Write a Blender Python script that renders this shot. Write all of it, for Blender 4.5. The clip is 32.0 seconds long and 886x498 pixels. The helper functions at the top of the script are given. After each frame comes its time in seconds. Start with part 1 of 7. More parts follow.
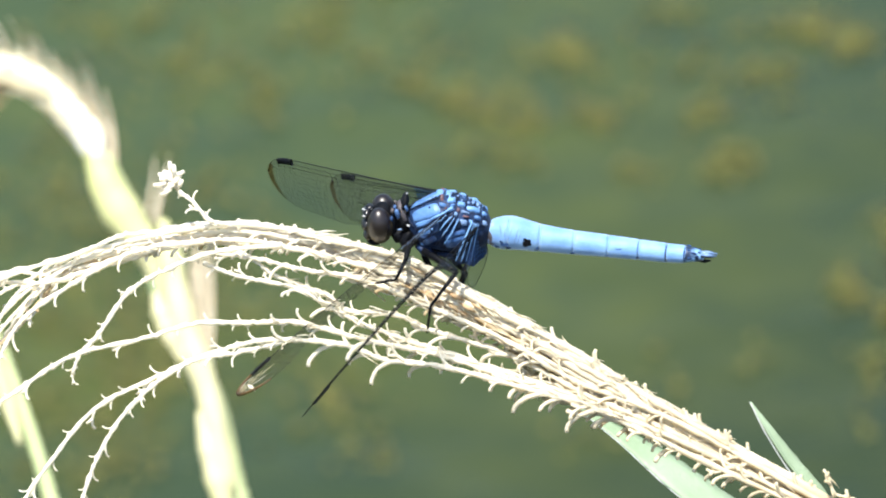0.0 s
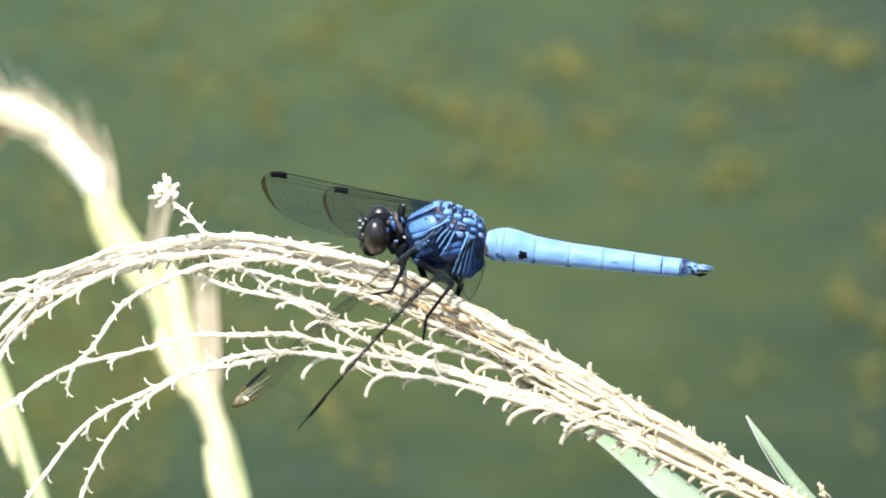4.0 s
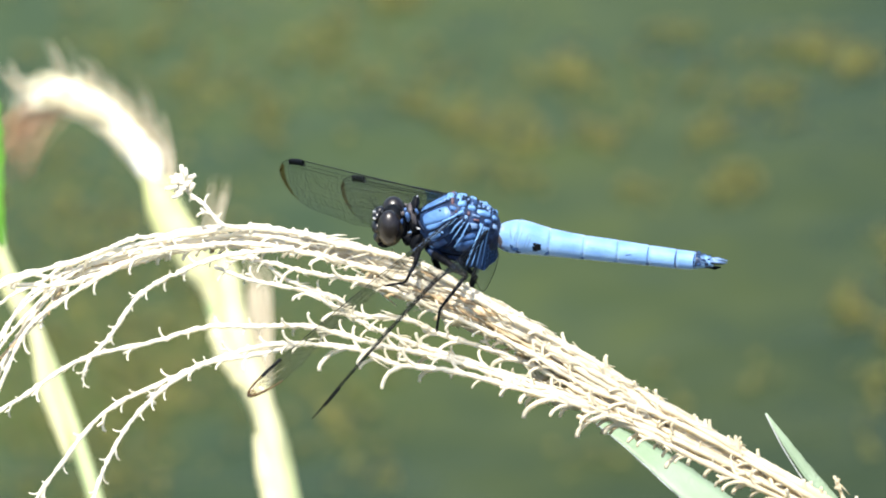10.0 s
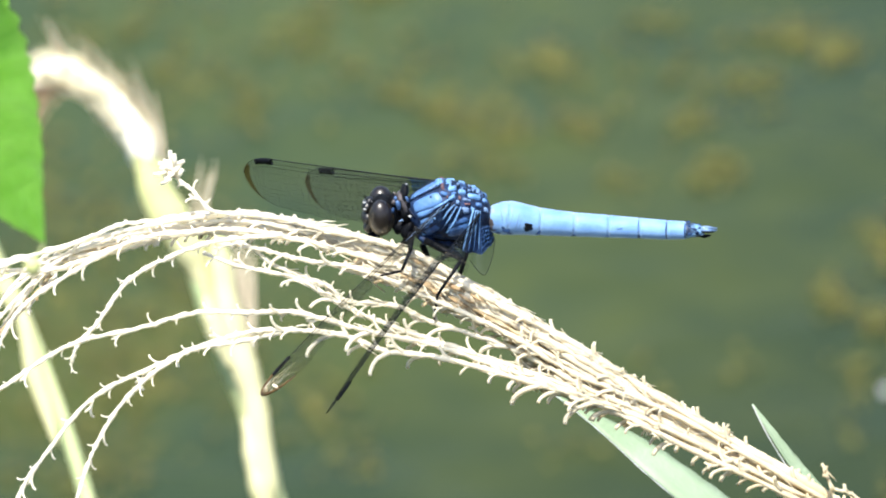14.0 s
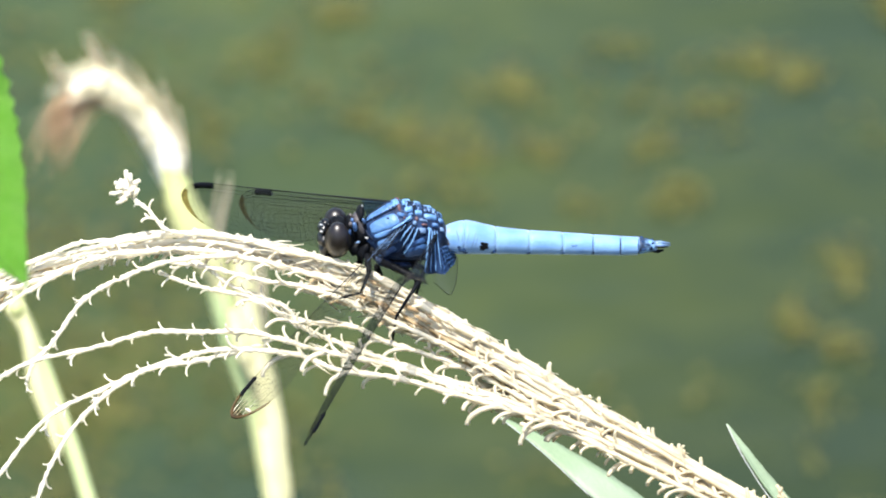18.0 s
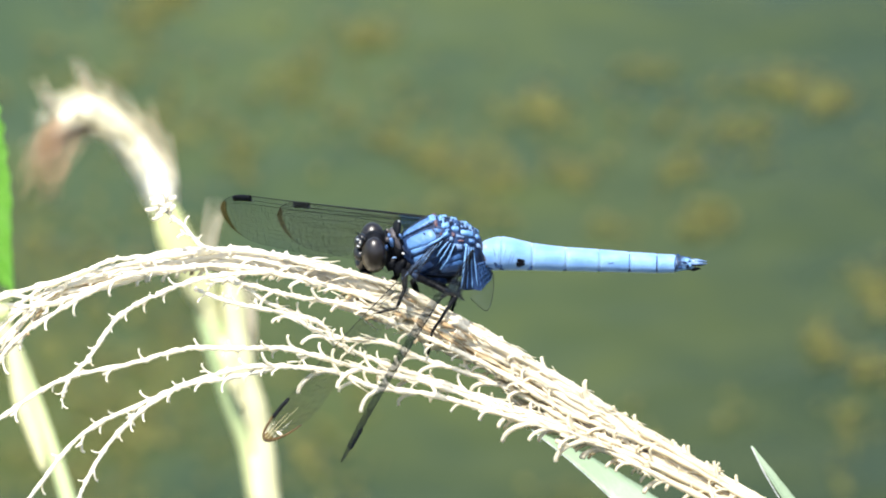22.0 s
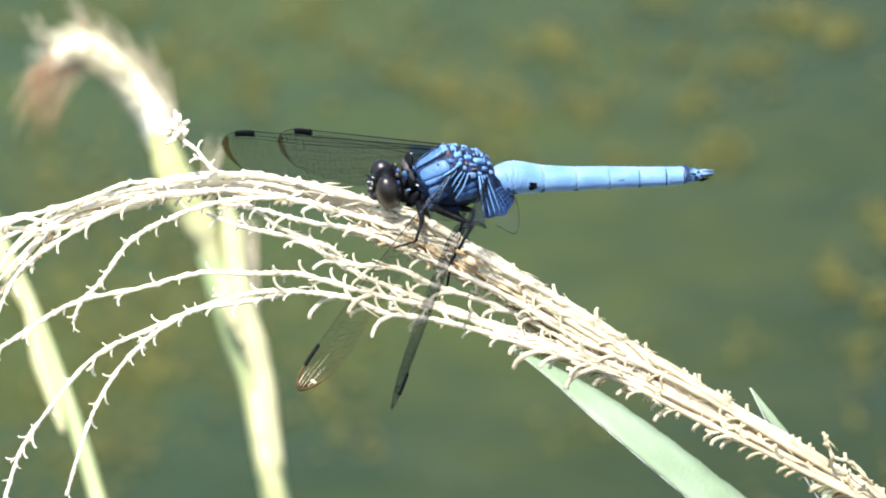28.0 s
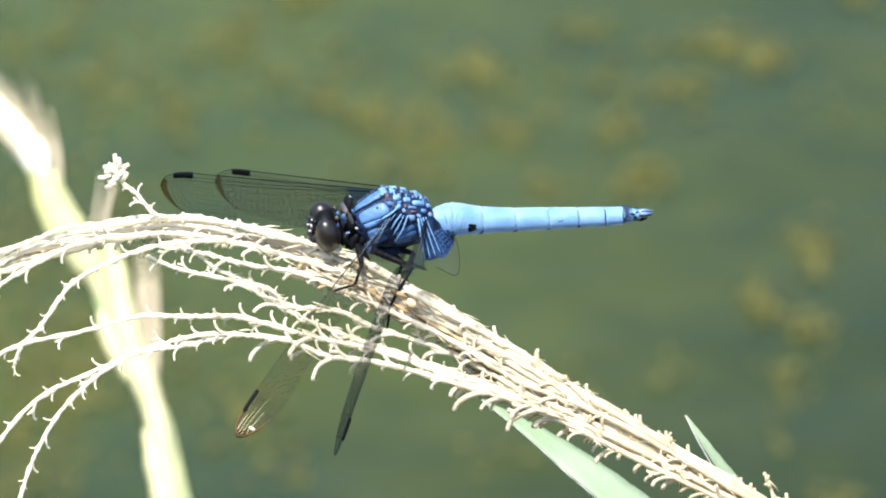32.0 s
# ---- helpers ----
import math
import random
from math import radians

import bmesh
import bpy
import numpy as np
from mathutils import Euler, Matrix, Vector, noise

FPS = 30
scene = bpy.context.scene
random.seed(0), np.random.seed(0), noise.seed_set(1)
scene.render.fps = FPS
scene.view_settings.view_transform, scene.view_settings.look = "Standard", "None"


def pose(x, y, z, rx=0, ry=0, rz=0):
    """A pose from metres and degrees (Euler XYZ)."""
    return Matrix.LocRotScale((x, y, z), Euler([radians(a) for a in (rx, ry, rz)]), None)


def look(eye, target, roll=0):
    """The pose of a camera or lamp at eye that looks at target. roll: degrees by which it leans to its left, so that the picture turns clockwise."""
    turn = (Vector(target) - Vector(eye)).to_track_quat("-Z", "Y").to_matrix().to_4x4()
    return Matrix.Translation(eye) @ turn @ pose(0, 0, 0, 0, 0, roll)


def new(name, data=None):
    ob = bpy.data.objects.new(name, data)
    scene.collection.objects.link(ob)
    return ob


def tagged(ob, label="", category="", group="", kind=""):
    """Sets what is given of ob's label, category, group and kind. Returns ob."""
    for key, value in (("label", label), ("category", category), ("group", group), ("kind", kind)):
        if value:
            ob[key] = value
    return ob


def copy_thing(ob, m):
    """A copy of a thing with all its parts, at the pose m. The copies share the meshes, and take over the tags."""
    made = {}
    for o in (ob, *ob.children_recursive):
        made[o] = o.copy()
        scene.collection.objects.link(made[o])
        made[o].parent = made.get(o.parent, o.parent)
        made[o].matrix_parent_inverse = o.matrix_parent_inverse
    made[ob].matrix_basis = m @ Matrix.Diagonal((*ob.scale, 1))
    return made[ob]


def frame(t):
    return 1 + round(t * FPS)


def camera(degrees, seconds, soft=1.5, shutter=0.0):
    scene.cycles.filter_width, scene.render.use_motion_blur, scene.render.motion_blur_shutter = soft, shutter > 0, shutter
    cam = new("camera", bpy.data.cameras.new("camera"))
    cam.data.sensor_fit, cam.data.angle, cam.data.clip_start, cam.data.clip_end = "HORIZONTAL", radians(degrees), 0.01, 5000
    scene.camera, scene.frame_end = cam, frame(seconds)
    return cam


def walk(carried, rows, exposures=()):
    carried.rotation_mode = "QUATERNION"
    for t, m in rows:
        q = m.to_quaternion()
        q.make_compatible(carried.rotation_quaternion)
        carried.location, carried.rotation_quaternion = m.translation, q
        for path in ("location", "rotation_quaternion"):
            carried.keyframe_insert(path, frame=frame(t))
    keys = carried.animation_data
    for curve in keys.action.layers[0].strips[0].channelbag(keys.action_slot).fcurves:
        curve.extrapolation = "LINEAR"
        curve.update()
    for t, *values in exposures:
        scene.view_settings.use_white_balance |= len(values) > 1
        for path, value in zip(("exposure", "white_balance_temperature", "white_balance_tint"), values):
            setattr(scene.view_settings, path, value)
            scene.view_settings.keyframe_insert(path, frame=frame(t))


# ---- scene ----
from mathutils.bvhtree import BVHTree

cam = camera(3.694, 32.0, soft=2.0)
# long lens, focused on the dragonfly
cam.data.dof.use_dof = True
cam.data.dof.focus_distance = 2.0
cam.data.dof.aperture_fstop = 70.0
walk(cam, [
    (0.0, look((0.00132, -1.81120, 1.74826), (0.00475, 0.00098, 0.90210))),
    (0.5, look((0.00110, -1.81109, 1.74850), (0.00525, 0.00140, 0.90300))),
    (1.0, look((0.00116, -1.81098, 1.74874), (0.00676, 0.00172, 0.90369))),
    (1.5, look((0.00158, -1.81089, 1.74893), (0.00752, 0.00204, 0.90438))),
    (2.0, look((0.00218, -1.81084, 1.74904), (0.00550, 0.00268, 0.90575))),
    (2.5, look((0.00271, -1.81082, 1.74910), (0.00487, 0.00369, 0.90792))),
    (3.0, look((0.00305, -1.81081, 1.74912), (0.00538, 0.00449, 0.90963))),
    (3.5, look((0.00309, -1.81083, 1.74906), (0.00500, 0.00177, 0.90380))),
    (5.5, look((-0.00016, -1.81140, 1.74784), (0.00840, 0.00268, 0.90575))),
    (6.0, look((-0.00016, -1.81140, 1.74783), (0.00563, 0.00300, 0.90643))),
    (6.5, look((-0.00016, -1.81142, 1.74780), (0.00412, 0.00273, 0.90586))),
    (7.0, look((-0.00014, -1.81154, 1.74755), (0.00059, 0.00161, 0.90346))),
    (7.5, look((-0.00008, -1.81201, 1.74654), (-0.00092, 0.00092, 0.90198))),
    (8.0, look((-0.00002, -1.81248, 1.74552), (-0.00080, 0.00029, 0.90061))),
    (8.5, look((-0.00002, -1.81260, 1.74527), (0.00084, 0.00023, 0.90049))),
    (9.0, look((-0.00007, -1.81263, 1.74522), (-0.00004, 0.00002, 0.90004))),
    (9.5, look((-0.00026, -1.81266, 1.74515), (0.00147, 0.00029, 0.90061))),
    (10.0, look((-0.00064, -1.81272, 1.74502), (0.00323, 0.00135, 0.90289))),
    (10.5, look((-0.00104, -1.81278, 1.74488), (0.00399, 0.00172, 0.90369))),
    (11.0, look((-0.00127, -1.81283, 1.74478), (0.00437, 0.00002, 0.90004))),
    (11.5, look((-0.00148, -1.81290, 1.74464), (0.00450, -0.00041, 0.89912))),
    (12.0, look((-0.00183, -1.81302, 1.74437), (0.00638, -0.00105, 0.89776))),
    (12.5, look((-0.00217, -1.81314, 1.74411), (0.00387, -0.00201, 0.89570))),
    (13.0, look((-0.00233, -1.81320, 1.74399), (0.00286, -0.00105, 0.89776))),
    (13.5, look((-0.00238, -1.81320, 1.74398), (0.00374, 0.00045, 0.90095))),
    (15.5, look((-0.00283, -1.81231, 1.74589), (0.00702, 0.00075, 0.90160))),
    (16.0, look((-0.00272, -1.81235, 1.74580), (0.00487, -0.00032, 0.89931))),
    (16.5, look((-0.00236, -1.81253, 1.74541), (0.00550, -0.00032, 0.89931))),
    (17.0, look((-0.00160, -1.81292, 1.74459), (0.01042, 0.00091, 0.90195))),
    (17.5, look((-0.00083, -1.81330, 1.74376), (0.01394, 0.00234, 0.90503))),
    (18.0, look((-0.00047, -1.81349, 1.74337), (0.01155, 0.00186, 0.90400))),
    (18.5, look((-0.00038, -1.81356, 1.74322), (0.00916, 0.00208, 0.90446))),
    (19.0, look((-0.00049, -1.81367, 1.74298), (0.01357, 0.00256, 0.90548))),
    (19.5, look((-0.00108, -1.81407, 1.74211), (0.01722, 0.00314, 0.90674))),
    (20.0, look((-0.00170, -1.81444, 1.74132), (0.01709, 0.00309, 0.90662))),
    (20.5, look((-0.00191, -1.81449, 1.74121), (0.01381, 0.00320, 0.90685))),
    (21.0, look((-0.00205, -1.81444, 1.74133), (0.00664, 0.00096, 0.90206))),
    (21.5, look((-0.00223, -1.81432, 1.74157), (0.00651, 0.00101, 0.90217))),
    (22.0, look((-0.00243, -1.81415, 1.74195), (0.00638, 0.00293, 0.90629))),
    (22.5, look((-0.00259, -1.81394, 1.74240), (0.01293, 0.00458, 0.90982))),
    (23.0, look((-0.00263, -1.81373, 1.74285), (0.01130, 0.00368, 0.90788))),
    (23.5, look((-0.00236, -1.81354, 1.74326), (0.00940, 0.00272, 0.90582))),
    (24.0, look((-0.00158, -1.81335, 1.74366), (0.00954, 0.00240, 0.90514))),
    (24.5, look((-0.00072, -1.81322, 1.74393), (0.01142, 0.00282, 0.90605))),
    (25.0, look((-0.00033, -1.81318, 1.74403), (0.01205, 0.00368, 0.90788))),
    (25.5, look((-0.00023, -1.81318, 1.74402), (0.00814, 0.00101, 0.90217))),
    (27.5, look((-0.00201, -1.81478, 1.74059), (0.00726, 0.00130, 0.90278))),
    (28.0, look((-0.00194, -1.81472, 1.74073), (0.00475, -0.00147, 0.89684))),
    (28.5, look((-0.00163, -1.81442, 1.74136), (0.00614, -0.00201, 0.89570))),
    (29.0, look((-0.00097, -1.81379, 1.74271), (0.01079, -0.00046, 0.89901))),
    (29.5, look((-0.00036, -1.81317, 1.74406), (0.01143, 0.00002, 0.90004))),
    (30.0, look((-0.00034, -1.81288, 1.74468), (0.01143, 0.00071, 0.90152))),
    (30.5, look((-0.00122, -1.81282, 1.74481), (0.00916, 0.00023, 0.90049))),
    (31.0, look((-0.00327, -1.81286, 1.74472), (0.01155, 0.00082, 0.90175))),
    (31.5, look((-0.00533, -1.81291, 1.74460), (0.01269, 0.00140, 0.90300))),
    (32.0, look((-0.00630, -1.81294, 1.74454), (0.01344, 0.00108, 0.90232))),
], [(0.0, 1.15), (18.5, 1.15), (20.0, 1.25), (24.5, 1.25), (28.0, 1.15), (32.0, 1.15)])
# ---------------------------------------------------------------- light
SUN_FROM = Vector((-0.15, -0.36, 1.0)).normalized()
world = bpy.data.worlds.new("daylight")
scene.world = world
world.use_nodes = True
wn = world.node_tree.nodes
sky = wn.new("ShaderNodeTexSky")
sky.sky_type = "NISHITA"
sky.sun_disc = False
sky.sun_elevation = math.asin(SUN_FROM.z)
sky.sun_rotation = math.atan2(SUN_FROM.x, SUN_FROM.y)
wn["Background"].inputs["Strength"].default_value = 0.12
world.node_tree.links.new(sky.outputs["Color"], wn["Background"].inputs["Color"])

sun = new("sun", bpy.data.lights.new("sun", "SUN"))
sun.data.energy = 4.8
sun.data.angle = radians(0.53)
sun.data.color = (1.0, 0.96, 0.88)
sun.matrix_world = look(SUN_FROM * 10, (0, 0, 0))

# ---------------------------------------------------------------- plan
# The subject stands in a plane across the line of sight, 0.9 m over the water.
# P(x, y, d): x to the right and y down in that plane in units of U, d metres nearer to the viewer.
U = 0.129 / 1568
MID = Vector((0, 0, 0.9))
RIGHT = Vector((1, 0, 0))
AHEAD = Vector((0, math.cos(radians(25)), -math.sin(radians(25))))
UP = Vector((0, math.sin(radians(25)), math.cos(radians(25))))
SIGHT = -AHEAD


def V(x, y, d=0.0, k=1.0):
    """A vector in the subject's plane."""
    return (RIGHT * x - UP * y) * U * k - AHEAD * d


def P(x, y, d=0.0):
    return MID + V(x - 784, y - 441, d)


# ---------------------------------------------------------------- materials
def mat(name, base, rough=0.5, metal=0.0, spec=0.5, second=None, scale=200.0, mix=(0.35, 0.65), bump=0.0,
        bump_scale=800.0, through_light=0.0, coat=0.0, piece=0.0, left_glare=None, bloom=0.0):
    m = bpy.data.materials.new(name)
    m.use_nodes = True
    n, l = m.node_tree.nodes, m.node_tree.links
    b = n["Principled BSDF"]
    b.inputs["Roughness"].default_value = rough
    b.inputs["Metallic"].default_value = metal
    b.inputs["Specular IOR Level"].default_value = spec
    b.inputs["Coat Weight"].default_value = coat
    b.inputs["Sheen Weight"].default_value = bloom
    b.inputs["Sheen Roughness"].default_value = 0.42
    b.inputs["Base Color"].default_value = (*base, 1)
    co = n.new("ShaderNodeTexCoord")
    colour = None
    if second:
        t = n.new("ShaderNodeTexNoise")
        t.inputs["Scale"].default_value = scale
        t.inputs["Detail"].default_value = 5
        r = n.new("ShaderNodeValToRGB")
        r.color_ramp.elements[0].position, r.color_ramp.elements[1].position = mix
        r.color_ramp.elements[0].color = (*base, 1)
        r.color_ramp.elements[1].color = (*second, 1)
        l.new(co.outputs["Object"], t.inputs["Vector"])
        l.new(t.outputs["Fac"], r.inputs["Fac"])
        colour = r.outputs["Color"]
        if piece:
            g = n.new("ShaderNodeNewGeometry")
            mp = n.new("ShaderNodeMapRange")
            mp.inputs["To Min"].default_value, mp.inputs["To Max"].default_value = 1 - piece, 1 + piece * 0.4
            hs = n.new("ShaderNodeHueSaturation")
            l.new(g.outputs["Random Per Island"], mp.inputs["Value"])
            l.new(mp.outputs["Result"], hs.inputs["Value"])
            l.new(colour, hs.inputs["Color"])
            colour = hs.outputs["Color"]
        # overexposed sunlight painted into the colour, stronger towards the left
        if left_glare:
            pos = n.new("ShaderNodeNewGeometry")
            sep = n.new("ShaderNodeSeparateXYZ")
            rg = n.new("ShaderNodeMapRange")
            rg.inputs["From Min"].default_value, rg.inputs["From Max"].default_value = 0.065, -0.030
            mc = n.new("ShaderNodeMix")
            mc.data_type = "RGBA"
            l.new(pos.outputs["Position"], sep.inputs["Vector"])
            l.new(sep.outputs["X"], rg.inputs["Value"])
            l.new(rg.outputs["Result"], mc.inputs["Factor"])
            l.new(colour, mc.inputs["A"])
            mc.inputs["B"].default_value = (*left_glare, 1)
            colour = mc.outputs["Result"]
        l.new(colour, b.inputs["Base Color"])
    if bump:
        t2 = n.new("ShaderNodeTexNoise")
        t2.inputs["Scale"].default_value = bump_scale
        t2.inputs["Detail"].default_value = 4
        bp = n.new("ShaderNodeBump")
        bp.inputs["Strength"].default_value = bump
        bp.inputs["Distance"].default_value = 1.0 / bump_scale
        l.new(co.outputs["Object"], t2.inputs["Vector"])
        l.new(t2.outputs["Fac"], bp.inputs["Height"])
        l.new(bp.outputs["Normal"], b.inputs["Normal"])
    if through_light:
        tr = n.new("ShaderNodeBsdfTranslucent")
        tr.inputs["Color"].default_value = (*base, 1)
        if colour:
            l.new(colour, tr.inputs["Color"])
        mx = n.new("ShaderNodeMixShader")
        mx.inputs["Fac"].default_value = through_light
        l.new(b.outputs["BSDF"], mx.inputs[1])
        l.new(tr.outputs["BSDF"], mx.inputs[2])
        l.new(mx.outputs["Shader"], n["Material Output"].inputs["Surface"])
    return m


def film_mat(name, tint, body, share, gloss):
    """A clear wing film: mostly see-through, a little body colour and gloss."""
    m = bpy.data.materials.new(name)
    m.use_nodes = True
    n, l = m.node_tree.nodes, m.node_tree.links
    b = n["Principled BSDF"]
    b.inputs["Base Color"].default_value = (*body, 1)
    b.inputs["Roughness"].default_value = 0.18
    b.inputs["Specular IOR Level"].default_value = gloss
    clear = n.new("ShaderNodeBsdfTransparent")
    clear.inputs["Color"].default_value = (*tint, 1)
    co = n.new("ShaderNodeTexCoord")
    t = n.new("ShaderNodeTexNoise")
    t.inputs["Scale"].default_value = 260
    mp = n.new("ShaderNodeMapRange")
    mp.inputs["To Min"].default_value, mp.inputs["To Max"].default_value = share * 0.6, share * 1.4
    mx = n.new("ShaderNodeMixShader")
    l.new(co.outputs["Object"], t.inputs["Vector"])
    l.new(t.outputs["Fac"], mp.inputs["Value"])
    l.new(mp.outputs["Result"], mx.inputs["Fac"])
    l.new(clear.outputs["BSDF"], mx.inputs[1])
    l.new(b.outputs["BSDF"], mx.inputs[2])
    l.new(mx.outputs["Shader"], n["Material Output"].inputs["Surface"])
    return m


POWDER = mat("powder_blue", (0.10, 0.228, 0.48), 0.6, bloom=0.85, second=(0.165, 0.315, 0.56), scale=420, bump=0.15, bump_scale=2500)
THORAX_BLUE = mat("thorax_blue", (0.014, 0.046, 0.155), 0.5, second=(0.045, 0.125, 0.31), scale=620, bump=0.3, bump_scale=900)
DEEP = mat("deep_blue", (0.008, 0.018, 0.050), 0.5, spec=0.2, second=(0.028, 0.070, 0.18), scale=500, bump=0.4, bump_scale=900)
NIGHT = mat("night_blue", (0.005, 0.010, 0.028), 0.5, spec=0.2, second=(0.014, 0.036, 0.10), scale=500, bump=0.4, bump_scale=900)
PALE = mat("pale_blue", (0.088, 0.205, 0.43), 0.5, second=(0.14, 0.29, 0.52), scale=500, bump=0.2, bump_scale=2500)
PLATE_BLUE = mat("plate_blue", (0.044, 0.115, 0.28), 0.5, second=(0.085, 0.195, 0.41), scale=520, mix=(0.3, 0.7), bump=0.25, bump_scale=1200)
DUSKY = mat("dusky_blue", (0.02, 0.05, 0.13), 0.5, second=(0.07, 0.16, 0.36), scale=700, bump=0.2, bump_scale=2500)
BLACK = mat("black_chitin", (0.003, 0.0033, 0.004), 0.5, spec=0.06, second=(0.007, 0.008, 0.011), scale=600, bump=0.1, bump_scale=2500)
EYE = mat("eye_brown", (0.0040, 0.0024, 0.0022), 0.38, second=(0.010, 0.0052, 0.0042), scale=230, spec=0.65)
FACE_BLACK = mat("face_black", (0.006, 0.006, 0.007), 0.28, second=(0.012, 0.012, 0.013), scale=700, bump=0.2, bump_scale=1600)
INK = mat("ink_blue", (0.004, 0.006, 0.014), 0.5, spec=0.15, second=(0.010, 0.022, 0.055), scale=600, bump=0.2, bump_scale=1500)
DUSKY_PALE = mat("dusky_pale_blue", (0.075, 0.13, 0.25), 0.55, second=(0.14, 0.24, 0.42), scale=600, bump=0.2, bump_scale=2000)
DUSKY_BROWN = mat("dusky_brown", (0.035, 0.032, 0.038), 0.5, second=(0.10, 0.085, 0.085), scale=500, bump=0.2, bump_scale=2000)
ROSY = mat("rosy_grey", (0.28, 0.28, 0.36), 0.6, second=(0.20, 0.28, 0.44), scale=400)
RIM = mat("eye_rim", (0.045, 0.032, 0.010), 0.5, second=(0.012, 0.010, 0.008), scale=420, mix=(0.4, 0.6))
FLECK = mat("pale_fleck", (0.46, 0.47, 0.47), 0.5, second=(0.20, 0.21, 0.23), scale=900)
RUST = mat("rust_joint", (0.12, 0.05, 0.05), 0.5, second=(0.05, 0.04, 0.06), scale=1500)
VEIN = mat("vein_black", (0.006, 0.006, 0.007), 0.5, spec=0.15)
FILM = film_mat("wing_film", (0.83, 0.845, 0.83), (0.14, 0.155, 0.155), 0.11, 0.5)
# film of the near wings, toned to fit their edge-on look from the camera
SMOKY = film_mat("smoky_film", (0.90, 0.90, 0.87), (0.06, 0.06, 0.05), 0.07, 0.4)
EDGE_ON_FILM = film_mat("inky_film", (0.68, 0.71, 0.76), (0.030, 0.040, 0.056), 0.28, 0.4)
AMBER = film_mat("amber_film", (0.74, 0.58, 0.34), (0.045, 0.026, 0.010), 0.42, 0.4)
BASE_FILM = film_mat("base_film", (0.55, 0.66, 0.80), (0.02, 0.05, 0.12), 0.40, 0.4)
SILK = mat("seed_silk", (0.86, 0.88, 0.92), 0.5, second=(0.92, 0.92, 0.94), scale=900, through_light=0.3)
GOLD = mat("golden_fold", (0.60, 0.50, 0.30), 0.5, second=(0.72, 0.64, 0.46), scale=700, through_light=0.5)
TAIL = mat("tail_tip", (0.010, 0.022, 0.055), 0.5, second=(0.14, 0.28, 0.50), scale=800, mix=(0.42, 0.60))
AMBER_HEM = mat("amber_hem", (0.05, 0.026, 0.009), 0.45, second=(0.16, 0.09, 0.03), scale=500, through_light=0.3)
WHITE_EDGE = mat("dry_edge", (0.75, 0.72, 0.62), 0.5, second=(0.6, 0.5, 0.35), scale=900)
STRAW = mat("straw", (0.69, 0.58, 0.37), 0.6, second=(0.85, 0.77, 0.58), scale=260, bump=0.25, bump_scale=1800, through_light=0.46, piece=0.13, left_glare=(0.92, 0.87, 0.74))
BROWN_HUSK = mat("brown_husk", (0.40, 0.26, 0.13), 0.65, second=(0.56, 0.42, 0.25), scale=300, bump=0.3, bump_scale=1800, through_light=0.3)
STRAW_TAN = mat("straw_tan", (0.62, 0.47, 0.27), 0.65, second=(0.82, 0.69, 0.47), scale=220, bump=0.25, bump_scale=1800, through_light=0.46, piece=0.2)
FLUFF = mat("fluff", (0.92, 0.85, 0.62), 0.7, second=(0.97, 0.94, 0.80), scale=60, through_light=0.4, piece=0.08)
FLUFF_CORE = mat("fluff_core", (0.93, 0.86, 0.62), 0.7, second=(0.97, 0.94, 0.80), scale=60, through_light=0.12)
HUSK = mat("dry_husk", (0.62, 0.54, 0.40), 0.6, second=(0.76, 0.69, 0.54), scale=120, through_light=0.5)
RUSSET = mat("russet_hair", (0.56, 0.35, 0.19), 0.7, second=(0.72, 0.54, 0.36), scale=120, through_light=0.5, piece=0.2)
SHEATH = mat("pale_sheath", (0.66, 0.62, 0.36), 0.5, second=(0.50, 0.53, 0.23), scale=22, mix=(0.40, 0.62), bump=0.2, bump_scale=900, through_light=0.15)
CULM = mat("green_culm", (0.38, 0.48, 0.24), 0.45, second=(0.58, 0.60, 0.30), scale=30, mix=(0.35, 0.60), bump=0.2, bump_scale=900, through_light=0.1)
BLADE = mat("blade_green", (0.245, 0.335, 0.195), 0.42, second=(0.34, 0.43, 0.30), scale=90, bump=0.3, bump_scale=1500, through_light=0.2)
PINK = mat("dry_pink", (0.50, 0.30, 0.28), 0.5, second=(0.56, 0.44, 0.36), scale=300, through_light=0.15)
RIB = mat("blade_rib", (0.46, 0.50, 0.48), 0.5, second=(0.58, 0.57, 0.60), scale=120, through_light=0.1)
LEAF = mat("leaf_green", (0.19, 0.44, 0.055), 0.42, second=(0.26, 0.52, 0.10), scale=110, bump=0.3, bump_scale=300, through_light=0.5)
LEAF_RIB = mat("leaf_rib", (0.22, 0.50, 0.08), 0.45, second=(0.16, 0.42, 0.05), scale=90, through_light=0.4)
ALGAE = mat("algae", (0.062, 0.068, 0.019), 0.8, spec=0.2, second=(0.104, 0.100, 0.026), scale=60, piece=0.3)
MUD = mat("bank_mud", (0.050, 0.042, 0.025), 0.9, second=(0.028, 0.045, 0.014), scale=9, bump=0.6, bump_scale=40)


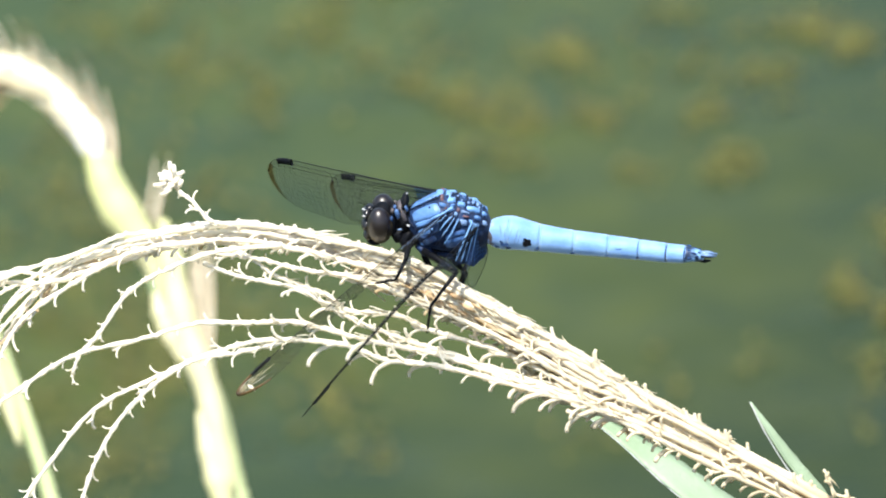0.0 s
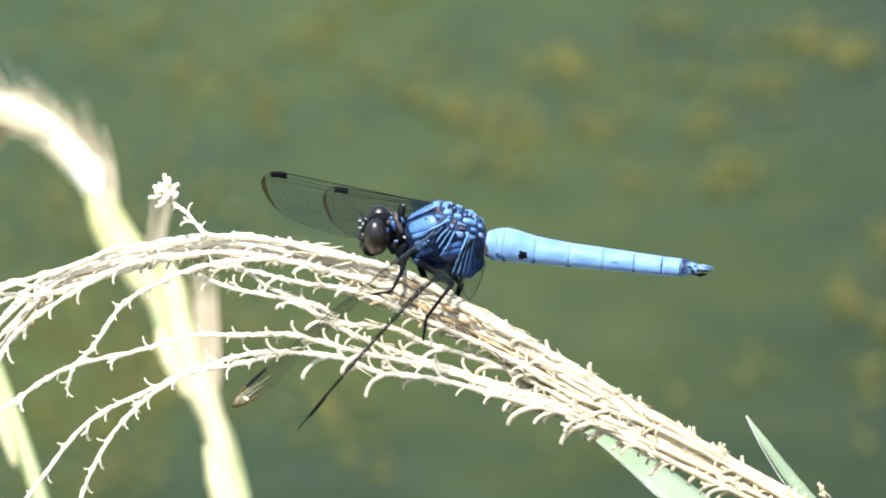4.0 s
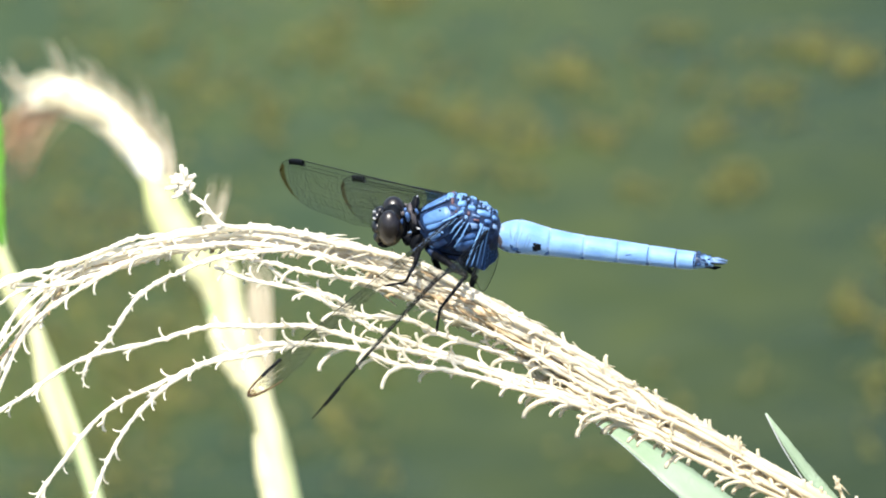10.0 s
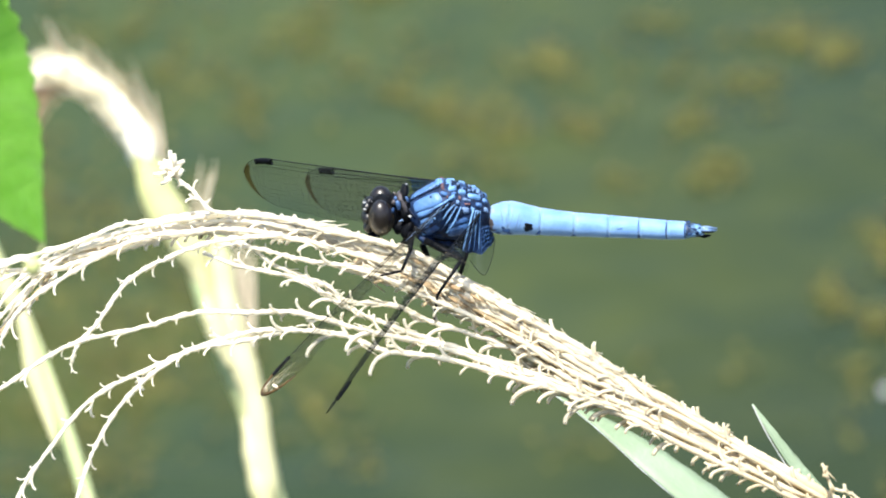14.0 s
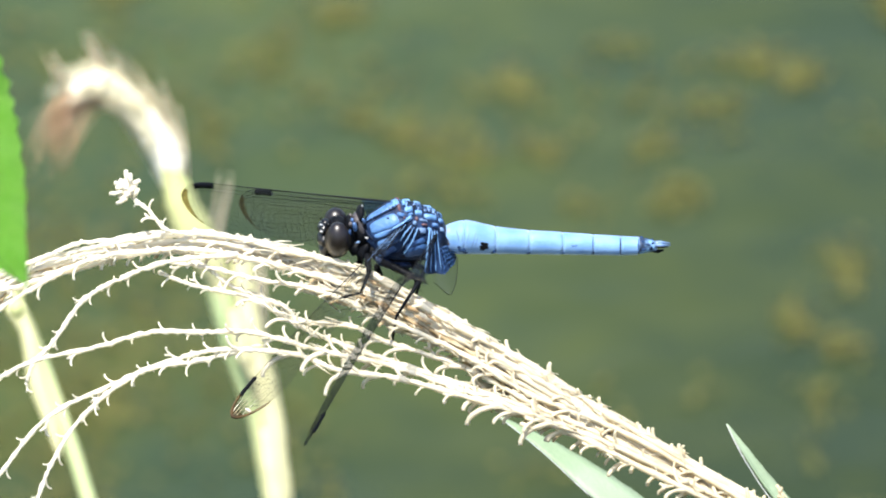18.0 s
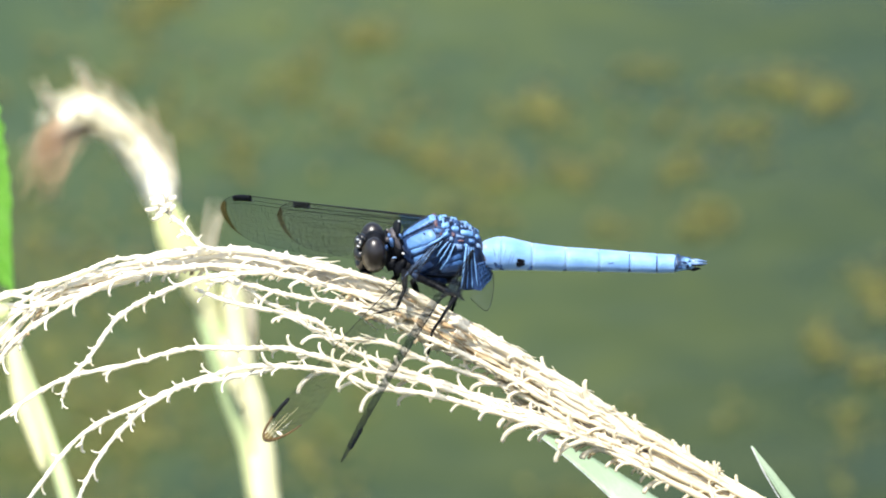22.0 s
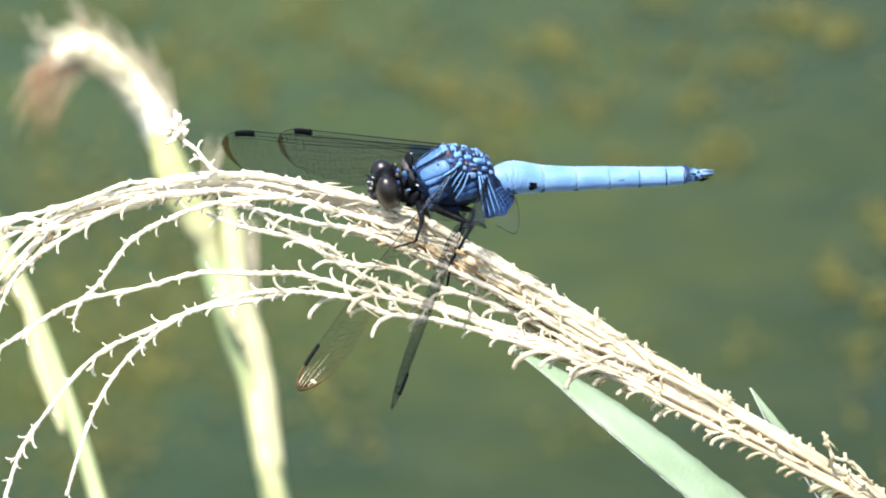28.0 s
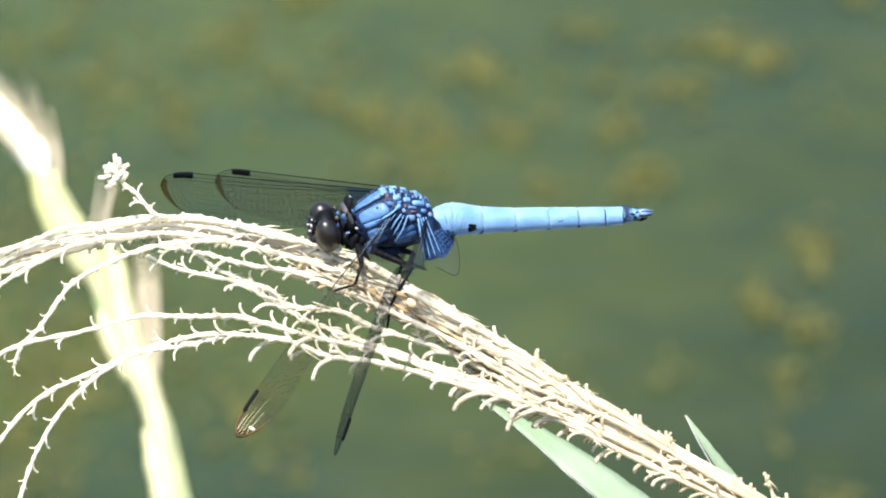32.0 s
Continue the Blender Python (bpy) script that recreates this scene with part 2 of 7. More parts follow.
def water_mat():
    m = bpy.data.materials.new("pond_water")
    m.use_nodes = True
    n, l = m.node_tree.nodes, m.node_tree.links
    b = n["Principled BSDF"]
    co = n.new("ShaderNodeTexCoord")
    big, small = n.new("ShaderNodeTexNoise"), n.new("ShaderNodeTexNoise")
    big.inputs["Scale"].default_value, big.inputs["Detail"].default_value = 5, 3
    small.inputs["Scale"].default_value, small.inputs["Detail"].default_value = 38, 4
    add = n.new("ShaderNodeMath")
    add.operation = "MULTIPLY_ADD"
    add.inputs[1].default_value = 0.55
    r = n.new("ShaderNodeValToRGB")
    r.color_ramp.elements[0].position, r.color_ramp.elements[1].position = 0.64, 1.02
    r.color_ramp.elements[0].color = (0.0192, 0.0306, 0.0102, 1)
    r.color_ramp.elements[1].color = (0.037, 0.047, 0.0085, 1)
    l.new(co.outputs["Object"], big.inputs["Vector"])
    l.new(co.outputs["Object"], small.inputs["Vector"])
    l.new(small.outputs["Fac"], add.inputs[0])
    l.new(big.outputs["Fac"], add.inputs[2])
    l.new(add.outputs["Value"], r.inputs["Fac"])
    # the water is paler in places; the zone behind the plume fits the camera's view
    drift = n.new("ShaderNodeTexNoise")
    drift.inputs["Scale"].default_value, drift.inputs["Detail"].default_value = 3.5, 4
    bend = n.new("ShaderNodeVectorMath")
    bend.operation = "MULTIPLY_ADD"
    bend.inputs[1].default_value = (0.25, 0.25, 0)
    pale_zone = n.new("ShaderNodeVectorMath")
    pale_zone.operation = "DISTANCE"
    pale_zone.inputs[1].default_value = (-0.42, 2.40, 0)
    near, more = n.new("ShaderNodeMapRange"), n.new("ShaderNodeMapRange")
    near.interpolation_type = "SMOOTHSTEP"
    far_noise = n.new("ShaderNodeTexNoise")
    far_noise.inputs["Scale"].default_value, far_noise.inputs["Detail"].default_value = 0.9, 4
    for node, lo, hi, top_value in ((near, 1.20, 0.30, 1.02), (more, 0.52, 0.72, 0.75)):
        node.inputs["From Min"].default_value, node.inputs["From Max"].default_value = lo, hi
        node.inputs["To Min"].default_value, node.inputs["To Max"].default_value = 0.0, top_value
    lift = n.new("ShaderNodeMath")
    lift.operation = "MAXIMUM"
    val = n.new("ShaderNodeMath")
    val.operation = "ADD"
    val.inputs[1].default_value = 0.565
    hsv = n.new("ShaderNodeHueSaturation")
    l.new(co.outputs["Object"], drift.inputs["Vector"])
    l.new(drift.outputs["Color"], bend.inputs[0])
    l.new(co.outputs["Object"], bend.inputs[2])
    l.new(bend.outputs["Vector"], pale_zone.inputs[0])
    l.new(pale_zone.outputs["Value"], near.inputs["Value"])
    l.new(co.outputs["Object"], far_noise.inputs["Vector"])
    l.new(far_noise.outputs["Fac"], more.inputs["Value"])
    l.new(near.outputs["Result"], lift.inputs[0])
    l.new(more.outputs["Result"], lift.inputs[1])
    l.new(lift.outputs["Value"], val.inputs[0])
    l.new(val.outputs["Value"], hsv.inputs["Value"])
    l.new(r.outputs["Color"], hsv.inputs["Color"])
    l.new(hsv.outputs["Color"], b.inputs["Base Color"])
    b.inputs["Roughness"].default_value = 0.12
    b.inputs["IOR"].default_value = 1.33
    b.inputs["Specular IOR Level"].default_value = 0.3
    wave = n.new("ShaderNodeTexNoise")
    wave.inputs["Scale"].default_value, wave.inputs["Detail"].default_value = 14, 2
    bp = n.new("ShaderNodeBump")
    bp.inputs["Strength"].default_value, bp.inputs["Distance"].default_value = 0.25, 0.01
    l.new(co.outputs["Object"], wave.inputs["Vector"])
    l.new(wave.outputs["Fac"], bp.inputs["Height"])
    l.new(bp.outputs["Normal"], b.inputs["Normal"])
    return m


WATER = water_mat()


# ---------------------------------------------------------------- mesh helpers
def smooth(me):
    me.polygons.foreach_set("use_smooth", [True] * len(me.polygons))


def part(name, bm, material, parent=None, label="", shade=True):
    me = bpy.data.meshes.new(name)
    bm.to_mesh(me)
    bm.free()
    if shade:
        smooth(me)
    me.materials.append(material)
    ob = new(name, me)
    if parent is not None:
        ob.parent = parent
    if label:
        tagged(ob, label)
    return ob


def spline(pts, n):
    """n + 1 points along a smooth curve through pts."""
    pts = [Vector(p) for p in pts]
    q = [2 * pts[0] - pts[1], *pts, 2 * pts[-1] - pts[-2]]
    out, spans = [], len(pts) - 1
    for i in range(n + 1):
        s = min(i / n * spans, spans - 1e-6)
        k, t = int(s), s - int(s)
        a, b, c, d = q[k:k + 4]
        out.append(0.5 * (2 * b + (c - a) * t + (2 * a - 5 * b + 4 * c - d) * t * t + (3 * b - a - 3 * c + d) * t ** 3))
    return out


def tube(bm, pts, radii, sides=6, flat=1.0, across=None):
    """A closed tube along pts; flat squeezes it along its second side axis."""
    n = len(pts)
    if not hasattr(radii, "__len__"):
        radii = [radii] * n
    ax = across or Vector((0.31, 0.52, 0.79))
    rings = []
    for i, p in enumerate(pts):
        d = (pts[min(i + 1, n - 1)] - pts[max(i - 1, 0)]).normalized()
        e1 = ax - d * ax.dot(d)
        if e1.length < 1e-6:
            e1 = d.orthogonal()
        e1.normalize()
        e2 = d.cross(e1)
        if across is None:
            ax = e1
        rings.append([bm.verts.new(p + (e1 * math.cos(a) + e2 * math.sin(a) * flat) * radii[i])
                      for a in (2 * math.pi * k / sides for k in range(sides))])
    for a, b in zip(rings, rings[1:]):
        for k in range(sides):
            bm.faces.new((a[k], a[(k + 1) % sides], b[(k + 1) % sides], b[k]))
    bm.faces.new(rings[0][::-1])
    bm.faces.new(rings[-1])


def ball(bm, centre, radii, turn=None, u=16, v=10):
    m = Matrix.Translation(centre) @ (turn or Matrix.Identity(4)) @ Matrix.Diagonal((*radii, 1))
    bmesh.ops.create_uvsphere(bm, u_segments=u, v_segments=v, radius=1, matrix=m)


def ribbon(pts, widths, across, fold, n, thick=0.00016):
    """A folded blade with thickness along pts; widths are half widths."""
    line = spline(pts, n)
    bm = bmesh.new()
    rows = []
    for i, p in enumerate(line):
        d = (line[min(i + 1, n)] - line[max(i - 1, 0)]).normalized()
        a = (across - d * across.dot(d)).normalized()
        nn = d.cross(a)
        s = i / n * (len(widths) - 1)
        k = min(int(s), len(widths) - 2)
        w = widths[k] + (widths[k + 1] - widths[k]) * (s - k)
        w *= 1 + 0.03 * math.sin(i * 1.9)
        prof = [(-1, fold), (-0.5, fold * 0.35), (0, 0), (0.5, fold * 0.35), (1, fold)]
        upper = [bm.verts.new(p + a * (w * x) + nn * (w * z + thick)) for x, z in prof]
        lower = [bm.verts.new(p + a * (w * x) + nn * (w * z - thick)) for x, z in prof[::-1]]
        rows.append(upper + lower)
    for r0, r1 in zip(rows, rows[1:]):
        for k in range(10):
            bm.faces.new((r0[k], r0[(k + 1) % 10], r1[(k + 1) % 10], r1[k]))
    bm.faces.new(rows[0][::-1])
    bm.faces.new(rows[-1])
    bmesh.ops.recalc_face_normals(bm, faces=bm.faces)
    return bm, line


# ---------------------------------------------------------------- setting: ground, water, algae
def build_ground():
    bm = bmesh.new()
    xs = [-900, -200, -50, -20, -10, -6, -4, -2, -1, 0, 1, 2, 4, 6, 10, 20, 50, 200, 900]
    ys = [-900, -200, -50, -15, -6, -3, -2, -1.2, -0.9, -0.6, -0.3, 0, 1, 2, 4, 8, 16, 24, 30, 36, 60, 200, 900]
    grid = []
    for y in ys:
        row = []
        for x in xs:
            inside = y > -0.75 and y < 32 and abs(x) < 30
            z = -0.35 if inside and y > 0 else (-0.12 if inside else 0.12)
            row.append(bm.verts.new((x, y, z + 0.02 * noise.noise(Vector((x, y, 0))))))
        grid.append(row)
    for a, b in zip(grid, grid[1:]):
        for i in range(len(xs) - 1):
            bm.faces.new((a[i], a[i + 1], b[i + 1], b[i]))
    tagged(part("ground", bm, MUD), "muddy bank and bed of the pond", "ground", kind="structure")


def build_water():
    bm = bmesh.new()
    xs = [-34 + 68 * i / 24 for i in range(25)]
    ys = [-1.1 + 36 * i / 24 for i in range(25)]
    g = [[bm.verts.new((x, y, 0)) for x in xs] for y in ys]
    for a, b in zip(g, g[1:]):
        for i in range(24):
            bm.faces.new((a[i], a[i + 1], b[i + 1], b[i]))
    tagged(part("water", bm, WATER), "still murky green pond water", "water", kind="structure")


def on_water(x, y):
    """The place on the water behind the point x, y of the subject's plane."""
    eye = MID - AHEAD * 2.0
    way = P(x, y) - eye
    return eye + way * (eye.z / -way.z)


def build_algae():
    rnd = random.Random(5)
    # clumps: centre x, y, half width, half height, density
    tail_side = [(1050, 86, 40, 34, 40), (1110, 196, 42, 26, 30), (1345, 284, 40, 30, 42), (1480, 45, 50, 24, 30), (1556, 66, 30, 26, 44), (1400, 130, 70, 24, 16), (1300, 196, 34, 24, 16), (1180, 300, 40, 30, 14),
                 (1235, 20, 50, 16, 12), (1545, 500, 30, 30, 30), (1632, 548, 36, 26, 34), (1600, 640, 40, 30, 12), (1590, 720, 40, 50, 8), (985, 205, 28, 26, 18), (950, 272, 54, 32, 24), (1240, 660, 50, 50, 6), (1080, 770, 60, 40, 6), (1380, 640, 50, 40, 6)]
    head_side = [(865, 180, 42, 30, 44), (915, 196, 34, 28, 20), (778, 140, 28, 20, 22), (240, 800, 60, 70, 36), (640, 25, 60, 60, 22), (380, 110, 60, 60, 26), (510, 180, 50, 60, 26), (330, 650, 60, 60, 24), (720, 800, 40, 40, 10),
                 (150, 560, 60, 60, 24), (840, 270, 60, 30, 14)]
    # thin wide drifts, laid to match the water's tone in the camera's view
    drifts = [(300, 60, 190, 110, 70), (650, 60, 180, 110, 50), (150, 350, 170, 150, 150), (350, 520, 160, 150, 150), (260, 640, 150, 110, 110), (620, 680, 130, 90, 50), (900, 120, 220, 100, 50),
              (1360, 120, 220, 100, 70), (420, 330, 140, 120, 40), (600, 560, 150, 120, 30), (200, 780, 150, 120, 90)]
    known = tail_side + head_side + drifts
    for _ in range(60):
        x, y = rnd.uniform(-500, 2100), rnd.uniform(-600, 1300)
        if -40 < x < 1600 and -40 < y < 900:
            continue
        known.append((x, y, rnd.uniform(30, 70), rnd.uniform(25, 55), rnd.randint(20, 60)))
    for x, y, w, h, n in known:
        c = on_water(x, y)
        bm = bmesh.new()
        k = U * 2.06
        for _ in range(int(n * 1.2)):
            px, py = rnd.gauss(0, 0.62) * w * k, rnd.gauss(0, 0.62) * h * k / math.sin(radians(25))
            r, a0 = rnd.uniform(0.6, 1.6) * 0.0013, rnd.uniform(0, 6)
            z = rnd.uniform(0.0004, 0.0022)
            ring = [bm.verts.new((px + r * rnd.uniform(0.6, 1.3) * math.cos(a0 + a), py + 1.6 * r * rnd.uniform(0.6, 1.3) * math.sin(a0 + a), z))
                    for a in (0, 1.25, 2.5, 3.8, 5.0)]
            top = bm.verts.new((px, py, z + r * 0.25))
            for i in range(5):
                bm.faces.new((ring[i], ring[(i + 1) % 5], top))
        ob = part("algae_clump", bm, ALGAE)
        ob.location = c
        tagged(ob, "loose yellow-brown algae clump floating on the pond", "algae", "algae on the pond", "stuff")


build_ground()
build_water()
build_algae()


# ---------------------------------------------------------------- dragonfly
MM = 0.001
FIRST_TURN = Euler((radians(0.9), radians(5.9), radians(-3.6))).to_matrix()


def in_body(x, y, away):
    """A place in the dragonfly's own space: x right and y down of its middle in units of U as the viewer sees it at rest, and away in mm."""
    up = -y * U / MM
    z = (up - away * math.sin(radians(25))) / math.cos(radians(25))
    return FIRST_TURN.transposed() @ Vector((x * U / MM, away, z)) * MM


REST = Euler((radians(2.0), radians(4.33), radians(6.62))).to_matrix()


def seen(x, y, away):
    """A place in the dragonfly's own space: x right and y down in units of U as the viewer sees it side-on, and away mm beyond its middle plane."""
    along, beyond, over = REST.col[0], REST.col[1], REST.col[2]
    m = Matrix(((along.x, over.x), (along.dot(UP), over.dot(UP))))
    q = m.inverted() @ Vector(((x - 627) * U / MM - away * beyond.x, -(y - 453) * U / MM - away * beyond.dot(UP)))
    return Vector((q.x, away, q.y)) * MM


def mirrored(p, side):
    return Vector((p.x, p.y * side, p.z))


class Skin:
    """The closed skin of a body part: parts are laid on it by where the viewer sees them."""

    def __init__(self, bm, parent, heart):
        self.tree, self.parent, self.heart = BVHTree.FromBMesh(bm), parent, heart

    def at(self, x, y, lift=0.0):
        start = seen(x, y, -40)
        hit, normal, _, _ = self.tree.ray_cast(start, (seen(x, y, 0) - start).normalized())
        if hit is None:
            hit, normal, _, _ = self.tree.find_nearest(seen(x, y, -1.5))
        if normal.dot(start - hit) < 0:
            normal = -normal
        return hit + normal * lift * MM

    def plate(self, name, corners, lift, material, n=7, label="", sides=(1, -1), rough=0.0, tilt=4.5):
        """A low rounded plate between four corners, and its mirror image on the far side."""
        a, b, c, d = [Vector(q) for q in corners]
        for side in sides:
            bm = bmesh.new()
            g = []
            for i in range(n + 1):
                row = []
                for j in range(n + 1):
                    s, t = i / n, j / n
                    rim = min(1.0, tilt * min(s, 1 - s, t, 1 - t)) ** 0.5
                    ss = 0.5 + (s - 0.5) * (1 - 0.18 * (2 * t - 1) ** 4)
                    tt = 0.5 + (t - 0.5) * (1 - 0.18 * (2 * s - 1) ** 4)
                    q = a.lerp(b, ss).lerp(d.lerp(c, ss), tt)
                    wob = rough * noise.noise(Vector((q.x * 0.16, q.y * 0.16, lift)))
                    row.append(bm.verts.new(mirrored(self.at(q.x, q.y, -0.06 + (lift + wob + 0.06) * rim), side)))
                g.append(row)
            for r0, r1 in zip(g, g[1:]):
                for j in range(n):
                    bm.faces.new((r0[j], r0[j + 1], r1[j + 1], r1[j]))
            bmesh.ops.recalc_face_normals(bm, faces=bm.faces)
            part(name, bm, material, self.parent, label)

    def fold(self, name, pts, r, lift, material, sides=(1, -1), even=0.0, flat=1.0):
        """A thin raised fold along pts on both sides; r in mm."""
        n = 14
        line = [self.at(q.x, q.y, lift) for q in spline([Vector((*q, 0)) for q in pts], n)]
        rr = [r * MM * (even + (1 - even) * (0.3 + 0.7 * math.sin(math.pi * (0.1 + 0.8 * i / n)))) * (1 + 0.2 * math.sin(i * 2.7 + r * 90) + 0.12 * math.sin(i * 5.9 + r * 40)) for i in range(n + 1)]
        for side in sides:
            bm = bmesh.new()
            tube(bm, [mirrored(p, side) for p in line], rr, 6, flat)
            part(name, bm, material, self.parent)

    def knob(self, name, x, y, rx, ry, rise, material, label="", sides=(1, -1), turn=0.0):
        """A low rounded lump."""
        c = self.at(x, y, 0)
        for side in sides:
            bm = bmesh.new()
            ball(bm, mirrored(c, side), (rx * U, rise * MM, ry * U), Matrix.Rotation(radians(turn), 4, "Y"), 12, 8)
            for v in bm.verts:
                v.co += v.co.normalized() * 0.1 * MM * noise.noise(v.co / MM * 1.6)
            part(name, bm, material, self.parent, label)


def loft(bm, rows, sides=28):
    """A closed skin through rows of (x, top y, bottom y, width as a share of the height) as the viewer sees them."""
    rings = []
    for x, t, b, share in rows:
        half = 0.5 * (b - t) * U / MM
        h = half / math.sqrt(math.cos(radians(25)) ** 2 + (share * math.sin(radians(25))) ** 2)
        c = seen(x, 0.5 * (t + b), 0)
        rings.append([bm.verts.new(c + Vector((0, -h * share * math.sin(a), h * math.cos(a))) * MM) for a in (2 * math.pi * k / sides for k in range(sides))])
    for a, b in zip(rings, rings[1:]):
        for k in range(sides):
            bm.faces.new((a[k], a[(k + 1) % sides], b[(k + 1) % sides], b[k]))
    bm.faces.new(rings[0][::-1])
    bm.faces.new(rings[-1])
    bmesh.ops.recalc_face_normals(bm, faces=bm.faces)


def between(table, x):
    """The rows of table at x."""
    xs = [r[0] for r in table]
    return (x, *[float(np.interp(x, xs, [r[i] for r in table])) for i in range(1, len(table[0]))])


def build_thorax(top):
    table = [(575, 431, 452, 0.9), (579, 423, 464, 0.9), (586, 416, 474, 0.88), (597, 408, 486, 0.85), (612, 398, 493, 0.82), (628, 389, 496, 0.82), (645, 389, 498, 0.82),
             (665, 394, 498, 0.80), (685, 401, 496, 0.78), (700, 408, 492, 0.76), (711, 417, 486, 0.74), (718, 428, 478, 0.74), (722, 438, 470, 0.74)]
    bm = bmesh.new()
    smoothed = spline([Vector((x, t, b)) for x, t, b, _ in table], 34)
    loft(bm, [(p.x, p.y, p.z, between(table, p.x)[3]) for p in smoothed])
    skin = Skin(bm, None, None)
    body = skin.parent = part("thorax", bm, NIGHT, top, "blue powdered thorax with black streaks")

    # broad plates of the front, parted by a black seam
    skin.plate("front_plate", ((578, 423), (623, 391), (635, 397), (582, 427)), 0.22, PLATE_BLUE, 9)
    skin.plate("front_plate", ((584, 431), (633, 408), (645, 432), (590, 452)), 0.26, PLATE_BLUE, 10)
    skin.plate("front_plate", ((590, 451), (632, 437), (618, 452), (598, 459)), 0.14, PLATE_BLUE, 6)
    skin.fold("seam", ((579, 430), (604, 417), (634, 403)), 0.14, 0.16, INK, even=0.6)
    skin.fold("seam", ((579, 432), (583, 446), (593, 458)), 0.13, 0.12, INK)
    skin.knob("blotch", 621, 422, 5, 2.6, 0.28, INK, turn=35)
    skin.knob("blotch", 629, 427, 3.5, 2.2, 0.25, INK, turn=50)
    skin.knob("blotch", 612, 418, 2, 1.5, 0.24, DEEP)
    skin.fold("seam", ((596, 461), (622, 450), (640, 440), (648, 432)), 0.16, 0.14, INK)
    # lower side, mottled
    skin.plate("side_plate", ((598, 462), (621, 453), (626, 466), (603, 480)), 0.16, PLATE_BLUE, 6, rough=0.1)
    skin.plate("side_plate", ((604, 481), (628, 467), (640, 476), (612, 491)), 0.14, THORAX_BLUE, 6, rough=0.15)
    skin.plate("side_plate", ((623, 452), (640, 442), (636, 468), (627, 466)), 0.1, DEEP, 6)
    skin.plate("side_plate", ((644, 478), (690, 462), (692, 485), (648, 492)), 0.16, THORAX_BLUE, 8, rough=0.1)
    skin.plate("side_plate", ((650, 468), (684, 452), (690, 463), (646, 478)), 0.12, THORAX_BLUE, 6, rough=0.1)
    skin.fold("seam", ((598, 482), (624, 470), (642, 458), (650, 446)), 0.17, 0.12, INK)
    skin.fold("seam", ((612, 492), (636, 482), (646, 470), (656, 458)), 0.15, 0.12, INK)
    skin.fold("seam", ((606, 472), (612, 474), (618, 471)), 0.12, 0.16, DEEP)
    skin.knob("pale_fleck", 606, 486, 4, 2.4, 0.22, PALE)
    skin.knob("pale_fleck", 613, 496, 3, 2, 0.25, PALE)
    skin.knob("pale_fleck", 627, 459, 3, 2.4, 0.2, PALE)
    # hollows under the wing roots: shade painted as dark plates, with pale struts across them
    for corners in (((634, 442), (654, 425), (658, 433), (640, 456)), ((646, 454), (661, 434), (669, 440), (654, 462)), ((661, 455), (672, 436), (682, 442), (674, 458))):
        skin.plate("hollow", corners, 0.2, INK, 6)
    for pts, r in ((((627, 441), (640, 433), (657, 422)), 0.26), (((641, 459), (650, 445), (660, 434)), 0.17), (((645, 468), (655, 452), (664, 437)), 0.13), (((647, 481), (660, 462), (671, 438)), 0.19), (((634, 447), (643, 441), (650, 432)), 0.10)):
        skin.fold("pale_strut", pts, r * 0.68, 0.42, PALE, even=0.3)
    # small plates where the wings join, with dark hollows between
    for corners, m in ((((648, 401), (662, 399), (665, 409), (649, 411)), PALE), (((666, 406), (680, 408), (681, 417), (667, 415)), PALE), (((682, 411), (707, 417), (706, 426), (683, 422)), PALE),
                       (((622, 390), (639, 388), (640, 394), (625, 396)), PALE), (((643, 388), (653, 391), (651, 396), (643, 394)), PALE), (((634, 410), (650, 413), (648, 421), (637, 419)), PLATE_BLUE),
                       (((650, 421), (661, 414), (663, 424), (652, 429)), PALE), (((672, 437), (688, 438), (687, 449), (674, 451)), DUSKY_PALE), (((697, 428), (709, 430), (708, 439), (698, 437)), PLATE_BLUE),
                       (((689, 436), (697, 439), (696, 446), (690, 444)), PALE), (((708, 419), (717, 425), (717, 433), (709, 428)), PLATE_BLUE), (((664, 424), (670, 427), (669, 435), (663, 433)), DUSKY_PALE),
                       (((655, 412), (664, 412), (664, 417), (656, 419)), PLATE_BLUE), (((674, 420), (690, 424), (690, 429), (675, 427)), DUSKY_PALE), (((711, 436), (718, 437), (719, 447), (712, 446)), DUSKY_PALE)):
        skin.plate("wing_hinge", corners, 0.38, m, 6, rough=0.25, tilt=3.0)
    for corners in (((635, 396), (642, 397), (643, 408), (637, 408)), ((667, 417), (673, 418), (672, 427), (667, 425)), ((646, 417), (650, 418), (650, 424), (646, 423)), ((678, 430), (690, 431), (689, 435), (678, 434))):
        skin.plate("wing_joint", corners, 0.34, RUST, 5, "rust-brown wing joint", rough=0.2)
    rnd = random.Random(17)
    for i in range(30):
        x = 652 + 62 * i / 29
        skin.knob("dark_hinge", x, between(table, x)[1] + rnd.uniform(-0.5, 7), rnd.uniform(1.6, 3.6), rnd.uniform(1.2, 2.4), rnd.uniform(0.25, 0.5), rnd.choice((INK, INK, DEEP, DUSKY, DUSKY_PALE)), turn=rnd.uniform(-30, 60))
    skin.plate("belly_plate", ((604, 490), (648, 496), (690, 494), (630, 506)), 0.2, BLACK, 6)
    # bristles along the back
    rnd = random.Random(3)
    bm = bmesh.new()
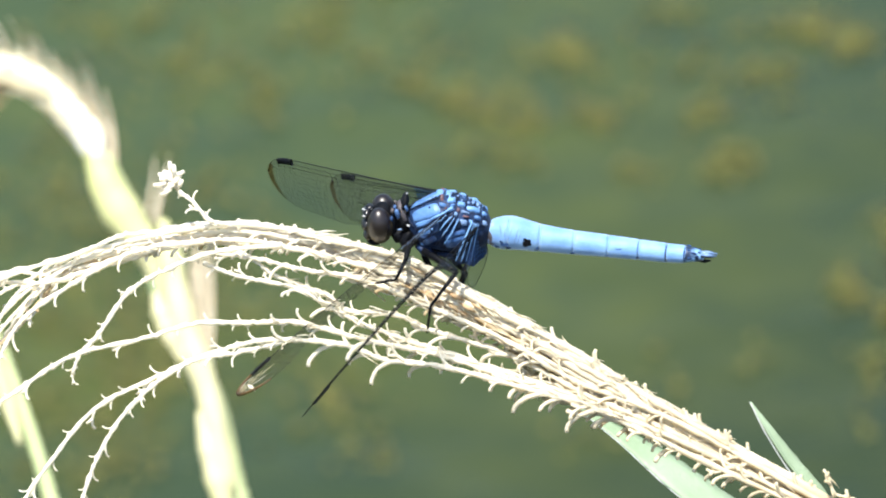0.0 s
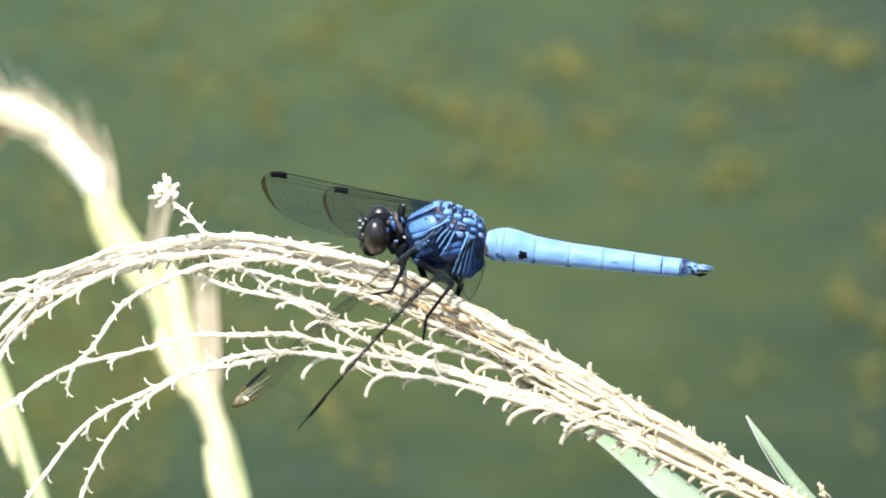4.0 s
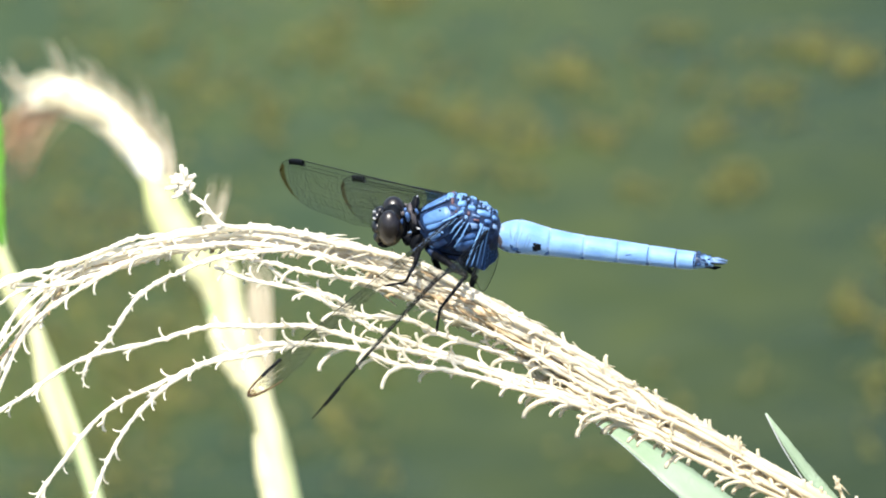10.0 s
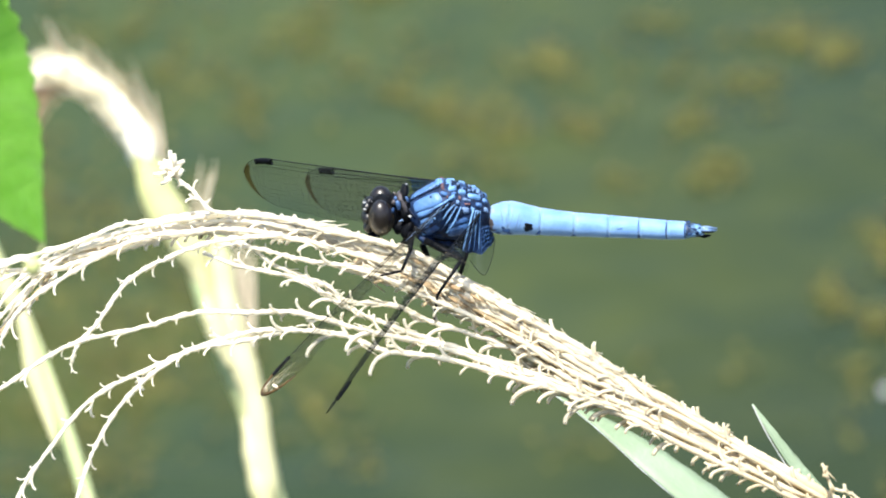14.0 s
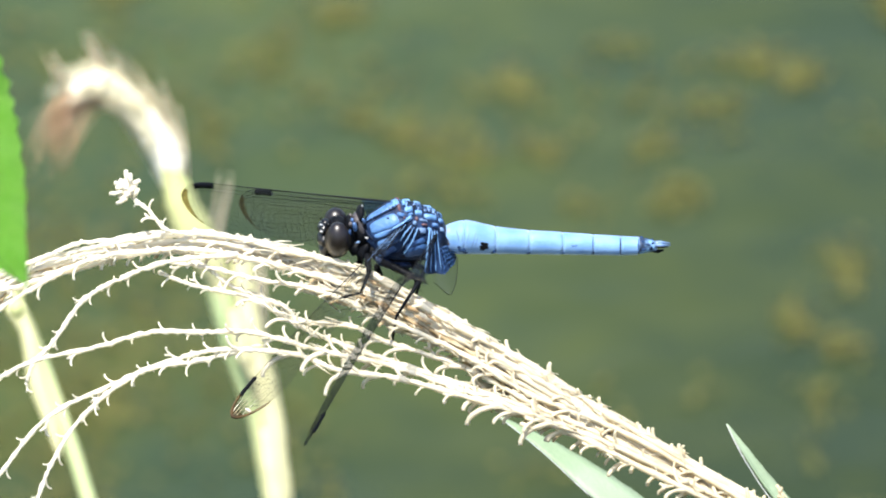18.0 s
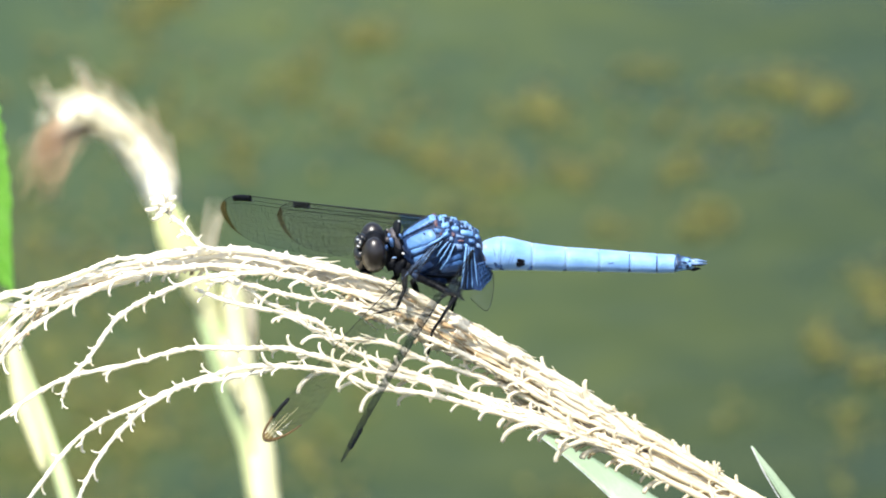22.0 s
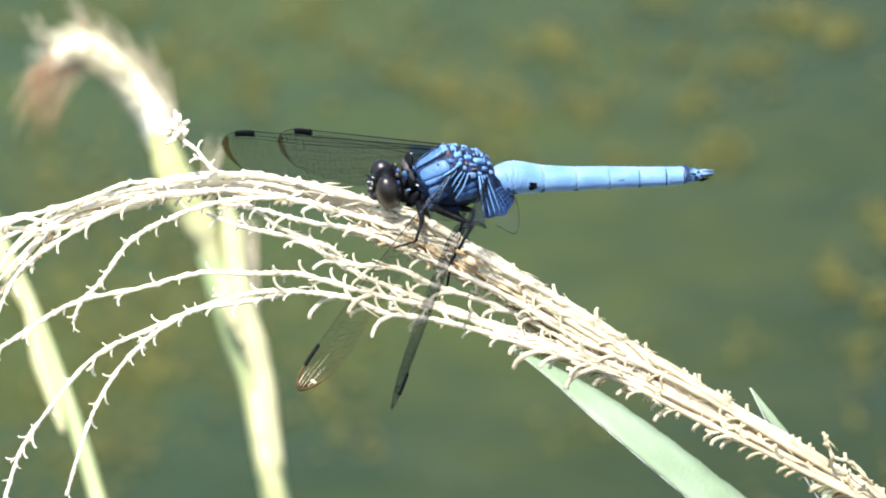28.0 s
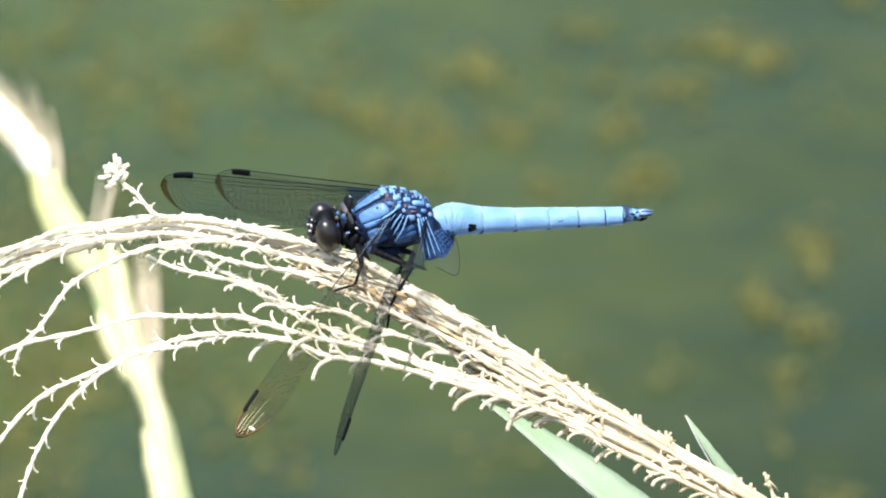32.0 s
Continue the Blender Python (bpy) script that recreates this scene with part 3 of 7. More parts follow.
    for _ in range(90):
        x = rnd.uniform(582, 716)
        p = skin.at(x, between(table, x)[1] + rnd.uniform(-2, 9), 0.1)
        p.y *= rnd.choice((1, 1, -1))
        tube(bm, [p, p + Vector((rnd.uniform(-.5, .5), rnd.uniform(-.5, .2), 0.9)) * rnd.uniform(0.25, 0.6) * MM], [0.035 * MM, 0.008 * MM], 3)
    part("bristles", bm, BLACK, body, "short dark bristles")
    return body


NECK = seen(566, 452, 0)


def build_head(top):
    def at(x, y, away=0.0):
        return seen(x, y, away) - NECK

    def lump(name, x, y, away, rx, ry, rz, material, label="", turn=0.0, u=16, v=10, wob=0.0):
        """An egg-shaped part; rx, ry half sizes across and up in units of U, rz half depth in mm."""
        bm = bmesh.new()
        ball(bm, at(x, y, away), (rx * U, rz * MM, ry * U), Matrix.Rotation(radians(turn), 4, "Y"), u, v)
        if wob:
            for q in bm.verts:
                q.co += q.co.normalized() * wob * MM * noise.noise(q.co / MM * 1.5)
        return part(name, bm, material, head, label)

    bm = bmesh.new()
    ball(bm, at(531, 446, 0.3), (22 * U, 2.3 * MM, 31 * U), Matrix.Rotation(radians(-8), 4, "Y"), 20, 14)
    tube(bm, [at(545, 450, 0), at(560, 452, 0), at(580, 450, 0)], [1.6 * MM, 1.15 * MM, 1.5 * MM], 14)
    head = part("head", bm, BLACK, top, "black head")
    head.location = NECK
    # the eyes meet on the crown
    lump("eye", 531, 458, -2.3, 20.5, 32, 1.75, EYE, "large glossy dark brown eye", -7, 28, 20)
    lump("eye", 527, 426, 2.6, 21, 25, 1.75, EYE, "large glossy dark brown eye", -7, 28, 20)
    lump("eye_rim", 531, 460, -1.9, 23, 33.5, 1.4, RIM, "thin yellowish rim round the eye", -7, 28, 16)
    # face, from the crown down to the mouth
    lump("crown", 509, 428, 0.2, 8, 6, 0.8, FACE_BLACK, "shiny black crown")
    lump("forehead", 504, 437, 0.0, 9, 11, 1.5, FACE_BLACK, "shiny black forehead", 10, 18, 12)
    lump("face_shield", 504, 456, 0.0, 10, 13, 1.6, FACE_BLACK, "", 8, 18, 12)
    lump("upper_lip", 507, 474, 0.1, 10, 10, 1.5, FACE_BLACK, "", 0)
    lump("jaw", 519, 484, 0.0, 15, 7, 1.5, BLACK, "", -10)
    lump("jaw_edge", 511, 470, -1.0, 5, 15, 0.7, RIM, "yellow-brown edge of the jaw", 18)
    # glints of the shiny forehead, painted as small whitish lumps
    for x, y, rx, ry, away in ((501, 433, 3.2, 2.4, -1.25), (511, 431, 3.2, 2.4, -0.55), (504, 445, 4.2, 2.2, -1.45)):
        lump("face_fleck", x, y, away + 0.12, rx * 0.95, ry * 0.8, 0.13, FLECK, "painted whitish glint on the forehead", 20, 10, 8, 0.3)
    for side in (-1, 1):
        bm = bmesh.new()
        p = at(506, 428, side * 0.7)
        tube(bm, spline([p, p + Vector((-0.7, side * 0.3, 0.7)) * MM, p + Vector((-1.7, side * 0.7, 0.9)) * MM], 6), [0.07 * MM] * 3 + [0.03 * MM] * 4, 5)
        part("antenna", bm, BLACK, head)
    # back of the head
    lump("occiput", 551, 446, 0.0, 8, 34, 2.2, BLACK, "", -6)
    for x, y, rx, ry, away, m in ((552, 418, 4, 6, 0.6, DUSKY_BROWN), (553, 432, 4, 5, -1.9, DUSKY_BROWN), (552, 446, 3, 6, -2.1, DEEP), (549, 466, 3, 10, -2.2, DEEP), (556, 425, 3, 4, -1.2, DUSKY)):
        lump("occiput_patch", x, y, away, rx, ry, 0.3, m, "", 0, 10, 7, 0.12)


def build_collar(body):
    """The dark collar between head and thorax, with an upright lobe."""
    def lump(name, x, y, away, rx, ry, rz, material, label="", turn=0.0):
        bm = bmesh.new()
        ball(bm, seen(x, y, away), (rx * U, rz * MM, ry * U), Matrix.Rotation(radians(turn), 4, "Y"), 14, 9)
        for q in bm.verts:
            q.co += (q.co - seen(x, y, away)) * 0.35 * noise.noise(q.co / MM * 1.3)
        part(name, bm, material, body, label)

    lump("collar", 572, 444, 0.0, 13, 26, 2.2, BLACK, "dark collar", -12)
    lump("collar", 586, 470, 0.0, 18, 16, 2.6, BLACK, "dark underside of the collar", 25)
    lump("collar", 562, 468, 0.0, 17, 15, 2.0, BLACK, "dark underside of the neck", -20)
    lump("collar_lobe", 570, 412, 0.3, 7, 15, 1.5, BLACK, "upright black collar lobe", 12)
    lump("collar_lobe", 563, 420, 0.0, 6, 8, 1.6, DUSKY_BROWN, "", 20)
    lump("collar_lobe_tip", 574, 399, 0.2, 2.0, 1.4, 0.2, FLECK, "pale tip of the lobe")
    lump("collar_plate", 561, 437, -1.6, 5, 9, 0.25, DUSKY, "", -14)
    lump("collar_plate", 572, 438, -1.9, 4, 15, 0.3, DUSKY_BROWN, "", -22)
    lump("collar_plate", 577, 426, -1.7, 3, 6, 0.3, DUSKY, "", -25)
    lump("collar_fleck", 582, 456, -2.35, 3.6, 2.0, 0.2, FLECK, "", 20)
    lump("collar_fleck", 567, 463, -2.0, 6, 1.2, 0.2, DUSKY_PALE, "", -18)
    for side in (-1, 1):
        lump("hip", 577, 477, side * 1.6, 9, 19, 1.2, BLACK, "black hip of the front leg", 30)
        lump("hip", 612, 494, side * 1.5, 20, 10, 1.5, NIGHT, "dark hip", 24)
        lump("hip", 648, 498, side * 1.3, 22, 8, 1.4, NIGHT, "dark hip", 6)


ABDOMEN = [(714, 441, 470, 0.9), (720, 435, 477, 0.9), (728, 430, 481, 0.92), (742, 425.5, 484, 0.95), (756, 423.5, 484.5, 0.95), (772, 426, 484, 0.95), (790, 430.5, 484, 0.95), (808, 434.5, 484, 0.98),
           (838, 438.5, 484, 1.0), (868, 441.5, 484.5, 1.0), (928, 445, 485, 1.05), (983, 449, 485.5, 1.08), (1032, 452, 486.5, 1.08), (1064, 453.5, 485, 1.05), (1074, 456, 482, 1.05), (1092, 460, 480, 1.05), (1098, 463, 477, 1.0)]


def build_abdomen(top):
    bm = bmesh.new()
    rows = [between(ABDOMEN, 712 + 386 * i / 60) for i in range(61)]
    loft(bm, [(x, t + 0.7, b - 0.7, s) for x, t, b, s in rows], 24)
    skin_bm = bmesh.new()
    loft(skin_bm, rows, 32)
    abdomen = part("abdomen", bm, POWDER, top, "slender abdomen, powder blue with dark joints")
    skin = Skin(skin_bm, abdomen, None)
    skin_bm.free()
    cuts = (713, 752, 808, 868, 928, 983, 1032, 1064, 1093)
    for i, (x0, x1) in enumerate(zip(cuts, cuts[1:])):
        gap = 0.25 if i < 4 else 0.45
        bm = bmesh.new()
        steps = 12
        ring = []
        for j in range(steps + 1):
            x, t, b, s = between(ABDOMEN, x0 + gap + (x1 - x0 - 2 * gap) * j / steps)
            tuck = 0.8 if j in (0, steps) else 0.0
            flare = 0.5 * (j / steps) ** 6
            ring.append((x, t + tuck - flare, b - tuck + flare, s))
        loft(bm, ring, 32)
        for v in bm.verts:
            v.co += Vector((0, v.co.y, 0)).normalized() * 0.02 * MM * noise.noise(v.co / MM * 0.8)
        part("abdomen_segment", bm, POWDER if i < 7 else TAIL, abdomen, "pale powder-blue segment" if i < 7 else "dusky blue-black segment")
    # dark base by the thorax, streaks, spots and ticks at the joints
    skin.plate("base_patch", ((714, 452), (724, 446), (736, 484), (722, 482)), 0.05, DUSKY_BROWN, 6, "dusky brown patch", rough=0.06)
    skin.plate("base_patch", ((716, 440), (730, 434), (734, 446), (718, 452)), 0.04, ROSY, 5, "rosy grey patch", rough=0.05)
    for x, y, rx, ry in ((751, 476, 7, 5), (757, 481, 5, 3), (746, 472, 4, 3), (737, 480, 5, 3), (808, 478, 3.5, 5.5), (805, 481, 4, 2.5), (868, 482, 4.5, 2.2), (928, 482.5, 4.5, 2), (983, 482, 3, 3), (948, 470, 4.5, 1.3), (953, 469, 3, 1.2)):
        skin.knob("dusky_mark", x, y, rx, ry, 0.06, DEEP if ry > 2 else DUSKY)
    for x, y, rx, ry in ((789, 471, 7.5, 6.5), (787, 466, 4.6, 3.6), (793, 467, 4.4, 3.4), (787, 475, 5, 3.6), (794, 473, 4.6, 3), (784, 471, 3, 2.4)):
        skin.knob("spot", x, y, rx, ry, 0.07, BLACK, "small black spot")
    for pts, r in ((((775, 444), (772, 458), (767, 474)), 0.10), (((763, 440), (762, 452), (758, 466)), 0.08), (((752, 445), (751, 458), (752, 470)), 0.10), (((779, 452), (777, 462), (773, 474)), 0.07), (((740, 440), (744, 455), (745, 468)), 0.10)):
        skin.fold("dusky_stripe", pts, r, -0.02, DUSKY_PALE, flat=0.6)
    for x, r in ((983, 0.05), (1032, 0.10), (1064.5, 0.12)):
        t, b = between(ABDOMEN, x)[1:3]
        skin.fold("joint_line", ((x, t + 4), (x - 0.5, (t + b) / 2), (x, b - 2)), r, 0.0, DEEP, even=0.4)
    for x, y, rx, ry in ((1071, 463, 4, 3), (1080, 468, 6, 3), (1073, 476, 5, 3), (1086, 474, 4, 4), (1090, 466, 3, 3)):
        skin.knob("dusky_mark", x, y, rx, ry, 0.06, DEEP)
    for side in (-1, 1):
        bm = bmesh.new()
        tube(bm, [seen(1090, 467 - 2 * side, side * 0.45), seen(1104, 466 - 2.5 * side, side * 0.6), seen(1121, 467 - 2 * side, side * 0.35)], [0.32 * MM, 0.28 * MM, 0.07 * MM], 8)
        part("tail_clasper", bm, DUSKY_PALE, abdomen, "dusky blue tail clasper")
        # a thin black strip stands in for the shade below the clasper
        bm = bmesh.new()
        tube(bm, [seen(1094, 470 - 2 * side, side * 0.4 - 0.4), seen(1106, 470 - 2 * side, side * 0.5 - 0.4), seen(1116, 469.5 - 2 * side, side * 0.4 - 0.4)], [0.1 * MM, 0.14 * MM, 0.05 * MM], 6)
        part("clasper_shade", bm, BLACK, abdomen, "shade under the clasper, painted black")
    bm = bmesh.new()
    tube(bm, [seen(1090, 476, 0), seen(1099, 479, 0), seen(1110, 477, 0)], [0.4 * MM, 0.3 * MM, 0.1 * MM], 8)
    part("tail_clasper", bm, BLACK, abdomen, "black lower clasper")


def build_wing(top, name, base, stigma, lead_tip, chord, width, hind, root_chord=None, net=1.0):
    """base, stigma and tip of the leading edge and the way to the trailing edge, in mm."""
    base, stigma, lead_tip = Vector(base), Vector(stigma), Vector(lead_tip)
    d = (lead_tip - base).normalized()
    c = Vector(chord)
    c = (c - d * c.dot(d)).normalized()
    up = d.cross(c)
    c0 = Vector(root_chord or chord)
    c0 = (c0 - d * c0.dot(d)).normalized()
    length = (lead_tip - base).length

    def at(s, w):
        """s along the wing, w across it from the leading edge."""
        if hind:
            k = min(1, (s / 0.10) ** 0.5) * (0.80 + (0.42 if net == 1 else 0.0) * math.exp(-((s - 0.22) / 0.22) ** 2))
            k *= 1 if net == 1 else 0.18 + 0.82 * min(1, s / 0.36)
        else:
            k = (0.32 if net == 1 else 0.1) + (0.68 if net == 1 else 0.9) * math.sin(min(1, s / 0.62) * math.pi / 2) ** 1.2
        k *= 1 - 0.16 * max(0, s - 0.6) / 0.4
        if s > 0.84:
            w = 0.42 + (w - 0.42) * math.sqrt(max(0, 1 - ((s - 0.84) / 0.16) ** 2))
        ripple = 0.16 * math.sin(w * 22) * (1 - s)
        tw = min(1.0, max(0.0, (s - 0.10) / 0.22))
        tw = tw * tw * (3 - 2 * tw)
        cc = (c0 * (1 - tw) + c * tw).normalized()
        if net > 1 and not hind:
            tip = min(1.0, max(0.0, (s - 0.66) / 0.26))
            cc = (cc + Vector((0.22, 0, 0)) * tip * tip * (3 - 2 * tip)).normalized()
        return (base + d * (s * length) + cc * (w * width * k - 0.3 * math.sin(math.pi * s)) + up * (ripple + 0.5 * math.sin(math.pi * s))) * MM

    def rim(j, t):
        """A place on the rounded tip: j from the front round to the back, t inwards."""
        s = 0.84 + 0.16 * math.sin(math.pi * j) * (1 - t)
        return at(0.84, 0.42).lerp(at(min(0.9995, 0.84 + 0.16 * math.sin(math.pi * j)), 0.0 if j < 0.5 else 1.0), 1 - t)

    def sheet(s0, s1, n, m=10, far_w=1.0):
        bm = bmesh.new()
        g = [[bm.verts.new(at(s0 + (s1 - s0) * i / n, far_w * j / m)) for j in range(m + 1)] for i in range(n + 1)]
        for r0, r1 in zip(g, g[1:]):
            for j in range(m):
                bm.faces.new((r0[j], r0[j + 1], r1[j + 1], r1[j]))
        return bm

    wing = part(name, sheet(0.0, 0.9995, 34), FILM if net == 1 else (EDGE_ON_FILM if hind else SMOKY), top, "clear wing film with a fine dark net")
    bm = bmesh.new()
    g = [[bm.verts.new(rim(0.30 + (0.52 if net == 1 or hind else 0.30) * i / 20, t) + up * 0.05 * MM) for t in (0, 0.05, 0.05 + (0.15 if net == 1 else 0.13) * math.sin(math.pi * min(1.0, 0.12 + i / 20)) ** 0.8)] for i in range(21)]
    for r0, r1 in zip(g, g[1:]):
        for j in range(2):
            bm.faces.new((r0[j], r0[j + 1], r1[j + 1], r1[j]))
    part("amber_tip", bm, AMBER if net == 1 or not hind else SMOKY, wing, "amber-brown wing tip" if net == 1 or not hind else "smoky wing tip")
    if net > 1 and not hind:
        # the tip is folded: a brown hem round it, and golden pleats that run together there
        bm = bmesh.new()
        tube(bm, [rim(0.02 + 0.80 * i / 16, 0.0) for i in range(17)], [0.07 * MM + 0.15 * MM * math.sin(math.pi * (0.1 + 0.85 * i / 16)) for i in range(17)], 6)
        part("tip_hem", bm, AMBER_HEM, wing, "amber-brown hem of the wing tip")
        # the curled edge catches the sun; a pale lump paints that glint
        bm = bmesh.new()
        ball(bm, rim(0.62, 0.12) + up * 0.1 * MM, (0.70 * MM, 0.36 * MM, 0.24 * MM), Matrix.Rotation(radians(35), 4, "Y"), 10, 6)
        part("curled_edge", bm, WHITE_EDGE, wing, "curled wing edge with its sun glint painted pale")
        for n in range(4):
            j, inner = 0.32 + 0.08 * n, 0.18 + 0.15 * n
            fan = bmesh.new()
            far_end = at(0.90 - 0.03 * (n % 3), inner)
            tube(fan, [rim(j, 0.06).lerp(far_end, i / 6) + up * (0.07 + 0.1 * math.sin(math.pi * i / 6)) * MM for i in range(7)], [(0.065 - 0.008 * (n % 4)) * MM * (1 - 0.75 * i / 6) for i in range(7)], 5)
            part("tip_fold", fan, GOLD if n % 3 else WHITE_EDGE, wing, "golden fold near the wing tip")
    if net == 1:
        bm = sheet(0.0, 0.12, 8)
        for v in bm.verts:
            v.co += up * 0.06 * MM
        part("wing_base", bm, BASE_FILM, wing, "bluish wing root")
    elif not hind:
        for w, r, end in ((0.0, 0.10, 0.14), (0.16, 0.06, 0.18), (0.5, 0.06, 0.16), (0.9, 0.05, 0.12)):
            bm = bmesh.new()
            tube(bm, [at(0.01 + end * i / 8, w) + up * 0.05 * MM for i in range(9)], [r * MM * (1 - 0.75 * i / 8) for i in range(9)], 5)
            part("root_vein", bm, DUSKY_PALE, wing, "pale blue root vein")
    # veins
    bm = bmesh.new()
    rnd = random.Random(11 + hind)
    ws = [0, 0.09, 0.17, 0.30, 0.46, 0.64, 0.82, 1.0]
    for w, r in zip(ws, (0.10, 0.045, 0.055, 0.028, 0.024, 0.024, 0.022, 0.030)):
        tube(bm, [at(0.999 * i / 30, w) for i in range(31)], [r * (1 if net == 1 else 0.8) * MM * (1 - 0.55 * i / 30) for i in range(31)], 4)
    for a, b, n in ((0, 1, 26), (1, 2, 22), (2, 3, 30), (3, 4, 34), (4, 5, 34), (5, 6, 34), (6, 7, 36)):
        for i in range(n):
            s = 0.03 + 0.93 * (i + rnd.uniform(0.2, 0.8)) / n
            w0, w1 = ws[a], ws[b]
            wm = (w0 + w1) / 2
            tube(bm, [at(s, w0), at(s + rnd.uniform(-0.006, 0.012), wm), at(s + rnd.uniform(-0.01, 0.012), w1)], 0.015 * net * MM, 3)
        if a > 1:
            wm = (ws[a] + ws[b]) / 2
            pts = [at(0.12 + 0.83 * i / 40, wm + 0.02 * (-1) ** i) for i in range(41)]
            tube(bm, pts, 0.013 * net * MM, 3)
    part("vein_net", bm, VEIN, wing)
    thin = 1.0 if net == 1 else 0.5
    s_st = (stigma - base).dot(d) / length
    bm = bmesh.new()
    g = []
    for i in range(7):
        s = s_st - 0.045 + 0.09 * i / 6
        row = []
        for w, e in ((-0.015, 0), (0.0, 0.2), (0.105 * thin, 0.2), (0.12 * thin, 0), (0.105 * thin, -0.2), (0.0, -0.2)):
            row.append(bm.verts.new(at(s, w) + up * e * MM))
        g.append(row)
    for r0, r1 in zip(g, g[1:]):
        for k in range(6):
            bm.faces.new((r0[k], r0[(k + 1) % 6], r1[(k + 1) % 6], r1[k]))
    bm.faces.new(g[0])
    bm.faces.new(g[-1][::-1])
    part("wing_spot", bm, BLACK, wing, "black spot near the wing tip")
    return wing


def build_lobe(wing):
    """The folded blue root of the near hind wing, with pale ribs and a fine net."""
    a, b, c, d = in_body(60, -6, -3.9), in_body(86, 0, -3.0), in_body(108, 48, 0.2), in_body(40, 66, -6.6)
    sag = in_body(6, 20, -1.5) - in_body(0, 0, 0)

    def at(u, v):
        swell = math.sin(math.pi * v) * u * u
        return a.lerp(b, v).lerp(d.lerp(c, v), u) + sag * swell * 0.8 + Vector((0, -0.35, 0)) * MM * math.sin(v * 16) * u

    bm = bmesh.new()
    n = 12
    g = [[bm.verts.new(at(i / n, j / n)) for j in range(n + 1)] for i in range(n + 1)]
    for r0, r1 in zip(g, g[1:]):
        for j in range(n):
            bm.faces.new((r0[j], r0[j + 1], r1[j + 1], r1[j]))
    lobe = part("wing_lobe", bm, NIGHT, wing, "dark blue wing root with pale ribs")
    near = Vector((0, -0.12, 0.02)) * MM
    for v0, v1, r, end in ((0.02, 0.02, 0.17, 1.0), (0.2, 0.14, 0.11, 0.95), (0.36, 0.27, 0.12, 0.96), (0.52, 0.42, 0.09, 0.9)):
        bm = bmesh.new()
        tube(bm, [at(end * i / 10, v0 + (v1 - v0) * i / 10) + near for i in range(11)], [r * MM * (0.5 + 0.5 * math.sin(math.pi * (0.2 + 0.75 * i / 10))) for i in range(11)], 6)
        part("root_vein", bm, PALE, lobe)
    bm = bmesh.new()
    for i in range(5):
        v = 0.52 + 0.10 * i
        tube(bm, [at(0.45 + 0.55 * t / 8, v + 0.02 * (-1) ** t) + near for t in range(9)], 0.05 * MM, 4)
    for i in range(6):
        u = 0.48 + 0.10 * i
        tube(bm, [at(u + 0.015 * (-1) ** t, 0.48 + 0.5 * t / 8) + near for t in range(9)], 0.045 * MM, 4)
    part("lobe_net", bm, THORAX_BLUE, lobe)
    # clear flap beyond the blue
    bm = bmesh.new()
    g = [[bm.verts.new(at(0.98 + 0.4 * i / 6 * math.sin(math.pi * (0.15 + 0.8 * j / 10)), 0.2 + 0.8 * j / 10)) for j in range(11)] for i in range(7)]
    for r0, r1 in zip(g, g[1:]):
        for j in range(10):
            bm.faces.new((r0[j], r0[j + 1], r1[j + 1], r1[j]))
    part("clear_flap", bm, FILM, wing)
    bm = bmesh.new()
    tube(bm, [at(0.98 + 0.4 * math.sin(math.pi * (0.15 + 0.8 * j / 10)), 0.2 + 0.8 * j / 10) for j in range(11)], 0.045 * MM, 4)
    part("flap_edge", bm, VEIN, wing)


def build_leg(top, pts, thick):
    pts = [p for p in pts]
    bm = bmesh.new()
    tube(bm, spline(pts[:2] + [pts[2]], 8)[:1] + [pts[0].lerp(pts[1], t) for t in (0.3, 0.7)] + [pts[1]], [thick * 1.1 * MM, thick * 1.25 * MM, thick * MM, thick * 0.8 * MM], 8)
    leg = part("leg", bm, BLACK, top, "thin black spiny leg")
    bm = bmesh.new()
    tube(bm, [pts[1], pts[1].lerp(pts[2], 0.5), pts[2]], [thick * 0.75 * MM, thick * 0.6 * MM, thick * 0.5 * MM], 7)
    shin = part("shin", bm, BLACK, leg)
    bm = bmesh.new()
    tube(bm, spline(pts[2:], 5), [thick * 0.45 * MM] * 5 + [thick * 0.25 * MM], 6)
    part("foot", bm, BLACK, leg)
    bm = bmesh.new()
    rnd = random.Random(2)
    for i in range(9):
        p = pts[1].lerp(pts[2], (i + 0.5) / 9)
        d = (pts[2] - pts[1]).normalized()
        o = d.cross(Vector((rnd.uniform(-1, 1), 1, rnd.uniform(-1, 1)))).normalized()
        tube(bm, [p, p + (o * (-1) ** i + d * 0.7) * 0.9 * MM], [0.06 * MM, 0.015 * MM], 3)
    part("spines", bm, BLACK, leg)


HINGES = {"far_front": Vector((-0.5, 3.0, 4.1)) * MM, "far_hind": Vector((4.0, 3.0, 3.9)) * MM, "near_front": Vector((0.4, -3.2, 3.0)) * MM, "near_hind": Vector((6.0, -3.2, 2.2)) * MM}


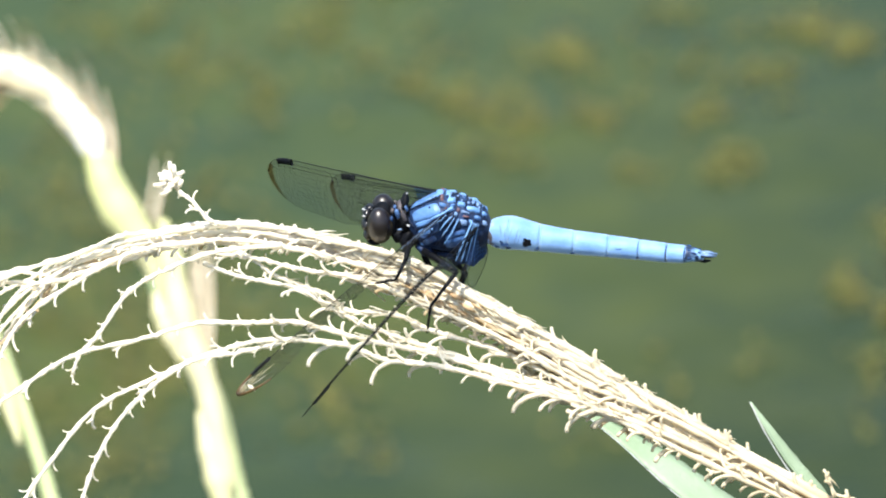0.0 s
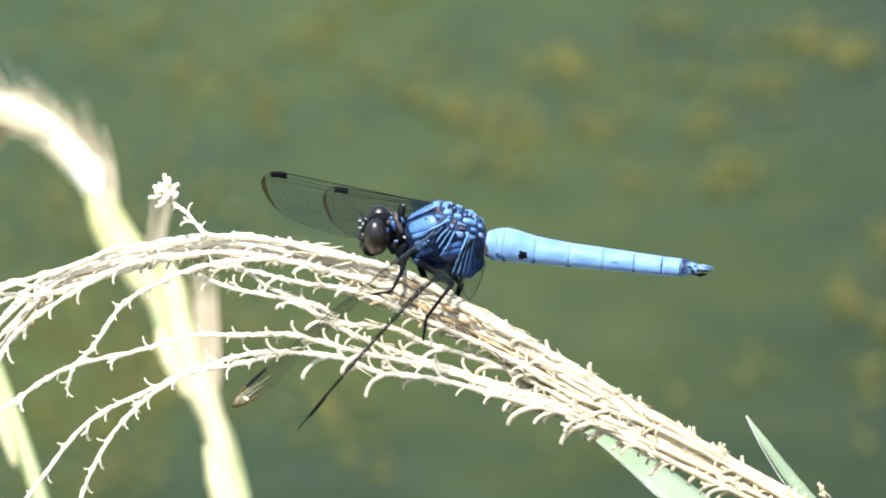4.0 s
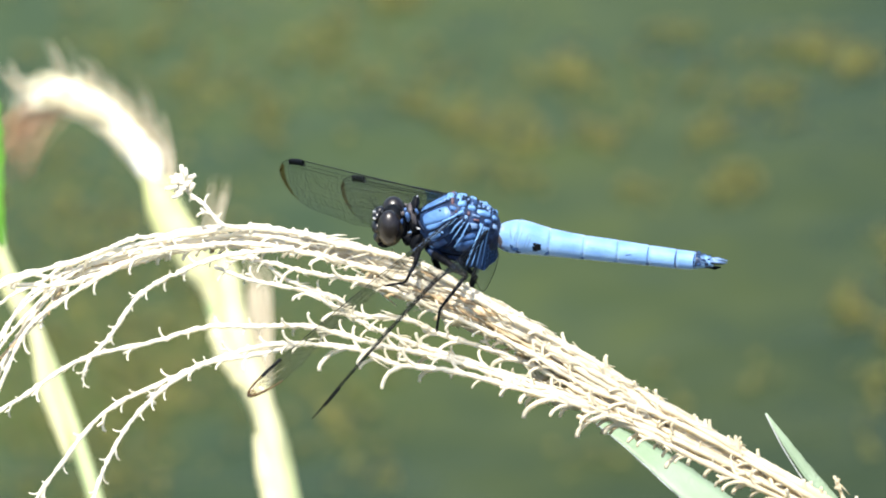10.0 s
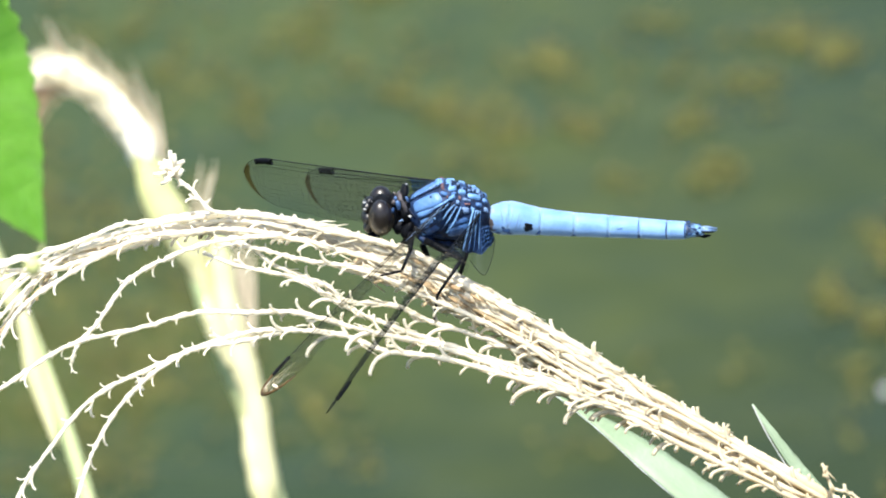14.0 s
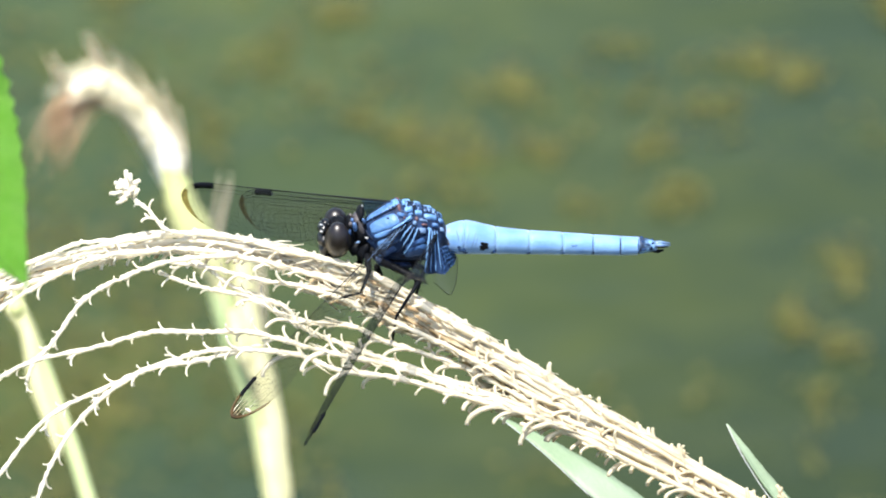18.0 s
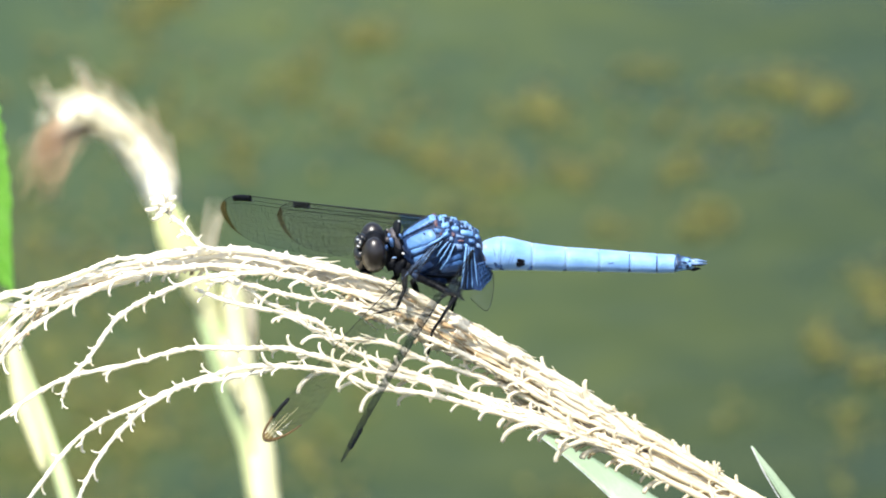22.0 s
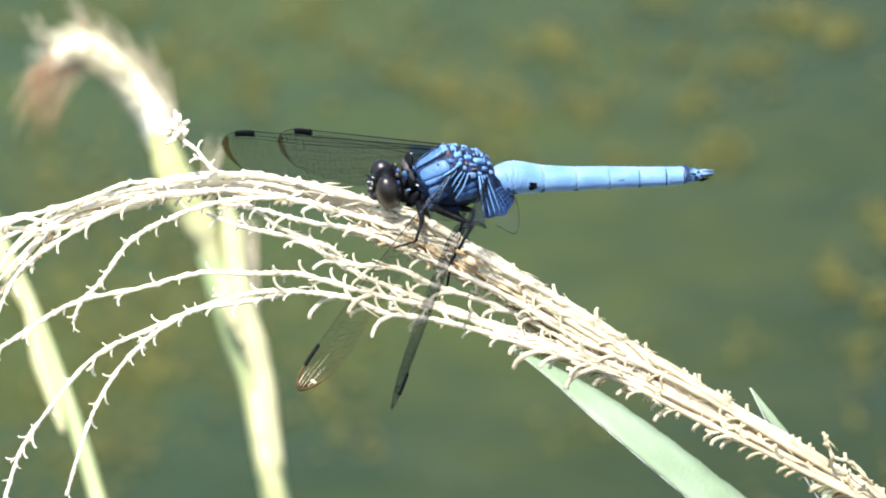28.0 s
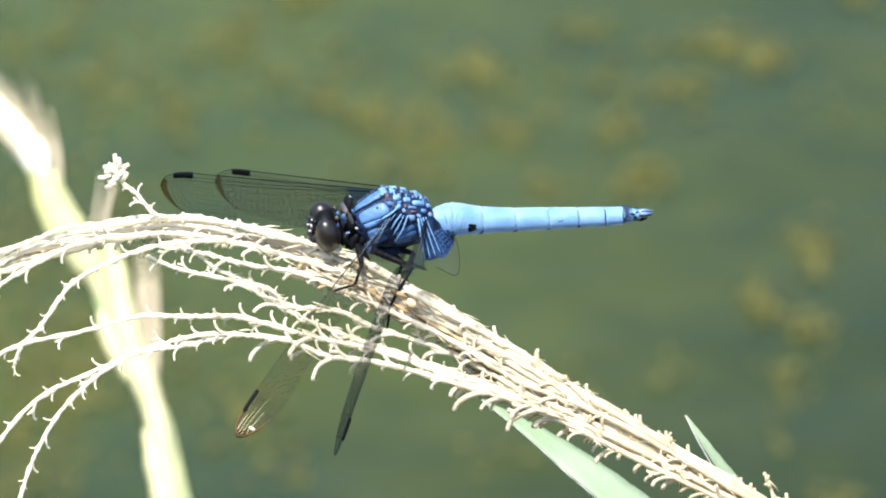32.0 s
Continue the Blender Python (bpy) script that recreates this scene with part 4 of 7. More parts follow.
def build_dragonfly():
    top = tagged(new("dragonfly"), "powder-blue dragonfly with dark eyes perched on a dry plume", "dragonfly")
    build_collar(build_thorax(top))
    build_head(top)
    build_abdomen(top)
    view = FIRST_TURN.transposed() @ AHEAD
    build_wing(top, "front_wing", (-0.5, 3.0, 4.1), (-23.9, 27.3, -4.8), (-27.3, 31.0, -5.9), (0.33, -0.1, -0.75), 9.0, 0)
    build_wing(top, "hind_wing", (4.0, 3.0, 3.9), (-15.0, 30.0, -7.2), (-18.9, 35.2, -9.3), (0.22, -0.1, -0.75), 10.5, 1)
    build_wing(top, "front_wing", (0.4, -3.2, 3.0), (-23.4, -26.7, -12.2), (-27.2, -31.6, -15.5), view * -1 + Vector((0.30, 0, 0)), 9.5, 0, None, 1.5)
    near_hind = build_wing(top, "hind_wing", (6.0, -3.2, 2.2), (-13.8, -41.5, -9.0), (-16.4, -47.8, -11.2), view * -1 + Vector((-0.25, 0, 0)), 6.6, 1, (0.6, 0.6, -0.4), 1.5)
    build_lobe(near_hind)
    # legs: hip, knee, ankle, claw
    build_leg(top, [in_body(-50, 28, -2.4), in_body(-56, 58, -6.0), in_body(-74, 92, -7.5), in_body(-112, 98, -7.0)], 0.42)
    build_leg(top, [in_body(-25, 42, -2.6), in_body(34, 80, -6.5), in_body(-14, 140, -8.5), in_body(-22, 188, -8.0)], 0.44)
    build_leg(top, [in_body(20, 48, -1.8), in_body(52, 62, -2.2), in_body(36, 108, -2), in_body(24, 140, -2)], 0.4)
    build_leg(top, [in_body(-52, 36, 2), in_body(-70, 60, 3.2), in_body(-86, 74, 2.5), in_body(-112, 78, 2.2)], 0.38)
    build_leg(top, [in_body(-25, 50, 2.2), in_body(-10, 84, 4.0), in_body(-20, 106, 3), in_body(-36, 116, 3)], 0.38)
    build_leg(top, [in_body(20, 54, 2.2), in_body(50, 84, 3.6), in_body(30, 130, 3), in_body(20, 150, 3)], 0.38)
    return top


dragonfly = build_dragonfly()
wings = dict(zip(("far_front", "near_front", "far_hind", "near_hind"), sorted((o for o in dragonfly.children if "_wing" in o.name), key=lambda o: o.name)))
dragonfly_head = next(o for o in dragonfly.children if o.name == "head")


# ---------------------------------------------------------------- the dry plume it sits on
def build_plume():
    rnd = random.Random(21)
    top = tagged(new("plume"), "bare straw-coloured grass plume arching over the pond", "grass plume")
    top.location = P(1272, 710)
    o = top.location.copy()
    # a few hooked stubs, shared by all the loose stalks: along x, bent towards z
    hooks = []
    for i in range(10):
        bm = bmesh.new()
        b = rnd.uniform(0.7, 1.1)
        p, q1 = Vector((0, 0, 0)), Vector((0.42, rnd.uniform(-0.1, 0.1), 0.30 * b))
        q2 = q1 + Vector((0.22, rnd.uniform(-0.1, 0.1), 0.40 * b))
        q3 = q2 + Vector((rnd.uniform(-0.06, 0.05), 0, 0.2))
        tube(bm, spline([p, q1, q2, q3], 6), [0.095, 0.082, 0.074, 0.072, 0.072, 0.070, 0.062], 6)
        if i % 3 == 0:
            tube(bm, [q1, q1 + Vector((0.38, 0.05, -0.02))], [0.09, 0.06], 6)
        me = bpy.data.meshes.new("spikelet_stub")
        bm.to_mesh(me)
        bm.free()
        smooth(me)
        me.materials.append(STRAW)
        hooks.append(me)
    count = [0]
    fray = bmesh.new()
    frnd = random.Random(64)

    def raceme(pts, r0, r1, material=STRAW, hook=1.0, gap=26.0, depth=0.0, n=44, side=0.0, loose=False):
        """A stalk through (x, y) pairs with short hooked spikelet stubs; those of a loose stalk are pieces of their own."""
        pts = [P(x, y + (6.0 * math.sin(i * 2.9 + side * 5) + 2.5 * math.sin(i * 1.3 + side * 11) if 0 < i else 0), depth + 0.0006 * math.sin(i * 1.7 + side * 9)) - o for i, (x, y) in enumerate(pts)]
        n *= 3
        line = spline(pts, n)
        grain = random.Random(1000 + side)
        rough = [grain.gauss(0, 1) for _ in range(n + 1)]
        line = [p + (UP * rough[i] + SIGHT * rough[-i]) * 0.7 * U for i, p in enumerate(line)]
        bm = bmesh.new()
        tube(bm, line, [(r0 + (r1 - r0) * i / n) * U * (1 + 0.14 * math.sin(i * 0.77 + side) + 0.10 * math.sin(i * 1.9) + 0.10 * rough[(i * 7) % n]) for i in range(n + 1)], 7)
        stalk = part("raceme", bm, material, top)
        for _ in range(int(n * (0.7 if r0 > 5.7 else 0.2))):
            i = frnd.randrange(2, n - 2)
            if line[i].x + o.x < P(560, 0).x:
                continue
            d = (line[i + 1] - line[i]).normalized()
            w = UP - d * UP.dot(d)
            p = line[i] + (w * frnd.uniform(-8, 8) + SIGHT * frnd.uniform(2, 7)) * U
            tip = p - (d + w * frnd.uniform(-0.32, 0.32) + SIGHT * frnd.uniform(-0.1, 0.15)) * frnd.uniform(14, 42) * U * (1 if frnd.random() < 0.8 else -1)
            tube(fray, [p, p.lerp(tip, 0.5) + w * frnd.uniform(-2, 2) * U, tip], [1.5 * U, frnd.uniform(1.2, 2.2) * U, 0.7 * U], 3)
        bm = bmesh.new()
        total, k, joined = 0.0, 0, 0
        nxt = rnd.uniform(4, gap)
        for a, b in zip(line, line[1:]):
            seg = (b - a).length / U
            while nxt < total + seg:
                p = a.lerp(b, (nxt - total) / seg)
                d = (b - a).normalized()
                sg = (-1) ** k
                out = (UP - d * UP.dot(d)).normalized() * sg
                ln = rnd.uniform(16, 44) * hook * U * float(np.interp(p.x + o.x, (-0.052, -0.026, -0.012), (0.55, 0.62, 1.0))) * ((0.8 if p.x + o.x > 0.02 or loose else 0.5) if sg > 0 else 1.15) * (1.18 if loose else 1.0)
                w = (out + SIGHT * rnd.uniform(-0.7, 0.7)).normalized()
                m = Matrix((d, w.cross(d), w)).transposed().to_4x4()
                if loose and count[0] < 300 and p.x + o.x > P(-40, 0).x and p.x + o.x < P(1400, 0).x:
                    ob = new("spikelet_stub", hooks[rnd.randrange(10)])
                    ob.parent = stalk
                    ob.matrix_basis = Matrix.Translation(p) @ m @ Matrix.Scale(ln, 4)
                    count[0] += 1
                else:
                    q1 = p + (d * 0.85 + w * 0.42) * ln * 0.45
                    q2 = q1 + (d * 0.65 + w * 0.75) * ln * 0.38
                    q3 = q2 + (d * 0.4 + w * 0.9 - UP * 0.2) * ln * 0.2
                    tube(bm, [p, q1, q2, q3], [3.9 * U, 3.3 * U, 3.4 * U, 2.8 * U], 5)
                    joined += 1
                k += 1
                nxt += gap * rnd.choice((0.4, 0.7, 0.9, 1.15, 1.4, 1.9)) * rnd.uniform(0.85, 1.15)
            total += seg
        if joined:
            tagged(part("spikelet_stub", bm, material, stalk), kind="stuff")
        else:
            bm.free()

    # the upper bundle, from the root to the tips
    ends = [(-30, 520), (-40, 590), (-20, 640), (10, 690), (-40, 560), (30, 600), (-30, 700), (60, 560), (0, 610)]
    bends = [(60, 458), (40, 490), (70, 520), (85, 530), (20, 480), (130, 500), (50, 560), (150, 490), (90, 480)]
    for i in range(14):
        j = i / 13
        y0 = 23 * j + rnd.uniform(-2, 2)
        end, bend = ends[i * 4 % 9], bends[i * 4 % 9]
        raceme([(1640 - 10 * j, 930 + 12 * j), (1262, 705 + y0), (1090, 603 + 1.2 * y0), (935, 510 + 1.4 * y0), (790, 438 + 1.6 * y0), (640, 386 + 1.6 * y0), (500, 365 + 1.5 * y0),
                (390, 367 + 1.6 * y0), (280, 390 + 1.7 * y0), (170, 422 + 1.9 * y0), bend, (end[0] + rnd.uniform(-15, 15), end[1] + rnd.uniform(-15, 15))],
               6.8, 2.9, STRAW if i != 8 else STRAW_TAN, 0.95, 46, rnd.uniform(-0.0016, 0.0020), 56, i)
    # darker inner stalks
    for i in range(9):
        j = i / 8
        raceme([(1640, 935 + 8 * j), (1270, 728 + 24 * j), (1080, 620 + 34 * j), (920, 528 + 34 * j), (800, 472 + 30 * j), (700 - 40 * j, 436 + 26 * j)],
               7.0, 2.8, STRAW_TAN if i % 3 == 1 else STRAW, 0.8, 60, rnd.uniform(-0.0022, 0.0014), 30, i + 20)
    for i in range(6):
        j = i / 5
        raceme([(1640, 940 + 8 * j), (1450, 836 + 10 * j), (1280, 742 + 28 * j), (1110, 653 + 42 * j), (1020 - 20 * j, 610 + 56 * j), (950 + 40 * j, 576 + 70 * j)],
               6.8, 2.6, STRAW_TAN if i % 3 == 1 else STRAW, 1.0, 44, rnd.uniform(-0.002, 0.0016), 26, i + 50)
    # thick old stalks at the heart of the bundle, half coloured tan to warm its shade
    for i in range(6):
        j = i / 5
        raceme([(1645, 934 + 14 * j), (1450, 826 + 26 * j), (1265, 718 + 46 * j), (1090, 618 + 44 * j), (960, 544 + 34 * j), (880 - 40 * j, 504 + 26 * j), (800 - 20 * j, 466 + 24 * j)],
               9.5, 3.0, STRAW if i % 2 else STRAW_TAN, 0.8, 60, -0.0042 + rnd.uniform(-0.0005, 0.001), 30, i + 70)
    # flat dry strips that fill the bundle behind its outer stalks, added to lighten shaded gaps
    upper = [(1640, 934), (1450, 828), (1262, 722), (1090, 622), (935, 530), (800, 462), (690, 424)]
    front = [(1640, 930), (1450, 822), (1262, 716), (1090, 616), (960, 540), (880, 500), (820, 474)]
    for path, offs, half, near in ((upper, (-2, 8, 18, 28), 7, -0.0006), (front, (-6, 3, 11), 7, 0.0021)):
        for i, off in enumerate(offs):
            pts = [P(x, y + off * (0.6 if x > 1400 else 1.0) + rnd.uniform(-3, 3), near + rnd.uniform(-0.0006, 0.0006)) - o for x, y in path]
            bm, _line = ribbon(pts, [half * U, half * 1.3 * U, half * U * rnd.uniform(0.7, 1.4), half * U, half * 1.2 * U, half * 0.6 * U, 1.0 * U], UP, 0.25, 60, 0.00005)
            part("dry_strip", bm, STRAW, top, "flat dry straw strip")
    # brown husks left among the stalks
    for i in range(10):
        x = rnd.uniform(760, 900)
        y = 448 + 0.58 * (x - 790) + rnd.uniform(-4, 34)
        ln = rnd.uniform(18, 40)
        bm = bmesh.new()
        tube(bm, [P(x, y, 0.0024) - o, P(x + 0.5 * ln, y + 0.33 * ln, 0.0032) - o, P(x + ln, y + 0.6 * ln, 0.0026) - o], [1.2 * U, rnd.uniform(2.4, 4.4) * U, 1.0 * U], 6)
        part("husk", bm, BROWN_HUSK, top, "brown husk remnant")
    # loose lower stalks
    raceme([(1640, 945), (1280, 765), (1100, 690), (960, 631), (804, 580), (730, 553), (656, 518), (586, 486), (480, 453), (420, 438)], 5.6, 3.6, STRAW, 1.1, 27, 0.003, 50, 31, True)
    raceme([(1630, 940), (1270, 750), (1100, 668), (960, 606), (827, 553), (758, 532), (674, 511), (633, 495), (549, 455), (500, 428), (455, 405)], 5.6, 3.6, STRAW, 1.0, 27, 0.002, 50, 32, True)
    raceme([(1630, 930), (1260, 728), (1080, 640), (960, 580), (830, 515), (757, 490), (690, 460), (595, 443), (520, 428), (440, 415)], 5.6, 3.6, STRAW, 0.9, 26, 0.003, 50, 33, True)
    raceme([(1640, 945), (1290, 770), (1120, 697), (960, 636), (820, 596), (702, 567), (591, 548), (498, 534), (400, 545), (310, 560), (190, 602), (90, 655), (0, 722), (-60, 790)], 5.6, 3.8, STRAW, 1.0, 29, 0.004, 64, 34, True)
    raceme([(1640, 948), (1290, 777), (1110, 704), (960, 646), (832, 621), (739, 599), (674, 585), (605, 571), (520, 574), (430, 592), (330, 634), (225, 695), (150, 780), (100, 860), (70, 940)], 5.6, 3.8, STRAW, 1.1, 29, 0.005, 66, 35, True)
    raceme([(560, 574), (480, 585), (400, 608), (330, 650), (270, 712), (225, 790), (200, 860), (180, 940)], 5.0, 3.5, STRAW, 0.9, 27, 0.0055, 34, 36, True)
    raceme([(560, 402), (440, 418), (350, 440), (285, 490), (235, 552), (200, 604), (186, 628)], 5.0, 3.5, STRAW, 1.0, 25, 0.004, 30, 37, True)
    raceme([(420, 395), (300, 420), (180, 470), (90, 545), (40, 640), (0, 740)], 5.0, 3.5, STRAW, 1.0, 25, 0.003, 30, 38, True)
    # the upturned tip of one stalk, with a tuft
    raceme([(470, 366), (432, 358), (398, 326), (372, 300), (355, 282)], 4.2, 3.0, STRAW, 0.9, 20, 0.0035, 20, 39, True)
    bm = bmesh.new()
    for i in range(30):
        a = radians(rnd.uniform(-40, 240))
        p = P(364 + rnd.gauss(0, 6), 292 + rnd.gauss(0, 8), 0.0035 + rnd.uniform(-0.0008, 0.0008)) - o
        w = (RIGHT * math.cos(a) + UP * math.sin(a) + SIGHT * rnd.uniform(-0.8, 0.8)).normalized()
        ln = rnd.uniform(9, 24) * U
        tube(bm, [p, p + w * ln * 0.6, p + w * ln + UP * 2 * U], [3.0 * U, 4.2 * U, 3.6 * U], 6)
    part("tuft", bm, STRAW, top, "small tuft of pale spikelets")
    raceme([(1700, 967), (1611, 897), (1569, 864), (1533, 842), (1520, 824), (1513, 799)], 4.0, 2.8, STRAW, 0.55, 34, 0.006, 16, 40, True)
    tagged(part("fray", fray, STRAW, top, "fine frayed straw fibres"), kind="stuff")
    # the stem below
    bm = bmesh.new()
    pts = [P(1600, 910) - o, P(1700, 975) - o, P(1850, 1090) - o, P(2020, 1270) - o, P(2200, 1600) - o, P(2350, 2200) - o, Vector((0.145, 0.01, 0.58)) - o, Vector((0.165, 0.015, 0.3)) - o, Vector((0.18, 0.02, -0.15)) - o]
    tube(bm, spline(pts, 30), [9 * U + 0.0012 * i / 30 for i in range(31)], 10)
    part("stem", bm, STRAW_TAN, top, "dry tan stem")
    return top


plume = build_plume()


# ---------------------------------------------------------------- grass blades beside the plume
def edge_way(line, i, across):
    d = (line[min(i + 1, len(line) - 1)] - line[max(i - 1, 0)]).normalized()
    return (across - d * across.dot(d)).normalized()


def build_blade(name, label, at, pts, widths, across, fold):
    o = P(*at)
    pts = [(P(*q) if len(q) < 4 else Vector(q[:3])) - o for q in pts]
    top = tagged(new(name), label, "grass blade")
    bm, line = ribbon(pts, widths, across, fold, 70)
    blade = part("blade", bm, BLADE, top)
    bm = bmesh.new()
    nn = len(line)
    tube(bm, [p + SIGHT * 0.00012 for p in line], [1.6 * U * (0.25 + 0.75 * i / nn) for i in range(nn)], 6)
    part("midrib", bm, BLADE, blade)
    for sd in (-1, 1):
        bm = bmesh.new()
        edge = [p + edge_way(line, i, across) * (sd * np.interp(i / 70 * (len(widths) - 1), range(len(widths)), widths)) for i, p in enumerate(line)]
        tube(bm, edge, 1.1 * U, 5)
        part("blade_edge", bm, RIB, blade, "pale rough margin")
    bm = bmesh.new()
    tube(bm, line[:9], [0.8 * U] + [np.interp(i / 70 * (len(widths) - 1), range(len(widths)), widths) * (1.02 if i < 6 else 1.02 - 0.3 * (i - 5)) for i in range(1, 9)], 8, 0.12, across)
    part("blade_tip", bm, PINK, blade, "pinkish dry tip")
    return top


grass_blade = build_blade("grass_blade", "broad pale green grass blade with a pinkish tip", (1250, 790, -0.062),
                          [(1080, 698, -0.062), (1168, 754, -0.062), (1248, 813, -0.062), (1332, 878, -0.062), (1430, 957, -0.063), (1560, 1070, -0.064), (1720, 1260, -0.062), (1860, 1500, -0.055), (2000, 2000, -0.055), (2100, 2800, -0.05), (0.115, 0.03, 0.4, 0), (0.12, 0.03, -0.1, 0)],
                          [0.5 * U, 18 * U, 34 * U, 41 * U, 45 * U, 50 * U, 55 * U, 66 * U, 60 * U, 50 * U, 45 * U, 40 * U], (RIGHT * 0.5 + UP * 0.5 + AHEAD * 0.7).normalized(), 0.06)
upright_blade = build_blade("grass_blade", "narrow upright green grass blade tip", (1390, 693, -0.02),
                            [(1401, 693, -0.02), (1431, 742, -0.02), (1471, 800, -0.021), (1516, 858, -0.022), (1580, 950, -0.025), (1650, 1080, -0.025), (1760, 1300, -0.025), (1880, 1600, -0.025), (2000, 2300, -0.025), (0.105, 0.04, 0.4, 0), (0.11, 0.04, -0.1, 0)],
                            [0.5 * U, 8 * U, 13 * U, 16 * U, 20 * U, 26 * U, 34 * U, 36 * U, 36 * U, 30 * U, 30 * U], (RIGHT * 0.75 + AHEAD * 0.65).normalized(), 0.6)


# ---------------------------------------------------------------- taller grass behind, out of focus
def far(x, y, k, d=0.0):
    return V(x, y, d, k)


def build_tall_grass():
    rnd = random.Random(77)
    k = 2.55 / 2
    top = tagged(new("tall_grass"), "flowering grass stalk with cream sheaths and a drooping plume", "grass")
    ox, oy = 305, 214

    def q(x, y, d=0.0):
        return far(x - ox, y - oy, k, d)

    # the green culm down to the water
    bm = bmesh.new()
    axis = [q(290, 240), q(334, 330), q(384, 440), q(420, 545), q(456, 636), q(490, 715), q(508, 790), q(522, 860), q(536, 920), q(560, 1100), q(600, 1500), q(640, 2500), q(660, 4500), q(670, 8600)]
    tube(bm, spline(axis, 66), [float(np.interp(i, (0, 12, 20, 40, 66), (12, 23, 25, 25, 20))) * U * k for i in range(67)], 12)
    culm = part("culm", bm, CULM, top, "green culm")
    # cream sheaths wrapped round it, with the culm showing between them
    for pts, w, d in (([q(258, 214), q(300, 296), q(320, 346), q(350, 396), q(382, 446), q(402, 496), q(412, 534)], (3, 24, 35, 36, 29, 15, 4), 0.001),
                      ([q(412, 392), q(424, 450), q(432, 500), q(440, 550), q(453, 600), q(470, 650), q(486, 700), q(497, 760), q(510, 820), q(526, 880)], (8, 21, 22, 23, 25, 25, 22, 20, 16, 6), 0.004),
                      ([q(396, 520), q(405, 556), q(421, 598), q(442, 646)], (5, 16, 16, 5), 0.005),
                      ([q(471, 732), q(482, 780), q(494, 840), q(508, 892), q(530, 964), q(550, 1040)], (6, 17, 20, 20, 14, 5), 0.004)):
        bm = bmesh.new()
        line = spline([p + SIGHT * d for p in pts], 24)
        rr = [np.interp(i / 24 * (len(w) - 1), range(len(w)), w) * U * k * (1 + 0.06 * math.sin(i * 1.3 + len(w))) for i in range(25)]
        tube(bm, line, rr, 12, 0.8, UP)
        part("sheath", bm, SHEATH, top, "cream papery leaf sheath")
    # frayed papery husks that stand off in thin strips
    for (x0, y0), (x1, y1), (x2, y2), count, spread in (((390, 400), (402, 350), (414, 300), 9, 34), ((476, 650), (484, 560), (478, 450), 24, 34), ((462, 560), (470, 510), (470, 440), 6, 20), ((322, 300), (320, 232), (304, 168), 9, 20)):
        for _ in range(count):
            dx, dy = rnd.uniform(-spread, spread) * 0.5, rnd.uniform(-30, 30)
            bm, _line = ribbon([q(x0 + dx, y0 + dy * 0.3), q(x1 + dx * 0.9, y1 + dy * 0.7), q(x2 + dx * 1.2, y2 + dy)], [rnd.uniform(1.6, 3.6) * U * k, 2 * U * k, 0.4 * U * k], RIGHT, 0.3, 8, 0.00006)
            part("husk", bm, HUSK, top, "thin dry husk")
    # the plume head: a dense brush along a drooping axis
    axis = spline([q(308, 318), q(287, 250), q(262, 212), q(232, 178), q(194, 146), q(152, 124), q(114, 122), q(82, 138)], 40)
    wide = [np.interp(i / 40, (0, 0.15, 0.4, 0.65, 0.8, 0.9, 1), (22, 34, 34, 33, 33, 24, 8)) for i in range(41)]
    bm = bmesh.new()
    tube(bm, axis, [w * 0.80 * (1 + 0.05 * math.sin(i * 1.7)) * U * k for i, w in enumerate(wide)], 14)
    part("plume_axis", bm, FLUFF_CORE, top, "dense cream plume")
    bm = bmesh.new()
    for _ in range(330):
        i = int((0.02 + 0.93 * rnd.random()) * 39)
        d = (axis[i + 1] - axis[i]).normalized()
        w = UP * rnd.gauss(0, 1) + RIGHT * rnd.gauss(0, 1) + SIGHT * rnd.gauss(0, 1)
        w = (w - d * w.dot(d)).normalized()
        p = axis[i] + w * wide[i] * rnd.uniform(0.55, 0.85) * U * k
        ln = rnd.uniform(35, 80) * U * k
        e = p + (d + w * rnd.uniform(0.0, 0.34)) * ln
        tube(bm, [p, p.lerp(e, 0.5) + w * ln * 0.05, e], [1.5 * U * k, 1.1 * U * k, 0.3 * U * k], 3)
    tagged(part("plume_hairs", bm, FLUFF, top, "cream silky hairs"), kind="stuff")
    # strands that droop from the tip
    bm = bmesh.new()
    for _ in range(95):
        i = int(27 + 12 * rnd.random())
        p = axis[i] - UP * wide[i] * rnd.uniform(0, 0.7) * U * k + SIGHT * rnd.uniform(-12, 12) * U * k
        e = q(rnd.uniform(-14, 92), rnd.uniform(176, 292))
        mid = p.lerp(e, 0.5) + (UP * rnd.uniform(5, 22) - RIGHT * rnd.uniform(0, 10)) * U * k
        tube(bm, spline([p, mid, e], 5), [1.5 * U * k, 1.4 * U * k, 1.1 * U * k, 0.9 * U * k, 0.6 * U * k, 0.2 * U * k], 3)
    tagged(part("drooping_hairs", bm, RUSSET, top, "drooping russet hairs"), kind="stuff")
    # fine awns that stand up along the outer side
    bm = bmesh.new()
